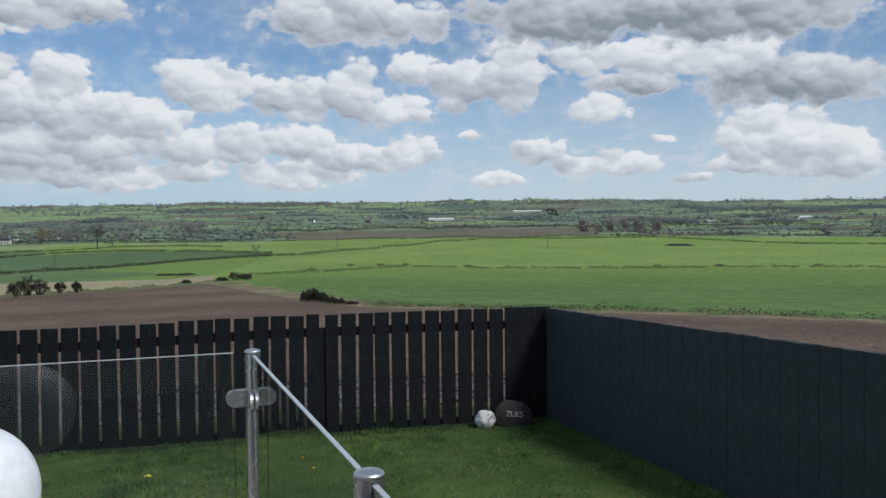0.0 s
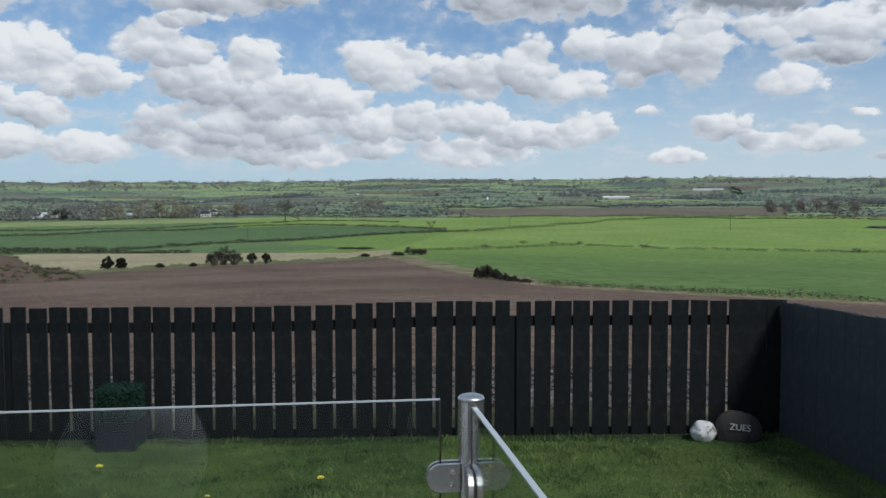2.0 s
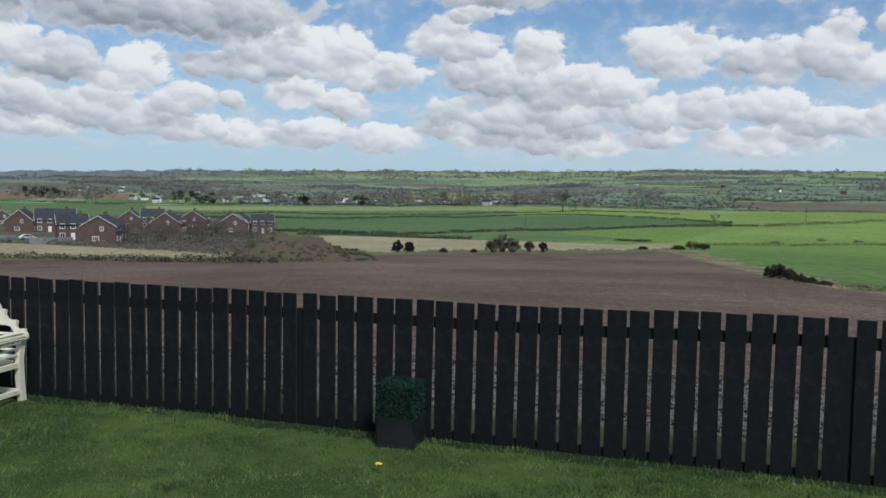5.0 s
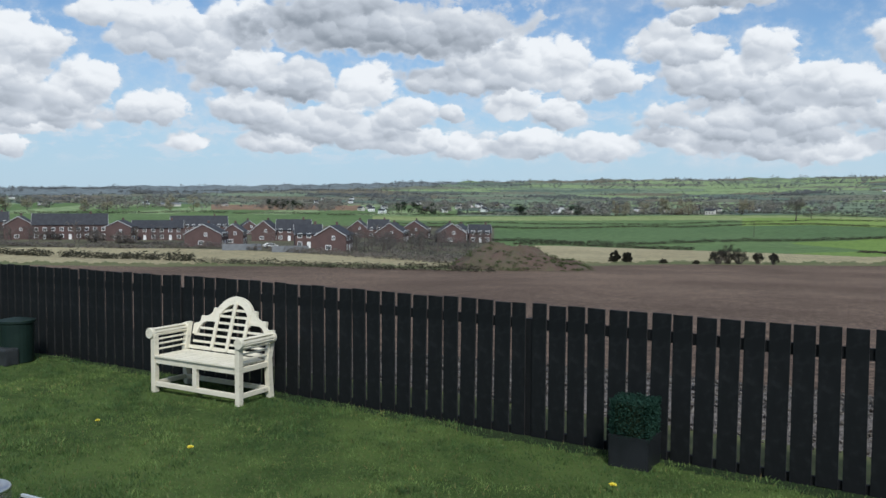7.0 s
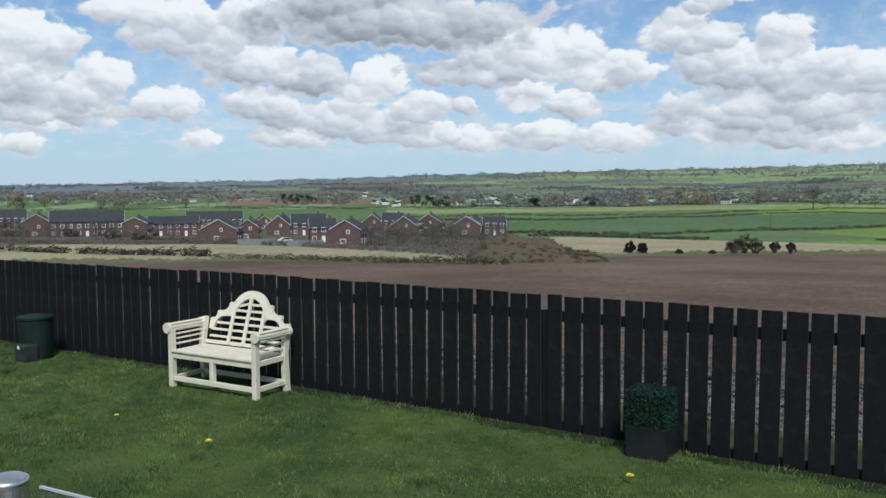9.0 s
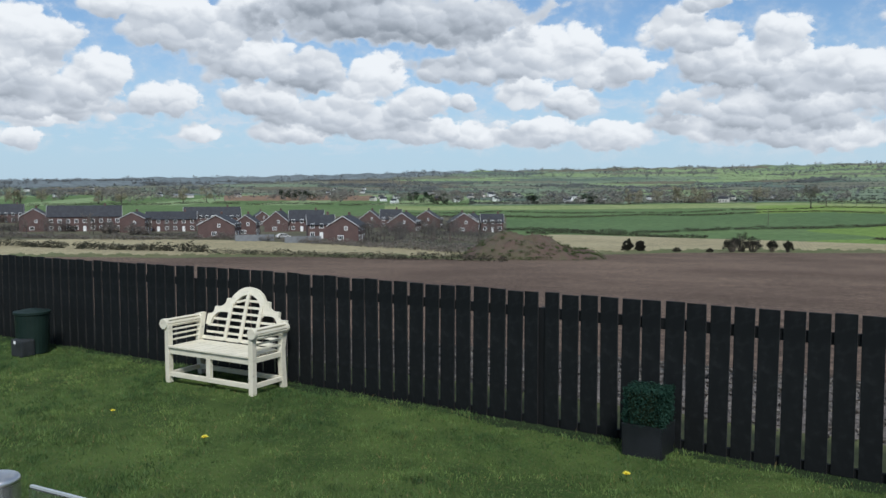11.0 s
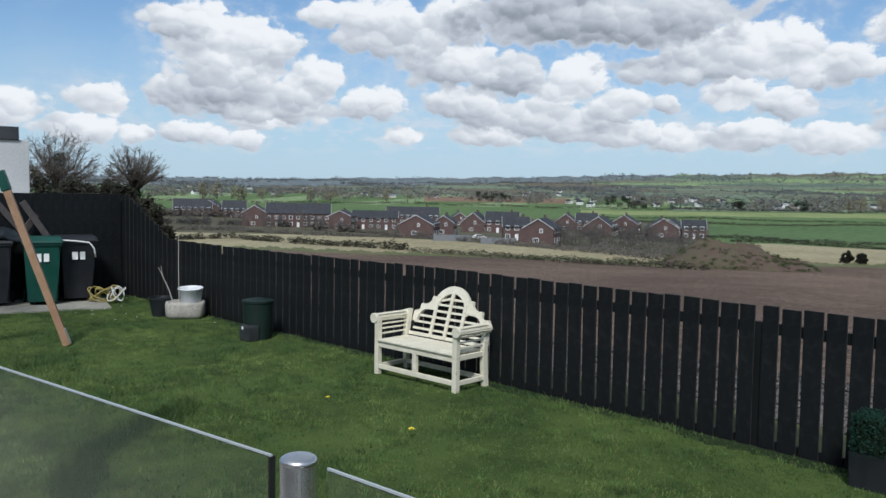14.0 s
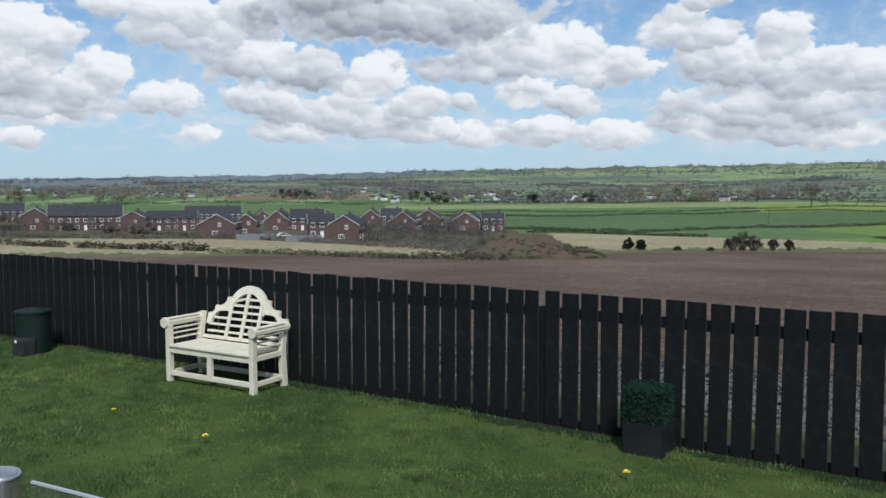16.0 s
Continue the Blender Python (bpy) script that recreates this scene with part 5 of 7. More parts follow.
def build_composter():
    c = Vector((-12.45, 5.98, 0))
    root = thing("composter", pose(c.x, c.y, -0.045, 0, 0, FENCE_TURN), "dark green plastic tub on a grey base by the fence", "tub")
    part("tub", lathe([(0, 0.02), (0.21, 0.02), (0.225, 0.55), (0.24, 0.56), (0.24, 0.59), (0.21, 0.595), (0.05, 0.625), (0, 0.625)], 28), M["bluish_composter"], root)
    part("base", boxed(-0.04, 0.22, -0.30, -0.1, 0.0, 0.24, bevel=0.03), M["grey_plastic"], root, "scuffed grey plastic base")
    part("tag", boxed(0.045, 0.09, -0.304, -0.30, 0.18, 0.225), M["white_paint"], root, "small white tag")


build_composter()

# dandelions and dropped petals on the lawn
bm = bmesh.new()
for k in range(26):
    q = k * 2.39996
    rr = 0.0045 + 0.0155 * math.sqrt(k / 26)
    tip = Vector((rr * 1.25 * math.cos(q), rr * 1.25 * math.sin(q), 0.062 + 0.010 * (1 - k / 26)))
    side = Vector((-math.sin(q), math.cos(q), 0)) * 0.006
    root_v = Vector((0, 0, 0.056))
    bm.faces.new([bm.verts.new(v) for v in (root_v, tip + side, tip + Vector((0, 0, 0.003)), tip - side)])
flower_head = mesh_of("flower_head", bm, M["petal"])
bm = tube(bmesh.new(), [(0, 0, 0), (0.004, 0, 0.03), (0, 0, 0.058)], 0.0025, 6)
flower_stem = mesh_of("stem", bm, M["lawn"])


def dandelion(x, y, size=1.0, z=0.0):
    root = thing("dandelion", pose(x, y, z, 0, 0, x * 70) @ Matrix.Diagonal((size, size, size, 1)), "yellow dandelion in flower in the lawn", "flower", "dandelions")
    part("flower_head", flower_head, None, root)
    part("stem", flower_stem, None, root)


for x, y, size in ((-8.4, 5.13, 1.0), (-6.92, 5.23, 1.3), (-3.73, 6.87, 1.3), (-1.84, 6.82, 1.3), (-0.51, 7.34, 0.9), (-2.6, 6.4, 0.8)):
    dandelion(x, y, size)


daisy_head = flower_head.copy()
daisy_head.materials.clear()
daisy_head.materials.append(M["cable_white"])
for x, y in ((-16.11, 4.09), (-16.26, 4.39), (-15.82, 4.31), (-16.37, 4.63), (-15.07, 4.52), (-15.59, 4.81), (-15.15, 4.89), (-14.0, 5.85), (-16.6, 4.97)):
    root = thing("daisy", pose(x, y, FALL, 0, 0, x * 70) @ Matrix.Diagonal((0.9, 0.9, 0.7, 1)), "small white daisy open in the lawn", "flower", "daisies")
    part("flower_head", daisy_head, None, root)
    part("stem", flower_stem, None, root)


def build_grass():
    """Blades all over the lawn, longer and thicker in tufts and along the fence foot."""
    r = np.random.default_rng(11)
    n = 620000
    s, d = r.uniform(-18.8, 5.2, n), 0.02 + 7.4 * r.random(n) ** 1.15
    base = np.array(FENCE_0)[:2] + s[:, None] * np.array(ALONG)[:2] + d[:, None] * np.array(INTO)[:2]
    tuft = 0.5 + 0.5 * np.sin(base[:, 0] * 3.1 + 1.7 * np.sin(base[:, 1] * 2.3)) * np.cos(base[:, 1] * 3.7 + np.sin(base[:, 0] * 1.9))
    clump = 0.5 + 0.5 * np.sin(base[:, 0] * 11.3 + 2.1 * np.sin(base[:, 1] * 6.1)) * np.cos(base[:, 1] * 12.7 + 2.3 * np.sin(base[:, 0] * 5.2))
    patch = 0.5 + 0.5 * np.sin(base[:, 0] * 0.9 + 2 * np.sin(base[:, 1] * 0.7)) * np.cos(base[:, 1] * 1.1)
    keep = r.random(n) < 0.45 + 0.55 * tuft
    on_slab = (base[:, 0] < -16.75) & (base[:, 1] < 4.95)
    on_deck = ((base - np.array(CORNER)[:2]) @ np.array(FRONT)[:2] < 0.2) & ((base - np.array(CORNER)[:2]) @ np.array(BACK)[:2] > -0.2)
    # blades thin out over the painted shade strip
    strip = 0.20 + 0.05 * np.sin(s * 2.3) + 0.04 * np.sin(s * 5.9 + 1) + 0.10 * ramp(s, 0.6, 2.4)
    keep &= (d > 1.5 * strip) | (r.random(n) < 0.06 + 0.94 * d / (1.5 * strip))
    keep &= ~on_slab & ~on_deck & (past_right(base[:, 0], base[:, 1]) < -0.03)
    base, tuft, clump, patch, d, s = base[keep], tuft[keep], clump[keep], patch[keep], d[keep], s[keep]
    n = len(base)
    ring = np.abs(np.hypot(base[:, 0] + 6.66, base[:, 1] - 4.81) - 2.40)
    dark_ring = np.exp(-(ring / 0.22) ** 2) * (base[:, 0] < -6.9) * (base[:, 1] < 3.9)
    tall = (1 + 1.5 * dark_ring) * (0.016 + 0.021 * tuft + 0.009 * patch) * (0.6 + 0.95 * clump ** 1.5) * r.uniform(0.6, 1.35, n) * (0.95 + 0.55 * ramp(d, 2.2, 4.6)) + 0.03 * np.exp(-d / 0.05) * r.random(n) ** 3
    q = r.uniform(0, 2 * math.pi, n)
    side = np.stack([np.cos(q), np.sin(q), 0 * q], 1) * (r.uniform(0.0022, 0.0048, n) * 1.15)[:, None]
    lean = r.normal(0, 0.45, (n, 2)) * tall[:, None]
    foot = np.concatenate([base, (lawn_height(s) - 0.004)[:, None]], 1)
    tip = foot + np.concatenate([lean, tall[:, None]], 1)
    verts = np.stack([foot - side, foot + side, tip], 1).reshape(-1, 3)
    ob = new("grass", from_arrays("grass", verts, np.arange(3 * n).reshape(-1, 3), [M["blade"]]))
    tagged(ob, "short tufted green grass blades of the lawn", "grass", kind="stuff")


def blade_build(n, place, where, shader):
    rnd = n.add("ShaderNodeNewGeometry").outputs["Random Per Island"]
    low = n.noise(where, 0.8, 4.0, 0.6).outputs["Fac"]
    mid = n.noise(where, 4.2, 4.0, 0.65).outputs["Fac"]
    col = n.mix(rnd, (0.080, 0.156, 0.052), (0.172, 0.250, 0.092))
    col = n.mix(n.step(rnd, 0.93, 0.98), col, (0.24, 0.21, 0.10))
    col = n.mix(1.0, col, n.mix(n.step(low, 0.3, 0.7), (0.52, 0.62, 0.60), (1.35, 1.22, 1.08)), "MULTIPLY")
    col = n.mix(1.0, col, n.mix(n.step(mid, 0.3, 0.7), (0.50, 0.55, 0.56), (1.42, 1.36, 1.25)), "MULTIPLY")
    # a darker ring in the turf
    reach = n.vec("LENGTH", n.vec("MULTIPLY", n.vec("SUBTRACT", where, (-6.66, 4.81, 0.0)), (1, 1, 0)))
    ring = n.step(n.math("ABSOLUTE", n.math("SUBTRACT", reach, 2.40)), 0.30, 0.08)
    ring = n.math("MULTIPLY", ring, n.step(n.add("ShaderNodeSeparateXYZ", {0: where}).outputs[1], 4.1, 3.4))
    col = n.mix(n.math("MULTIPLY", ring, 0.8), col, (0.026, 0.060, 0.018))
    put(n, shader, Base_Color=col, Roughness=0.6, Specular_IOR_Level=0.25)
    glow = n.add("ShaderNodeBsdfTranslucent", {"Color": col})
    return n.add("ShaderNodeMixShader", {0: 0.3, 1: shader.outputs[0], 2: glow.outputs[0]}).outputs[0]


M["blade"] = material("grass_blade", blade_build)
build_grass()


def build_clods():
    """Small clods, chips and dry stalks on the bare strip behind the garden fence."""
    r = np.random.default_rng(12)
    n = 26000
    s, d = r.uniform(LEFT_END, RIGHT_END + 1.5, n), -1.0 - 7.0 * r.random(n) ** 1.3
    base = np.array(FENCE_0)[:2] + s[:, None] * np.array(ALONG)[:2] + d[:, None] * np.array(INTO)[:2]
    z = np.array([land(x, y) for x, y in base])
    size = r.uniform(0.012, 0.034, n) * (1 - 0.06 * d)
    mid = np.concatenate([base, (z + 0.3 * size)[:, None]], 1)
    a = r.normal(size=(n, 4, 3)) * size[:, None, None] * np.array((0.8, 0.8, 0.6))
    verts = (mid[:, None] + a).reshape(-1, 3)
    four = np.arange(n)[:, None, None] * 4 + np.array(((0, 1, 2), (0, 3, 1), (1, 3, 2), (0, 2, 3)))
    ob = new("soil_clods", from_arrays("soil_clods", verts, four.reshape(-1, 3), [M["chips"]]))
    tagged(ob, "pale dry clods and stalks on bare soil behind the fence", "soil", kind="stuff")


build_clods()


# ---------------------------------------------------------------- farmland: hedges, trees, houses
def at_range(bearing, r, sink=0.0):
    x, y = EYE.x - r * math.sin(radians(bearing)), EYE.y + r * math.cos(radians(bearing))
    return Vector((x, y, land(x, y) - sink))


def along(line, b0, b1, step):
    """Places along a field boundary between two bearings, about step metres apart."""
    out, bearing = [], b0
    while bearing > b1:
        p = far_place(bearing, float(edge(line, bearing)))
        out.append(p)
        r = (p - EYE).length
        bearing -= max(0.02, math.degrees(step / r) * 0.9)
    return out


def hedge(name, places, height, mat, label, seed, gaps=0.0, tris_each=90, wide=0.8, group="hedgerows"):
    r = np.random.default_rng(seed)
    verts, tris = [], []
    swell = 0.5 + 0.5 * np.sin(np.arange(len(places)) * 0.37 + seed) * np.sin(np.arange(len(places)) * 0.11)
    for k, p in enumerate(places):
        if gaps and math.sin(k * 0.9 + seed) * math.sin(k * 0.23) + r.uniform(-0.5, 0.5) < gaps - 1.0:
            continue
        h = height * r.uniform(0.65, 1.15) * (0.75 + 0.5 * swell[k])
        wide_here = wide if len(places) < 2 else max(wide, 0.62 * (places[min(k + 1, len(places) - 1)] - places[max(k - 1, 0)]).length)
        c = np.array(p) + np.array((r.normal(0, 0.25 * wide), r.normal(0, 0.25 * wide), h * 0.42))
        leaf_cloud(verts, tris, c, (wide_here * r.uniform(0.8, 1.2), wide_here * r.uniform(0.8, 1.2), h * 0.55), tris_each, 0.17 * height, r, 0.25)
    ob = new(name, cloud_mesh(name, verts, tris, mat))
    return tagged(ob, label, "hedge", group, "stuff")


hedge("hedgerow", [p + Vector((0, 0, 0)) for p in along(((84, -4.25), (70, -3.75), (64, -4.2), (57, -4.55), (47, -4.95), (38, -5.15)), 84, 58, 0.8)], 1.8, M["hedge"], "clipped brown hedge between ploughed field and stubble", 1, 0.34)
hedge("hedgerow", along(((84, -4.25), (70, -3.75), (64, -4.2), (57, -4.6), (47, -5.0), (38, -5.2)), 57.5, 37.5, 1.0), 1.2, M["hedge"], "low ragged hedge along the ploughed field", 2, 0.15)
hedge("hedgerow", along(EDGE_STRAW, 36, 24, 1.0), 1.35, M["hedge"], "dark clipped hedge below the green crop", 3, 0.0)
hedge("hedgerow", along(EDGE_A, 46, 6.6, 1.2), 1.5, M["hedge"], "long dark clipped hedge across the green fields", 4, 0.12)
hedge("hedgerow", along(EDGE_B, 46, 6.6, 1.4), 1.6, M["hedge"], "long dark clipped hedge across the green fields", 5, 0.15)
hedge("hedgerow", along(((46, -1.9), (30, -1.75), (17, -1.25), (10, -1.35)), 46, 10, 1.7), 1.5, M["hedge"], "thin dark hedge between two green fields", 6, 0.2)
hedge("hedgerow", along(EDGE_C, 84, 7, 3.0), 2.4, M["hedge"], "tall uneven hedge before the village", 7, 0.3)
hedge("hedgerow", along(((8, -1.95), (3.3, -1.85), (-2.6, -1.2), (-6.5, -0.9), (-12.3, -0.8), (-19.6, -0.81), (-28.4, -1.12), (-40, -1.2)), 7, -40, 1.7), 1.6, M["hedge"], "dark hedge along the upper edge of the green field", 8, 0.15)
hedge("hedgerow", along(EDGE_SPLIT, 8, -36, 1.1), 1.05, M["hedge"], "sparse low hedge line with a wire fence", 9, 0.32, 60, 0.6)
hedge("hedgerow", along(((7, -0.9), (0, -0.85), (-16, -0.62), (-40, -0.75)), 6.5, -40, 2.6), 1.7, M["hedge"], "hedge at the foot of the brown field", 10, 0.2)
hedge("hedgerow", along(((7, -0.35), (0, -0.08), (-16, 0.0), (-40, 0.0)), 6.5, -30, 3.0), 3.0, M["hedge"], "hedge at the top of the brown field", 11, 0.1)
hedge("hedgerow", along(tuple((b_, d_ + 0.16) for b_, d_ in EDGE_PLOUGH), 3.5, -36, 0.8), 0.6, M["hedge"], "low dark ragged hedge bank along the ploughed field", 16, 0.3, 60, 0.5)
hedge("rough_verge", along(tuple((b_, d_ + 0.12) for b_, d_ in EDGE_PLOUGH), 10.5, -34, 0.7), 0.45, M["verge"], "dry tufted verge along the ploughed field", 12, 0.1, 30, 0.9, "")
hedge("rough_verge", [p for up in (0.03, 0.16, 0.28) for p in along(tuple((b_, d_ + up) for b_, d_ in EDGE_PLOUGH), 10.8, -4 if up > 0.1 else -34, 0.55)], 0.30, M["dry"], "bleached dry grass along the edge of the ploughed field", 15, 0.35, 26, 0.7, "")
hedge("rough_verge", along(tuple((b_, d_ + 0.10) for b_, d_ in EDGE_PLOUGH), 66, 10.5, 0.9), 0.4, M["verge"], "weedy green verge along the ploughed field", 13, 0.2, 26, 0.8, "")


def bush(name, p, radius, height, mat, label, seed, tris_each=760, leaf=0.11, crown=0.35, stem=0.022):
    """A leafless or small-leaved bush: stems that fork, and small tufts of twig along them, thinning to a ragged outline."""
    r = np.random.default_rng(seed)
    verts, tris = [], []
    bm = bmesh.new()
    tufts = 46
    for k in range(tufts):
        q, f = r.uniform(0, 2 * math.pi), math.sqrt(r.uniform(0.02, 1.0))
        out = radius * f
        top = height * r.uniform(crown, 1.0) * math.sqrt(max(0.12, 1.05 - 0.8 * f * f))
        c = np.array((out * math.cos(q), out * math.sin(q), top * 0.82))
        size = 0.24 * radius * r.uniform(0.7, 1.3)
        leaf_cloud(verts, tris, c, (size, size, min(size * 1.2, top * 0.35)), tris_each // tufts, leaf * 0.75, r, 0.05)
        if k % 2 == 0:
            tube(bm, [(0.25 * c[0], 0.25 * c[1], -0.1), (0.6 * c[0], 0.6 * c[1], top * 0.45), tuple(c)], stem * radius + 0.01, 4, 0.3)
            side = r.normal(0, 0.25 * radius, 2)
            tube(bm, [(0.6 * c[0], 0.6 * c[1], top * 0.45), (c[0] + side[0], c[1] + side[1], top * 0.95)], 0.014 * radius + 0.006, 4, 0.3)
    root = thing(name, pose(p.x, p.y, p.z), label, "bush", "field bushes")
    part("foliage", cloud_mesh("foliage", verts, tris, mat), None, root)
    part("branchwork", bm, M["bark"], root)


# bearing, foot, head and half width as angles from the eye, and the kind: evergreen, thorn or low scrub
FIELD_BUSHES = (
    (29.26, -4.22, -3.46, 0.44, "e"), (28.4, -4.22, -3.62, 0.40, "e"), (26.03, -4.2, -3.93, 0.26, "s"), (23.9, -4.15, -3.92, 0.22, "s"),
    (22.5, -4.1, -3.25, 0.5, "t"), (21.9, -4.05, -2.95, 0.62, "t"), (21.2, -4.05, -3.1, 0.5, "t"), (20.04, -4.0, -3.35, 0.32, "t"), (19.1, -4.0, -3.35, 0.3, "t"),
    (12.3, -3.62, -3.4, 0.3, "s"), (13.6, -3.1, -2.95, 0.7, "s"), (12.4, -3.12, -2.9, 0.7, "s"), (10.0, -3.55, -3.25, 0.4, "s"), (9.1, -3.5, -2.85, 0.5, "s"), (8.4, -3.5, -3.0, 0.4, "s"),
)
VERGE_BUSHES = ((4.1, -5.1, -4.2, 0.4), (3.6, -5.15, -4.15, 0.45), (3.0, -5.22, -4.45, 0.42), (2.4, -5.3, -4.75, 0.4), (1.8, -5.36, -4.98, 0.35), (0.9, -5.42, -5.15, 0.4))
for k, (b_, foot, head, half, kind) in enumerate(FIELD_BUSHES + tuple(v + ("s",) for v in VERGE_BUSHES)):
    q = far_place(b_, foot, 0.05)
    r_ = (q - EYE).length
    wide, tall = r_ * radians(half), r_ * (math.tan(radians(head)) - math.tan(radians(foot)))
    if kind == "e":
        bush("field_bush", q, wide * 0.82, tall * 1.36, M["thorn"], "dense dark ivy-covered bush at the field's edge", 40 + k, 9000, 0.2, 0.15)
    elif kind == "t":
        bush("field_bush", q, wide * 1.1, tall * 1.36, M["thorn"], "leafless thorn bush with bare dark stems", 40 + k, 4200, 0.13, 0.55, 0.05)
    else:
        bush("field_bush", q, wide * 1.1, (1.25 if b_ > 18 else 1.1) * tall, M["hedge"], "dark scrubby bush at the field's edge", 40 + k, 3000, 0.14)
for k, (b_, d_) in enumerate(((1.2, -2.72), (-0.8, -2.72), (-2.6, -2.72), (-7.0, -2.85), (4.0, -2.9), (-20, -2.85), (-24, -2.8), (-30, -2.75))):
    bush("field_bush", far_place(b_, d_, 0.05), 1.6, 1.3, M["hedge"], "low dark bush on the field boundary", 70 + k, 480)


def limb(bm, twigs, start, way, length, radius, depth, r, spread=0.62):
    """A limb that divides; twigs collects places and directions for fine shoots."""
    end = start + way * length
    mid = start + way * length * 0.5 + Vector((r.uniform(-1, 1), r.uniform(-1, 1), r.uniform(0, 1))) * length * 0.08
    tube(bm, [start, mid, end], radius, 6 if depth > 2 else 4, 0.6)
    if depth <= 2:
        for f in (0.35, 0.7, 1.0):
            twigs.append((start.lerp(end, f), way))
    if depth == 0:
        return
    for k in range(3 if depth > 1 else 2):
        turn = Vector((r.gauss(0, spread), r.gauss(0, spread), r.uniform(-0.2, 0.35)))
        limb(bm, twigs, start + way * length * r.uniform(0.55, 1.0), (way + turn).normalized(), length * r.uniform(0.58, 0.78), radius * 0.58, depth - 1, r, spread)


def bare_tree(name, p, height, label, seed, depth=4, ivy=0.0, mat=None, group="trees", budding=0.0, spread=0.62, bole=0.34, twig=0.0011, each=5, wide=0.0):
    r = random.Random(seed)
    g = np.random.default_rng(seed)
    bm, tips = bmesh.new(), []
    limb(bm, tips, Vector((0, 0, -0.2)), Vector((r.uniform(-0.06, 0.06), r.uniform(-0.06, 0.06), 1)).normalized(), height * bole, height * 0.022, depth, r, spread)
    tall = height / max(t[0].z for t in tips)
    broad = tall if not wide else 0.5 * wide / max(math.hypot(t[0].x, t[0].y) for t in tips)
    fit = Vector((broad, broad, tall))
    for v in bm.verts:
        v.co = v.co * fit
    tips = [(t[0] * fit, t[1]) for t in tips]
    root = thing(name, pose(p.x, p.y, p.z, 0, 0, seed * 47), label, "tree", group)
    part("trunk", bm, M["bark"], root)
    verts, tris = [], []
    n = len(tips)
    ends = np.array([t[0][:] for t in tips])
    ways = np.array([t[1][:] for t in tips])
    start = np.repeat(ends, each, 0)
    d = np.repeat(ways, each, 0) + g.normal(0, 0.8, (n * each, 3))
    d /= np.linalg.norm(d, axis=1)[:, None]
    long = (wide or height) * 0.075 * g.uniform(0.5, 1.2, (n * each, 1))
    side = np.cross(d, g.normal(size=d.shape))
    side /= np.linalg.norm(side, axis=1)[:, None]
    thin = height * twig
    vv = np.stack([start - side * thin, start + side * thin, start + d * long], 1).reshape(-1, 3)
    verts.append(vv)
    tris.append(np.arange(len(vv)).reshape(-1, 3))
    if budding:
        for e in ends[::2]:
            leaf_cloud(verts, tris, e, (height * 0.05,) * 3, int(10 * budding), height * 0.011, g, 0.2)
    part("crown", cloud_mesh("crown", verts, tris, mat or M["bare_twigs"]), None, root)
    if ivy:
        verts, tris = [], []
        for k in range(16):
            z = height * (0.05 + ivy * k / 16)
            leaf_cloud(verts, tris, (0.02 * height * math.sin(k), 0.02 * height * math.cos(k * 1.3), z), (height * 0.05 * (1.2 - 0.5 * k / 16),) * 3, 110, height * 0.014, g, 0.4)
        part("ivy", cloud_mesh("ivy", verts, tris, M["conifer"]), None, root, "dark ivy on the trunk")
    return root


def round_tree(name, p, height, wide, mat, label, seed, group="trees", count=500, trunk=0.2, leaf=0.034):
    g = np.random.default_rng(seed)
    root = thing(name, pose(p.x, p.y, p.z), label, "tree", group)
    part("trunk", tube(bmesh.new(), [(0, 0, -0.2), (0.01 * height, 0, height * 0.3), (0, 0, height * 0.7)], height * 0.03, 6, 0.4), M["bark"], root)
    verts, tris = [], []
    for k in range(11):
        q, z = g.uniform(0, 2 * math.pi), g.uniform(trunk + 0.12, 0.86)
        spread = wide * 0.5 * math.sqrt(max(0.05, 1 - ((z - 0.5) / 0.55) ** 2)) * 0.7
        leaf_cloud(verts, tris, (spread * math.cos(q), spread * math.sin(q), height * z), (wide * 0.26, wide * 0.26, height * 0.16), count // 11, height * leaf, g, 0.25)
    part("crown", cloud_mesh("crown", verts, tris, mat), None, root)


# trees beyond the fence corner and about the fields
def rooted(bearing, r, top):
    """A place at that bearing and range, and the height that reaches the elevation top from there."""
    p = at_range(bearing, r)
    return p, EYE.z + r * math.tan(radians(top)) - p.z


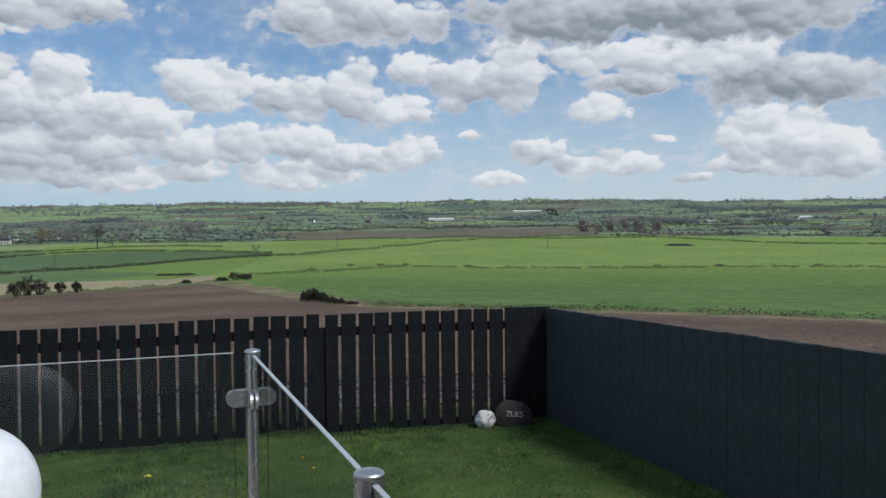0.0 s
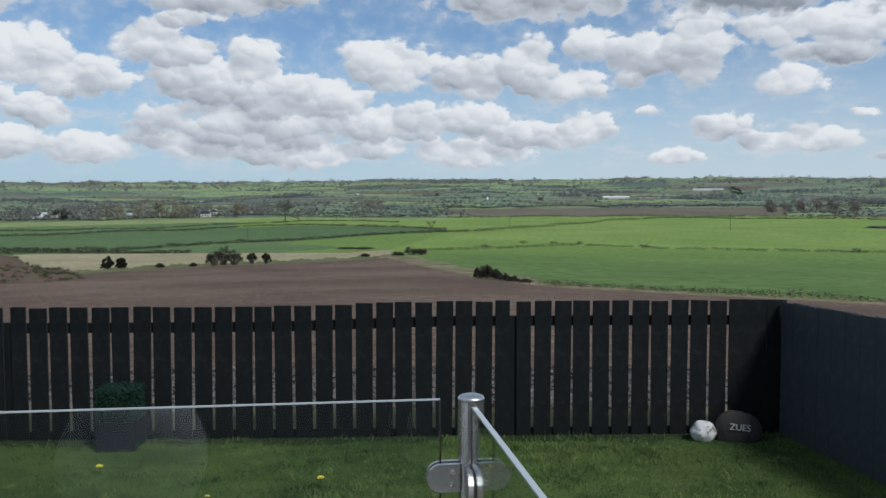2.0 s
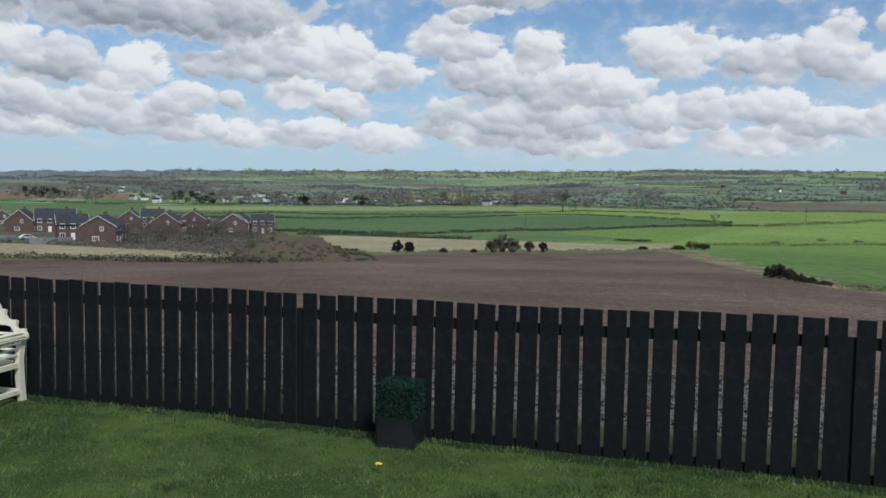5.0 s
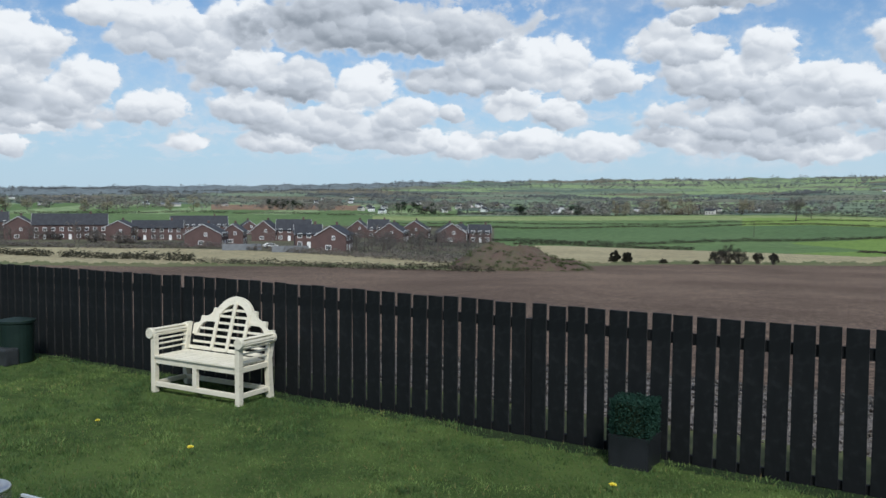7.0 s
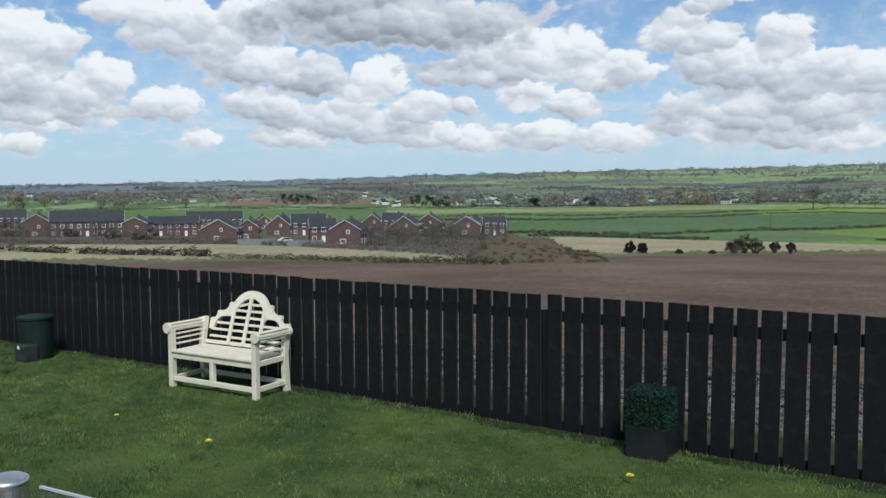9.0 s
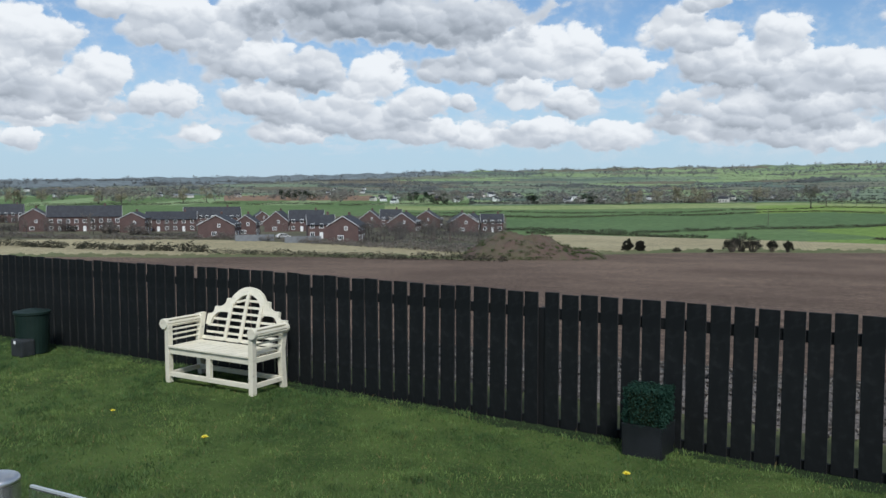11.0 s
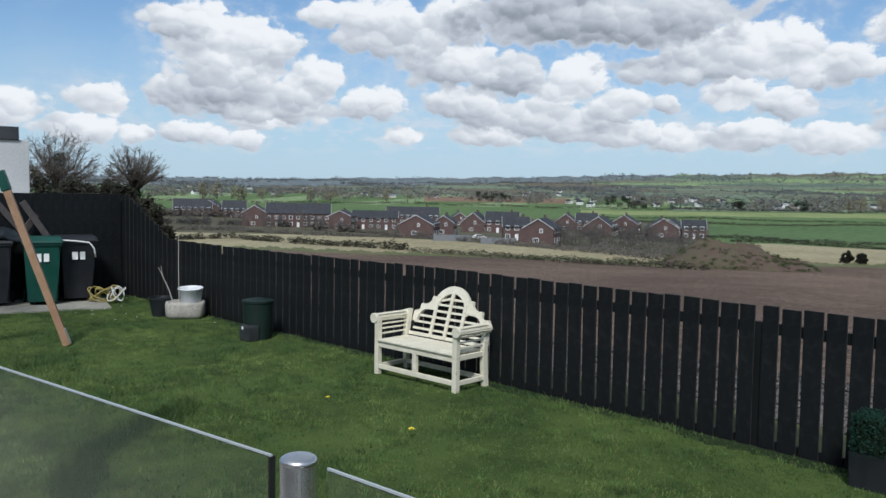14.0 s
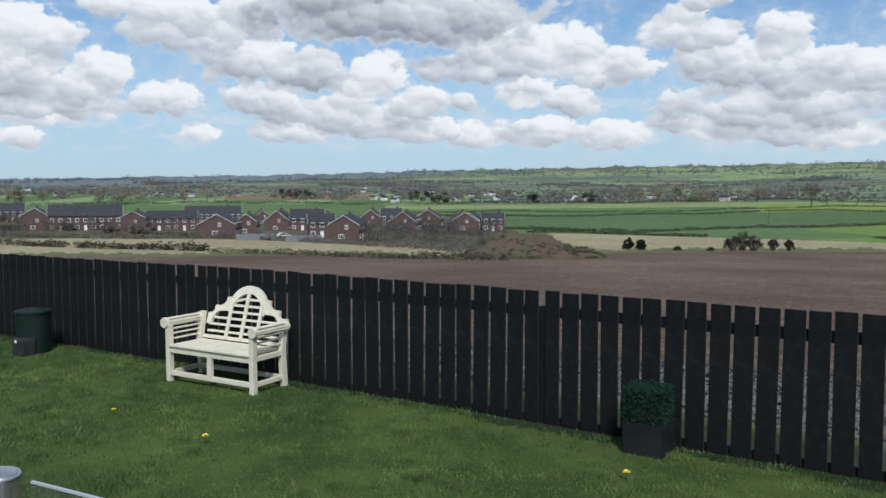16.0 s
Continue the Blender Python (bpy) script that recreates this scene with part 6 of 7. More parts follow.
def dome_tree(p, height, wide, deep, label, seed):
    """A bare tree with a domed crown of fine twigs: limbs fan out from the fork to the crown's skin."""
    r, g = random.Random(seed), np.random.default_rng(seed)
    root = thing("bare_tree", pose(p.x, p.y, p.z), label, "tree", "trees")
    bm = bmesh.new()
    fork = Vector((0, 0, height - deep * 0.86))
    tube(bm, [(0, 0, -0.3), (0.1, 0.05, fork.z * 0.5), fork], 0.34, 8, 0.7)
    starts, ways = [], []
    for k in range(46):
        q = k * 2.39996 + r.uniform(-0.3, 0.3)
        rise = 1 - 1.35 * (k + 0.5) / 46
        out = math.sqrt(max(0.0, 1 - rise * rise)) * r.uniform(0.75, 1.05)
        end = Vector((out * math.cos(q) * wide / 2, out * math.sin(q) * wide / 2, height - deep * 0.5 + rise * deep * 0.5 * r.uniform(0.85, 1.05)))
        bend = Vector((end.x * 0.6 + r.gauss(0, 0.2), end.y * 0.6 + r.gauss(0, 0.2), fork.z + (end.z - fork.z) * 0.45 + r.gauss(0, 0.15)))
        near = fork + Vector((0, 0, r.uniform(-0.2, 0.22) * deep))
        tube(bm, [near, bend, end], r.uniform(0.045, 0.10), 5, 0.2)
        for m in range(22):
            f = r.uniform(0.35, 1.0)
            a = near.lerp(bend, f * 2) if f < 0.5 else bend.lerp(end, f * 2 - 1)
            way = ((end - near).normalized() + Vector((r.gauss(0, 0.7), r.gauss(0, 0.7), r.gauss(0.1, 0.5)))).normalized()
            tip = a + way * wide * r.uniform(0.05, 0.13)
            tube(bm, [a, tip], 0.012, 3, 0.4)
            for f2 in (0.4, 0.7, 1.0):
                starts.append(a.lerp(tip, f2)[:])
                ways.append(way[:])
    part("trunk", bm, M["bark"], root)
    each = 5
    s0 = np.repeat(np.array(starts), each, 0)
    d = np.repeat(np.array(ways), each, 0) + g.normal(0, 0.7, s0.shape)
    d /= np.linalg.norm(d, axis=1)[:, None]
    side = np.cross(d, g.normal(size=d.shape))
    side /= np.linalg.norm(side, axis=1)[:, None]
    tips = s0 + d * wide * 0.07 * g.uniform(0.5, 1.2, (len(s0), 1))
    vv = np.stack([s0 - side * 0.0075, s0 + side * 0.0075, tips], 1).reshape(-1, 3)
    part("crown", cloud_mesh("crown", [vv], [np.arange(len(vv)).reshape(-1, 3)], M["bare_twigs"]), None, root)
    verts, tris = [], []
    for k in range(26):
        z = height * 0.35 + (height * 0.50) * k / 26
        leaf_cloud(verts, tris, (0.35 * math.sin(k * 1.1), 0.35 * math.cos(k * 1.3), z), ((0.85 - 0.4 * k / 26) * wide / 7,) * 2 + (0.6,), 160, 0.12, g, 0.4)
    part("ivy", cloud_mesh("ivy", verts, tris, M["conifer"]), None, root, "dark ivy on the trunk")


q, h_ = rooted(80.8, 84, 3.15)
dome_tree(q, h_, 7.2, 5.6, "bare spreading tree with an ivy-clad trunk behind the fence", 3)
q, h_ = rooted(76.2, 86, 2.4)
dome_tree(q, h_, 5.6, 4.2, "bare domed tree with ivy on its trunk behind the fence", 8)
for k, (b_, r_) in enumerate(((82.6, 62), (80.0, 60), (78.4, 62), (77.4, 64), (76.1, 66))):
    q, h_ = rooted(b_, r_, (0.45, 0.3, 0.2, 0.15, -0.5)[k])
    bush("field_bush", q, 2.6, h_ * 1.15, M["hedge"], "dark overgrown bush behind the fence", 90 + k, 14000, 0.24)
bare_tree("bare_tree", far_place(7.7, -2.0), 6.5, "small bare field tree by a hedge", 12, 4)
round_tree("bare_tree", far_place(17.8, -1.2), 17.0, 13.0, M["village_wood"], "tall bare tree standing over a hedge", 14, count=1500, leaf=0.04)
round_tree("bare_tree", far_place(16.9, -1.1), 9.0, 11.0, M["dark_twigs"], "round bare tree beside the tall one", 15, count=900, trunk=0.05)
for k, (b_, d_, h_) in enumerate(((16.0, -1.1, 8), (15.2, -1.05, 7), (14.3, -1.0, 8), (13.2, -1.0, 7), (12.3, -0.95, 8), (11.4, -0.95, 6))):
    round_tree("field_tree", far_place(b_, d_), h_, h_ * 1.2, M["hedge"], "dense dark tree among farm buildings", 20 + k, count=420)
for k, (b_, d_, h_) in enumerate(((52.9, -0.75, 11), (52.3, -0.75, 12), (51.6, -0.75, 11), (51.0, -0.75, 12), (44.0, -0.95, 12), (43.3, -0.95, 11), (42.6, -0.95, 12), (41.9, -0.95, 11), (35.8, -1.02, 11), (35.5, -1.02, 9), (32.0, -1.0, 10), (31.6, -1.0, 11), (-12.6, 0.75, 16), (-13.0, 0.7, 14))):
    round_tree("evergreen_tree", far_place(b_, d_), h_, h_ * 0.9, M["conifer"], "dense dark evergreen tree near the village", 130 + k, count=700, trunk=-0.08, leaf=0.06)
g = np.random.default_rng(5)
for k in range(26):
    b_ = g.uniform(20.5, 30.5) if k < 16 else g.uniform(58, 72)
    round_tree("budding_tree", far_place(b_, g.uniform(-0.98, -0.84)), g.uniform(12, 18), g.uniform(7, 11), M["willow"], "tall tree in pale yellow-brown spring bud", 160 + k, count=800, leaf=0.045, trunk=0.02)
for k in range(16):
    round_tree("field_tree", far_place(g.uniform(-20, -14.2), g.uniform(-0.55, -0.2)), g.uniform(9, 15), g.uniform(9, 13), M["bare_twigs"], "bare brown tree in a dark wood", 190 + k, count=800, leaf=0.05, trunk=0.0)


# ---------------------------------------------------------------- brick houses
def window_part(parent, w, h, m, bars=1):
    win = thing("window", m)
    win.parent = parent
    bm = bmesh.new()
    t = 0.14
    box(bm, -w / 2, w / 2, -0.05, 0.03, 0, t)
    box(bm, -w / 2, w / 2, -0.05, 0.03, h - t, h)
    box(bm, -w / 2, -w / 2 + t, -0.05, 0.03, t, h - t)
    box(bm, w / 2 - t, w / 2, -0.05, 0.03, t, h - t)
    for k in range(bars):
        x = -w / 2 + w * (k + 1) / (bars + 1)
        box(bm, x - 0.035, x + 0.035, -0.045, 0.03, t, h - t)
    part("window_frame", bm, M["white_paint"], win)
    part("pane", boxed(-w / 2 + t, w / 2 - t, -0.02, 0.0, t, h - t), M["dark_glass"], win)


def brick_house(p, turn, length, depth, eaves=5.0, rise=2.7, label="red-brick house with a slate roof and white bargeboards", windows=3, gable_window=True, wall=None):
    """The ridge runs along local x; the gable at -x and the front at -y."""
    root = thing("brick_house", pose(p.x, p.y, p.z - 0.3, 0, 0, turn), label, "house", "brick houses")
    L, D = length / 2, depth / 2
    ridge = eaves + rise
    bm = bmesh.new()
    prof = [(-D, 0), (D, 0), (D, eaves), (0, ridge), (-D, eaves)]
    extruded(prof, length, bm, pose(0, 0, 0, 0, 0, 90))
    part("wall", bm, wall or M["brick"], root)
    slope = math.atan2(rise, D)
    run = math.hypot(rise, D) + 0.35
    for sy in (-1, 1):
        bm = boxed(-L - 0.25, L + 0.25, -run, 0.02, 0.03, 0.14)
        part("roof", bm, M["slate"], root, m=Matrix.Translation((0, 0, ridge)) @ (pose(0, 0, 0, 0, 0, 0 if sy < 0 else 180)) @ pose(0, 0, 0, math.degrees(slope), 0, 0))
        for sx in (-1, 1):
            bm = boxed(-0.04, 0.04, -run, 0.0, -0.10, 0.10)
            part("bargeboard", bm, M["verge_paint"], root, m=Matrix.Translation((sx * (L + 0.29), 0, ridge)) @ pose(0, 0, 0, 0, 0, 0 if sy < 0 else 180) @ pose(0, 0, 0, math.degrees(slope), 0, 0))
    part("chimney", boxed(-0.35, 0.35, -0.3, 0.3, ridge - 0.5, ridge + 0.9, bevel=0.03), wall or M["brick"], root, m=pose(L * 0.55, 0, 0))
    n = max(1, windows)
    for k in range(n):
        x = -L + length * (k + 0.5) / n
        for z in (0.9, 3.3):
            if z < 1 and k % 3 == 1:
                part("door", boxed(-0.5, 0.5, -0.05, 0.05, 0.0, 2.1, bevel=0.01), M["white_paint"], root, m=pose(x, -D - 0.01, 0.1))
            else:
                window_part(root, 1.3, 1.35, pose(x, -D - 0.005, z), 1)
    if gable_window:
        window_part(root, 0.9, 1.1, pose(-L - 0.005, -0.8, 3.4, 0, 0, -90), 1)
        window_part(root, 1.6, 1.2, pose(-L - 0.005, 0.6, 0.9, 0, 0, -90), 2)
    return root


# kind (a gable or a long side towards the garden), bearing, width, then foot, eaves and ridge as angles from the eye
ESTATE_FRONT = (
    ("g", 68.38, 1.46, -2.43, -1.45, -0.95),
    ("t", 65.53, 4.24, -2.50, -1.51, -0.84),
    ("g", 62.52, 1.41, -2.64, -1.64, -1.26),
    ("t", 60.27, 3.09, -2.59, -1.73, -1.26),
    ("t", 57.66, 3.55, -2.26, -1.72, -1.06),
    ("g", 57.19, 2.17, -3.15, -2.23, -1.59),
    ("g", 55.38, 1.24, -3.05, -2.10, -1.61),
    ("g", 54.45, 0.77, -2.32, -1.63, -1.33),
    ("g", 53.25, 1.45, -2.83, -2.04, -1.39),
    ("t", 51.40, 2.26, -2.86, -2.06, -1.37),
    ("t", 50.47, 1.78, -3.41, -2.37, -1.74),
)
ESTATE_BACK = (
    ("g", 48.64, 1.90, -3.64, -2.44, -1.80),
    ("g", 46.93, 1.30, -2.61, -2.01, -1.45),
    ("t", 45.58, 1.41, -2.63, -2.07, -1.42),
    ("g", 44.62, 1.72, -2.94, -2.44, -1.79),
    ("g", 43.00, 1.71, -2.65, -2.05, -1.44),
    ("g", 40.58, 1.79, -3.00, -2.41, -1.77),
    ("g", 39.94, 0.90, -2.81, -2.01, -1.66),
    ("t", 38.55, 1.49, -3.01, -2.52, -1.98),
    ("t", 72.49, 2.40, -1.80, -1.26, -0.60),
    ("g", 71.29, 1.12, -1.80, -1.12, -0.73),
    ("t", 69.79, 1.52, -1.89, -1.31, -0.72),
)
for k, (kind, b_, wide, foot, eaves, ridge) in enumerate(ESTATE_FRONT + ESTATE_BACK):
    sag = -0.011 * max(0.0, b_ - 49)
    foot, eaves, ridge = foot + sag, eaves + sag, ridge + sag
    q = far_place(b_, foot)
    r_ = (q - EYE).length
    across = r_ * radians(wide) * (1.12 if kind == "g" else 1.02)
    up = min(7.0, max(3.9, r_ * (math.tan(radians(eaves)) - math.tan(radians(foot)))))
    rise = min(4.6, max(1.9, r_ * (math.tan(radians(ridge)) - math.tan(radians(eaves)))))
    if kind == "g":
        brick_house(q, b_ + 90 - (8, -6, 14)[k % 3], 9.0, across, up, rise, windows=3)
    else:
        brick_house(q, b_ + (4, -3)[k % 2], across, 7.6, up, rise, windows=max(3, int(across / 2.6)), gable_window=False)

for k, (b_, d_) in enumerate(((70.5, -3.1), (68.9, -3.3), (65.3, -3.2), (62.2, -3.1), (61.6, -3.2), (58.6, -3.3), (56.3, -3.5), (46.3, -3.6), (45.2, -3.7), (43.9, -3.75), (42.6, -3.8), (41.8, -3.6), (39.6, -3.6), (38.9, -3.4), (71.8, -2.6), (73.6, -2.4), (67.4, -3.3))):
    bare_tree("bare_tree", far_place(b_, d_ + 0.3), 4.0 + 1.6 * (k % 3), "bare brown garden tree before the brick houses", 300 + k, 3, 0, group="estate trees")
g = np.random.default_rng(77)
for k in range(120):
    b_ = g.uniform(38, 76) if k < 60 else g.choice((g.uniform(37.8, 46.5), g.uniform(62, 64), g.uniform(66, 76), g.uniform(56, 62)))
    foot = float(np.interp(b_, (38, 47, 57, 70, 76), (-3.6, -3.55, -3.05, -2.6, -2.2))) + (g.uniform(-0.1, 0.9) if k < 60 else g.uniform(-0.12, 0.15))
    round_tree("garden_tree", far_place(b_, foot), g.uniform(2.5, 6.5) if k < 60 else g.uniform(1.6, 4.2), g.uniform(3.0, 5.5), (M["bare_twigs"], M["dark_twigs"], M["bare_twigs"], M["hedge"])[k % 4], "brown leafless garden tree among the brick houses", 400 + k, group="estate trees", count=300, trunk=0.1)
g = np.random.default_rng(91)
for k in range(54):
    b_ = g.uniform(37.9, 49.5) if k < 30 else g.uniform(55.5, 76)
    foot = float(np.interp(b_, (38, 47, 57, 70, 76), (-3.75, -3.7, -3.2, -2.8, -2.4))) + g.uniform(-0.1, 0.25)
    round_tree("garden_tree", far_place(b_, foot), g.uniform(3.6, 6.8), g.uniform(3.0, 5.0), M["grey_twigs"], "grey leafless garden tree before the brick houses", 560 + k, group="estate trees", count=420, trunk=0.15)
hedge("garden_hedge", along(((84, -3.1), (70, -3.3), (64, -3.5), (57, -3.65), (47, -4.2), (38, -4.75)), 84, 38, 1.2), 1.9, M["bare_twigs"], "straggling brown hedge before the brick houses", 21, 0.25)
for k, (b0, b1, up, h_) in enumerate(((47.2, 37.6, 0.35, 1.5), (46.5, 37.4, 0.75, 1.7), (45.5, 38.5, 1.15, 1.9), (64.5, 61.5, 0.35, 4.2), (76, 66, 0.45, 3.0), (77, 69.5, 0.9, 4.4), (61.5, 56.5, 0.3, 1.6))):
    hedge("scrub", along(((84, -3.1 + up), (70, -3.3 + up), (64, -3.5 + up), (57, -3.65 + up), (47, -4.2 + up), (38, -4.75 + up)), b0, b1, 1.6), h_, M["bare_twigs"] if k % 2 else M["dark_twigs"], "leafless brown scrub before the brick houses", 80 + k, 0.3, 90, 1.4, "scrub")


def car(p, turn, label):
    root = thing("parked_car", pose(p.x, p.y, p.z, 0, 0, turn), label, "car")
    side = [(-2.0, 0.35), (2.05, 0.35), (2.1, 0.7), (1.3, 0.85), (0.75, 1.35), (-0.9, 1.42), (-1.7, 0.95), (-2.1, 0.85)]
    bm = extruded(side, 1.7)
    bmesh.ops.bevel(bm, geom=bm.edges[:], offset=0.06, segments=2, affect="EDGES")
    part("body", bm, M["white_paint"], root)
    part("windows", extruded([(-1.45, 0.95), (1.1, 0.9), (0.66, 1.3), (-0.85, 1.36)], 1.73), M["dark_glass"], root)
    for x in (-1.3, 1.3):
        for y in (-0.8, 0.8):
            part("wheel", lathe([(0, -0.1), (0.31, -0.1), (0.33, 0), (0.31, 0.1), (0, 0.1)], 20), M["rubber"], root, m=pose(x, y, 0.33, 90, 0, 0))


car(far_place(53.0, -3.45), 53 + 20, "white parked car in front of the brick houses")


def yard_fence(b0, b1, dip, label):
    a, c = far_place(b0, dip), far_place(b1, dip)
    way = c - a
    root = thing("yard_fence", pose(a.x, a.y, min(a.z, c.z), 0, 0, math.degrees(math.atan2(way.y, way.x))), label, "fence")
    n = max(3, int(way.length / 1.8))
    for k in range(n):
        part("fence_panel", boxed(0.04, way.length / n - 0.04, -0.03, 0.03, -0.4, 1.7), M["grey_board"], root, m=pose(k * way.length / n, 0, 0))
        part("post", boxed(-0.05, 0.05, -0.06, 0.06, -0.4, 1.8), M["grey_board"], root, m=pose(k * way.length / n, 0, 0))


yard_fence(52.9, 50.4, -3.75, "long grey board fence before the brick houses")
yard_fence(56.2, 53.6, -3.6, "low grey board fence before the brick houses")


def soil_mound():
    c = far_place(35.7, -4.95)
    turn = 36.0
    r = 11.0
    bm = bmesh.new()
    n_r, n_q = 26, 72
    rings = []
    for i in range(n_r + 1):
        f = i / n_r
        ring = []
        for j in range(n_q):
            q = 2 * math.pi * j / n_q
            x, y = f * r * 1.15 * math.cos(q), f * 10 * math.sin(q)
            shape = max(0.0, 1 - f ** 2.6) * (1 + 0.25 * math.cos(q - 2.8))
            v = Vector((x, y, 0))
            h = 3.5 * shape * (1 + 0.35 * noise.noise(v * 0.25)) + 0.6 * noise.noise(v * 0.6) + 0.45 * noise.noise(v * 1.7) * min(1, 2 * (1 - f)) - 0.6 * f
            ring.append(bm.verts.new((x, y, h)))
        rings.append(ring)
    for a, d in zip(rings, rings[1:]):
        for j in range(n_q):
            bm.faces.new((a[j], d[j], d[(j + 1) % n_q], a[(j + 1) % n_q]))
    bmesh.ops.remove_doubles(bm, verts=rings[0], dist=0.01)
    far = (c - EYE).normalized() * 9
    g = np.random.default_rng(64)
    verts, tris = [], []
    for ring in rings[9:]:
        for v in ring:
            if g.random() < (0.30 if v.co.x > 0 else 0.14) * (1.5 - v.co.z / 4):
                leaf_cloud(verts, tris, (v.co.x, v.co.y, v.co.z + 0.12), (0.55, 0.55, 0.22), 34, 0.13, g, 0.1)
    mound = solo("soil_mound", bm, M["mound"], "heap of brown soil overgrown with weeds at its foot", "soil mound", smooth=True, m=pose(c.x + far.x, c.y + far.y, land(c.x + far.x, c.y + far.y) - 0.3, 0, 0, turn))
    part("weed_cover", cloud_mesh("weed_cover", verts, tris, M["weed"]), None, mound, "green weeds growing over the soil")


soil_mound()
hedge("weeds", along(((41.5, -4.9), (36, -5.1), (30.5, -4.85)), 41, 30.8, 0.7), 0.9, M["weed"], "green weeds round the foot of the soil mound", 61, 0.3, 44, 0.9, "")
hedge("weeds", [p + Vector((0, 0, 0.5)) for p in along(((41.5, -4.6), (36, -4.75), (30.5, -4.65)), 40, 31.5, 0.9)], 0.8, M["weed"], "green weeds on the lower slope of the soil mound", 62, 0.7, 40, 0.8, "")
p = far_place(-21.3, -1.42)
solo("rubble_heap", lump(3.2, (2.6, 1.0, 0.42), 5.0, 0.35), M["dark_stone"], "low heap of dark rubble lying in the green field", "rubble", m=pose(p.x, p.y, p.z, 0, 0, -21))


def pole(p, h):
    root = thing("utility_pole", pose(p.x, p.y, p.z), "slender wooden utility pole standing in the green field", "pole", "utility poles")
    part("shaft", lathe([(0, -0.3), (0.15, -0.3), (0.10, h), (0, h)], 10), M["bark"], root)
    part("crossarm", boxed(-0.7, 0.7, -0.05, 0.05, h - 0.5, h - 0.38), M["bark"], root)


pole(far_place(-12.48, -1.62), 8.5)
pole(far_place(2.2, -1.55), 8.0)
pole(far_place(20.3, -2.2), 7.5)


def shed(p, turn, length, depth, height, roof, label):
    root = thing("farm_shed", pose(p.x, p.y, p.z - 1.0, 0, 0, turn), label, "shed", "farm sheds")
    part("wall", extruded([(-depth / 2, 0), (depth / 2, 0), (depth / 2, height), (0, height + depth * 0.14), (-depth / 2, height)], length, None, pose(0, 0, 0, 0, 0, 90)), M["render_wall"], root)
    for sy in (0, 180):
        part("roof", boxed(-length / 2 - 0.4, length / 2 + 0.4, -depth * 0.54, 0.05, 0.05, 0.3), roof, root, m=Matrix.Translation((0, 0, height + depth * 0.14)) @ pose(0, 0, 0, 0, 0, sy) @ pose(0, 0, 0, math.degrees(math.atan(0.28)), 0, 0))


for b_, d_, wide, mat in ((-5.0, 0.42, 42, "white_paint"), (-11.0, 0.98, 70, "white_paint"), (-22.8, 1.55, 24, "white_paint"), (-8.2, 0.55, 30, "grey_board"), (-7.0, 0.5, 24, "brick"), (-17.0, 0.3, 26, "grey_board"), (-23.2, 0.15, 14, "white_paint"), (-29.0, 0.3, 16, "white_paint"), (-14.5, 1.0, 18, "grey_board"), (59.5, -0.5, 24, "grey_board")):
    q = far_place(b_, d_)
    shed(q, b_ + 4, wide, 12, 3.4, M[mat], "long low farm shed with a pale roof among fields")

# the village and scattered cottages
g = np.random.default_rng(23)
cottage_at = [(g.uniform(19.5, 47), g.uniform(-0.95, -0.35)) for k in range(44)] + [(g.uniform(-30, 15), g.uniform(0.15, 1.3)) for k in range(16)] + [(g.uniform(47, 76), g.uniform(-0.6, -0.05)) for k in range(18)]


def cottage(wall, roof, label):
    root = thing("cottage", None, label, "house", "village cottages")
    part("wall", extruded([(-3.6, -1), (3.6, -1), (3.6, 4.2), (0, 7.0), (-3.6, 4.2)], 11, None, pose(0, 0, 0, 0, 0, 90)), wall, root)
    for sy in (0, 180):
        part("roof", boxed(-5.8, 5.8, -4.9, 0.05, 0.05, 0.25), roof, root, m=Matrix.Translation((0, 0, 7.0)) @ pose(0, 0, 0, 0, 0, sy) @ pose(0, 0, 0, 37.9, 0, 0))
    part("chimney", boxed(3.6, 4.4, -0.4, 0.4, 6.0, 8.2), wall, root)
    for x in (-3.2, 0, 3.2):
        part("window", boxed(x - 0.6, x + 0.6, -3.68, -3.58, 1.2, 2.6), M["dark_glass"], root)
    return root


kinds = (cottage(M["white_paint"], M["slate"], "white-walled village cottage with a slate roof"), cottage(M["render_wall"], M["slate"], "pale rendered village house with a slate roof"), cottage(M["brick"], M["slate"], "brick village house with a slate roof"))
for k, (b_, d_) in enumerate(cottage_at):
    q = far_place(b_, d_)
    m = pose(q.x, q.y, q.z, 0, 0, b_ + float(g.uniform(-50, 50))) @ Matrix.Diagonal((0.8, 0.8, 0.8, 1))
    if k < 3:
        kinds[k].matrix_basis = m
    else:
        copy_thing(kinds[(0, 1, 0, 2, 1)[k % 5]], m)


def white_house():
    p = at_range(87.75, 33)
    root = thing("white_house", pose(p.x, p.y, p.z, 0, 0, 87.55 - 4), "white rendered house wall beyond the high fence", "house")
    part("wall", boxed(-3.0, 3.05, 0, 8, 0, 3.75 - p.z, bevel=0.03), M["pale_render"], root)
    part("parapet", boxed(-3.1, 2.74, -0.1, 8.1, 3.75 - p.z, 4.2 - p.z, bevel=0.02), M["slate"], root, "dark roof edge")


white_house()


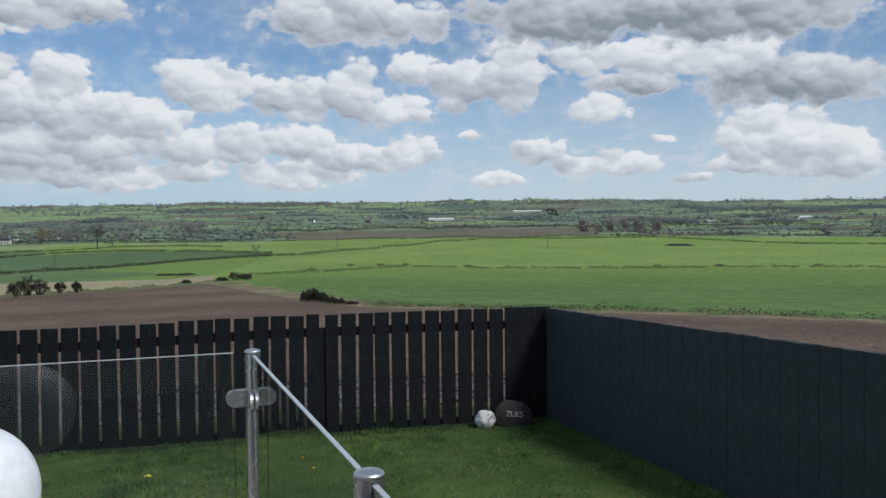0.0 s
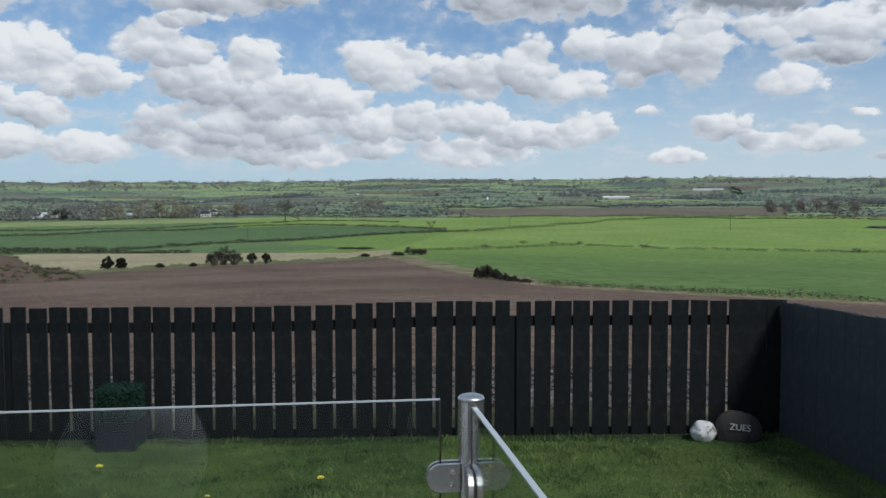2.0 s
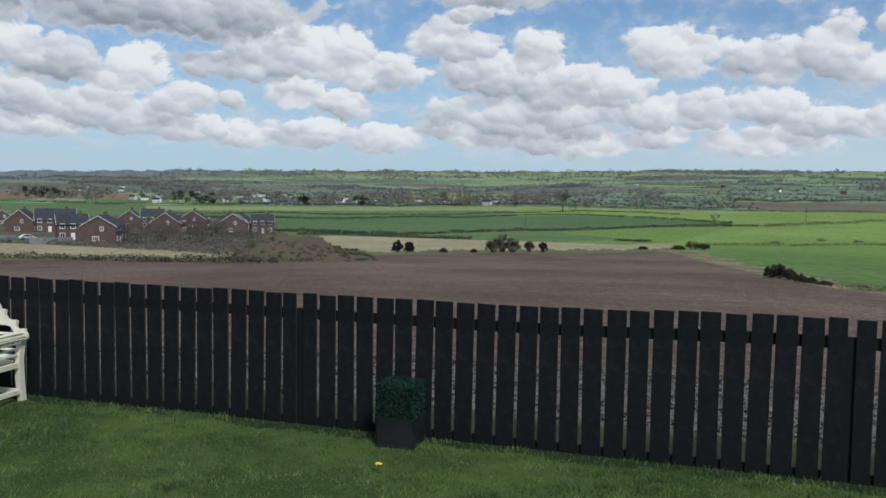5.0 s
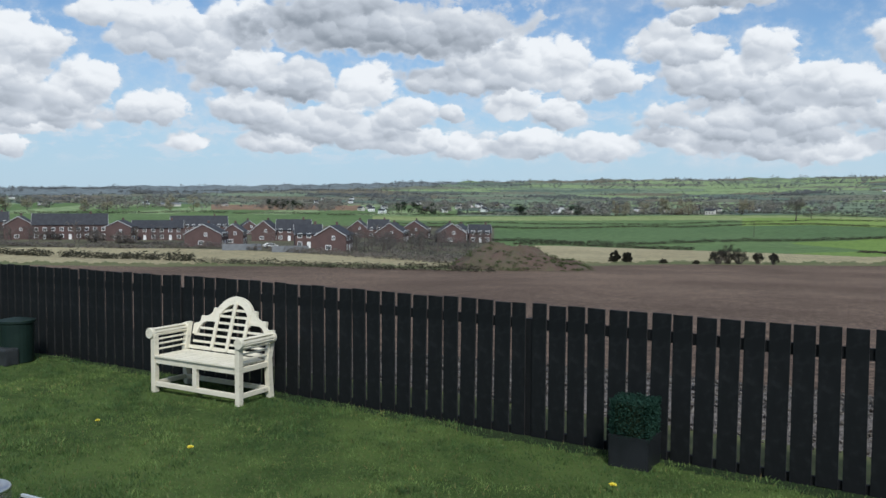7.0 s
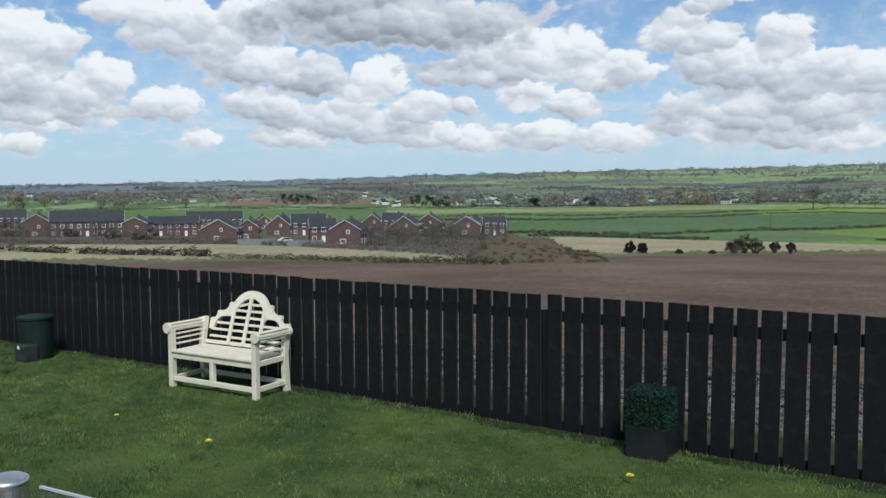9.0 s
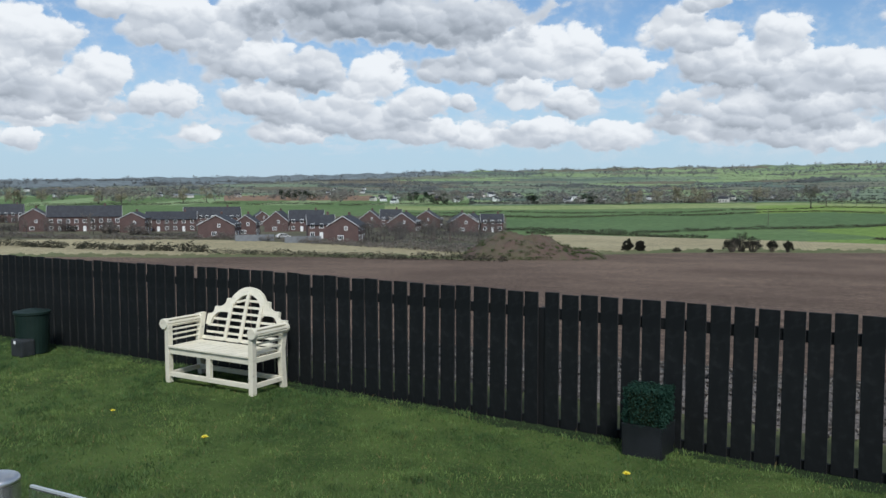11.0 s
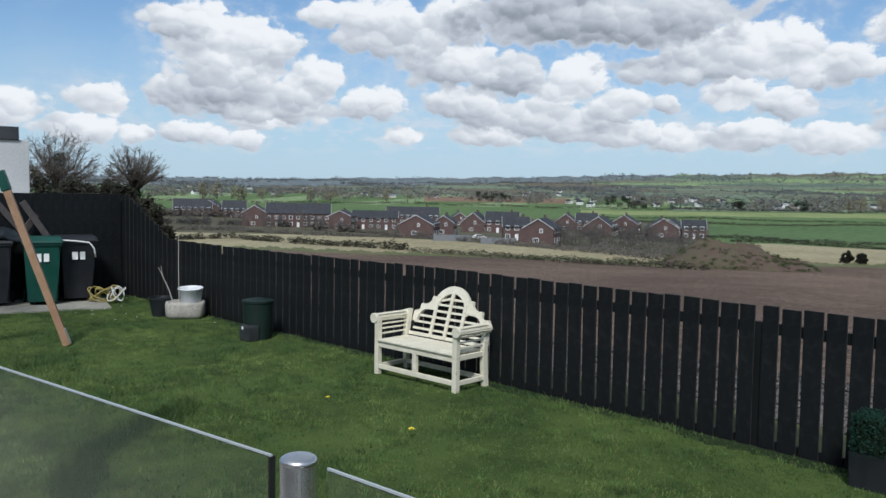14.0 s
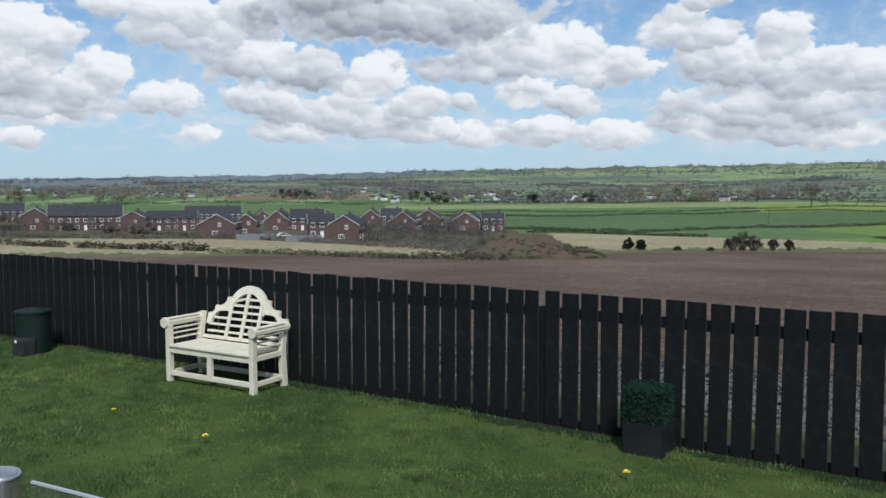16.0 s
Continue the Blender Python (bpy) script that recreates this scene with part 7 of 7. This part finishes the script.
def distant_growth():
    """Hedges between the small far fields, and trees scattered in and along them."""
    r = np.random.default_rng(31)
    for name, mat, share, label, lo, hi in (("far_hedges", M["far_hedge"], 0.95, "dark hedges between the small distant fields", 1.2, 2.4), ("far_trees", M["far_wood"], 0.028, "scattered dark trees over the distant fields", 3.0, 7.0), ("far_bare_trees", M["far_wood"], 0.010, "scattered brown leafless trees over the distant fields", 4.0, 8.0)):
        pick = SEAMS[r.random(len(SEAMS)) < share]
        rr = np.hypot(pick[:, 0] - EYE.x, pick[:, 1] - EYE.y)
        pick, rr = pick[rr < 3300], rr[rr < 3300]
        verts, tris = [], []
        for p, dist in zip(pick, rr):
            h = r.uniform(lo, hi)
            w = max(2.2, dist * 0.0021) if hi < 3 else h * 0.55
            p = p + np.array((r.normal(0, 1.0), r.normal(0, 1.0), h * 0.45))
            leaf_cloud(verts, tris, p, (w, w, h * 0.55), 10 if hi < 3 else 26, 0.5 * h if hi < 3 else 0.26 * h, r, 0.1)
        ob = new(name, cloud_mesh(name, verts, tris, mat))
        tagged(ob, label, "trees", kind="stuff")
    # woods on the skyline and in bands across the slopes, and the bare trees about the village
    groves = [(r.uniform(-42, 96), r.uniform(1150, 2500), r.uniform(0.5, 1.9)) for k in range(95)]
    woods, belt = ([], []), ([], [])
    for k in range(13900):
        if k < 4800:
            b_, rr, h, into = r.uniform(-42, 96), r.uniform(2550, 3050), r.uniform(4, 11), woods
            if math.sin(b_ * 0.9) + math.sin(b_ * 2.3 + 1) + 0.6 * math.sin(b_ * 6.1) < r.uniform(-2.2, 0.9) or b_ > 46 and r.random() < 0.75:
                continue
        elif k < 11500:
            b0, r0, w0 = groves[k % len(groves)]
            b_, rr, h, into = b0 + r.normal(0, w0), r0 * (1 + r.normal(0, 0.012)), r.uniform(4, 9), woods
        else:
            b_, rr, h, into = r.uniform(11, 82), r.uniform(820, 1300), r.uniform(4.5, 10), belt
            if math.sin(b_ * 1.7) + math.sin(b_ * 0.6 + 2) + 0.8 * math.sin(b_ * 5.3 + rr * 0.02) < r.uniform(-0.9, 1.3):
                continue
        p = np.array(at_range(b_, rr)) + np.array((0, 0, h * 0.4))
        leaf_cloud(into[0], into[1], p, (h * 0.6, h * 0.6, h * 0.5), 30, 0.2 * h, r, 0.1)
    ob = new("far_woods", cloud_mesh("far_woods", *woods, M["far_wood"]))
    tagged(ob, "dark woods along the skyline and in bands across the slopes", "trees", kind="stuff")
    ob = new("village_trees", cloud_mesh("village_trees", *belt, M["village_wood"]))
    tagged(ob, "brown leafless trees standing thick about the village", "trees", kind="stuff")


distant_growth()
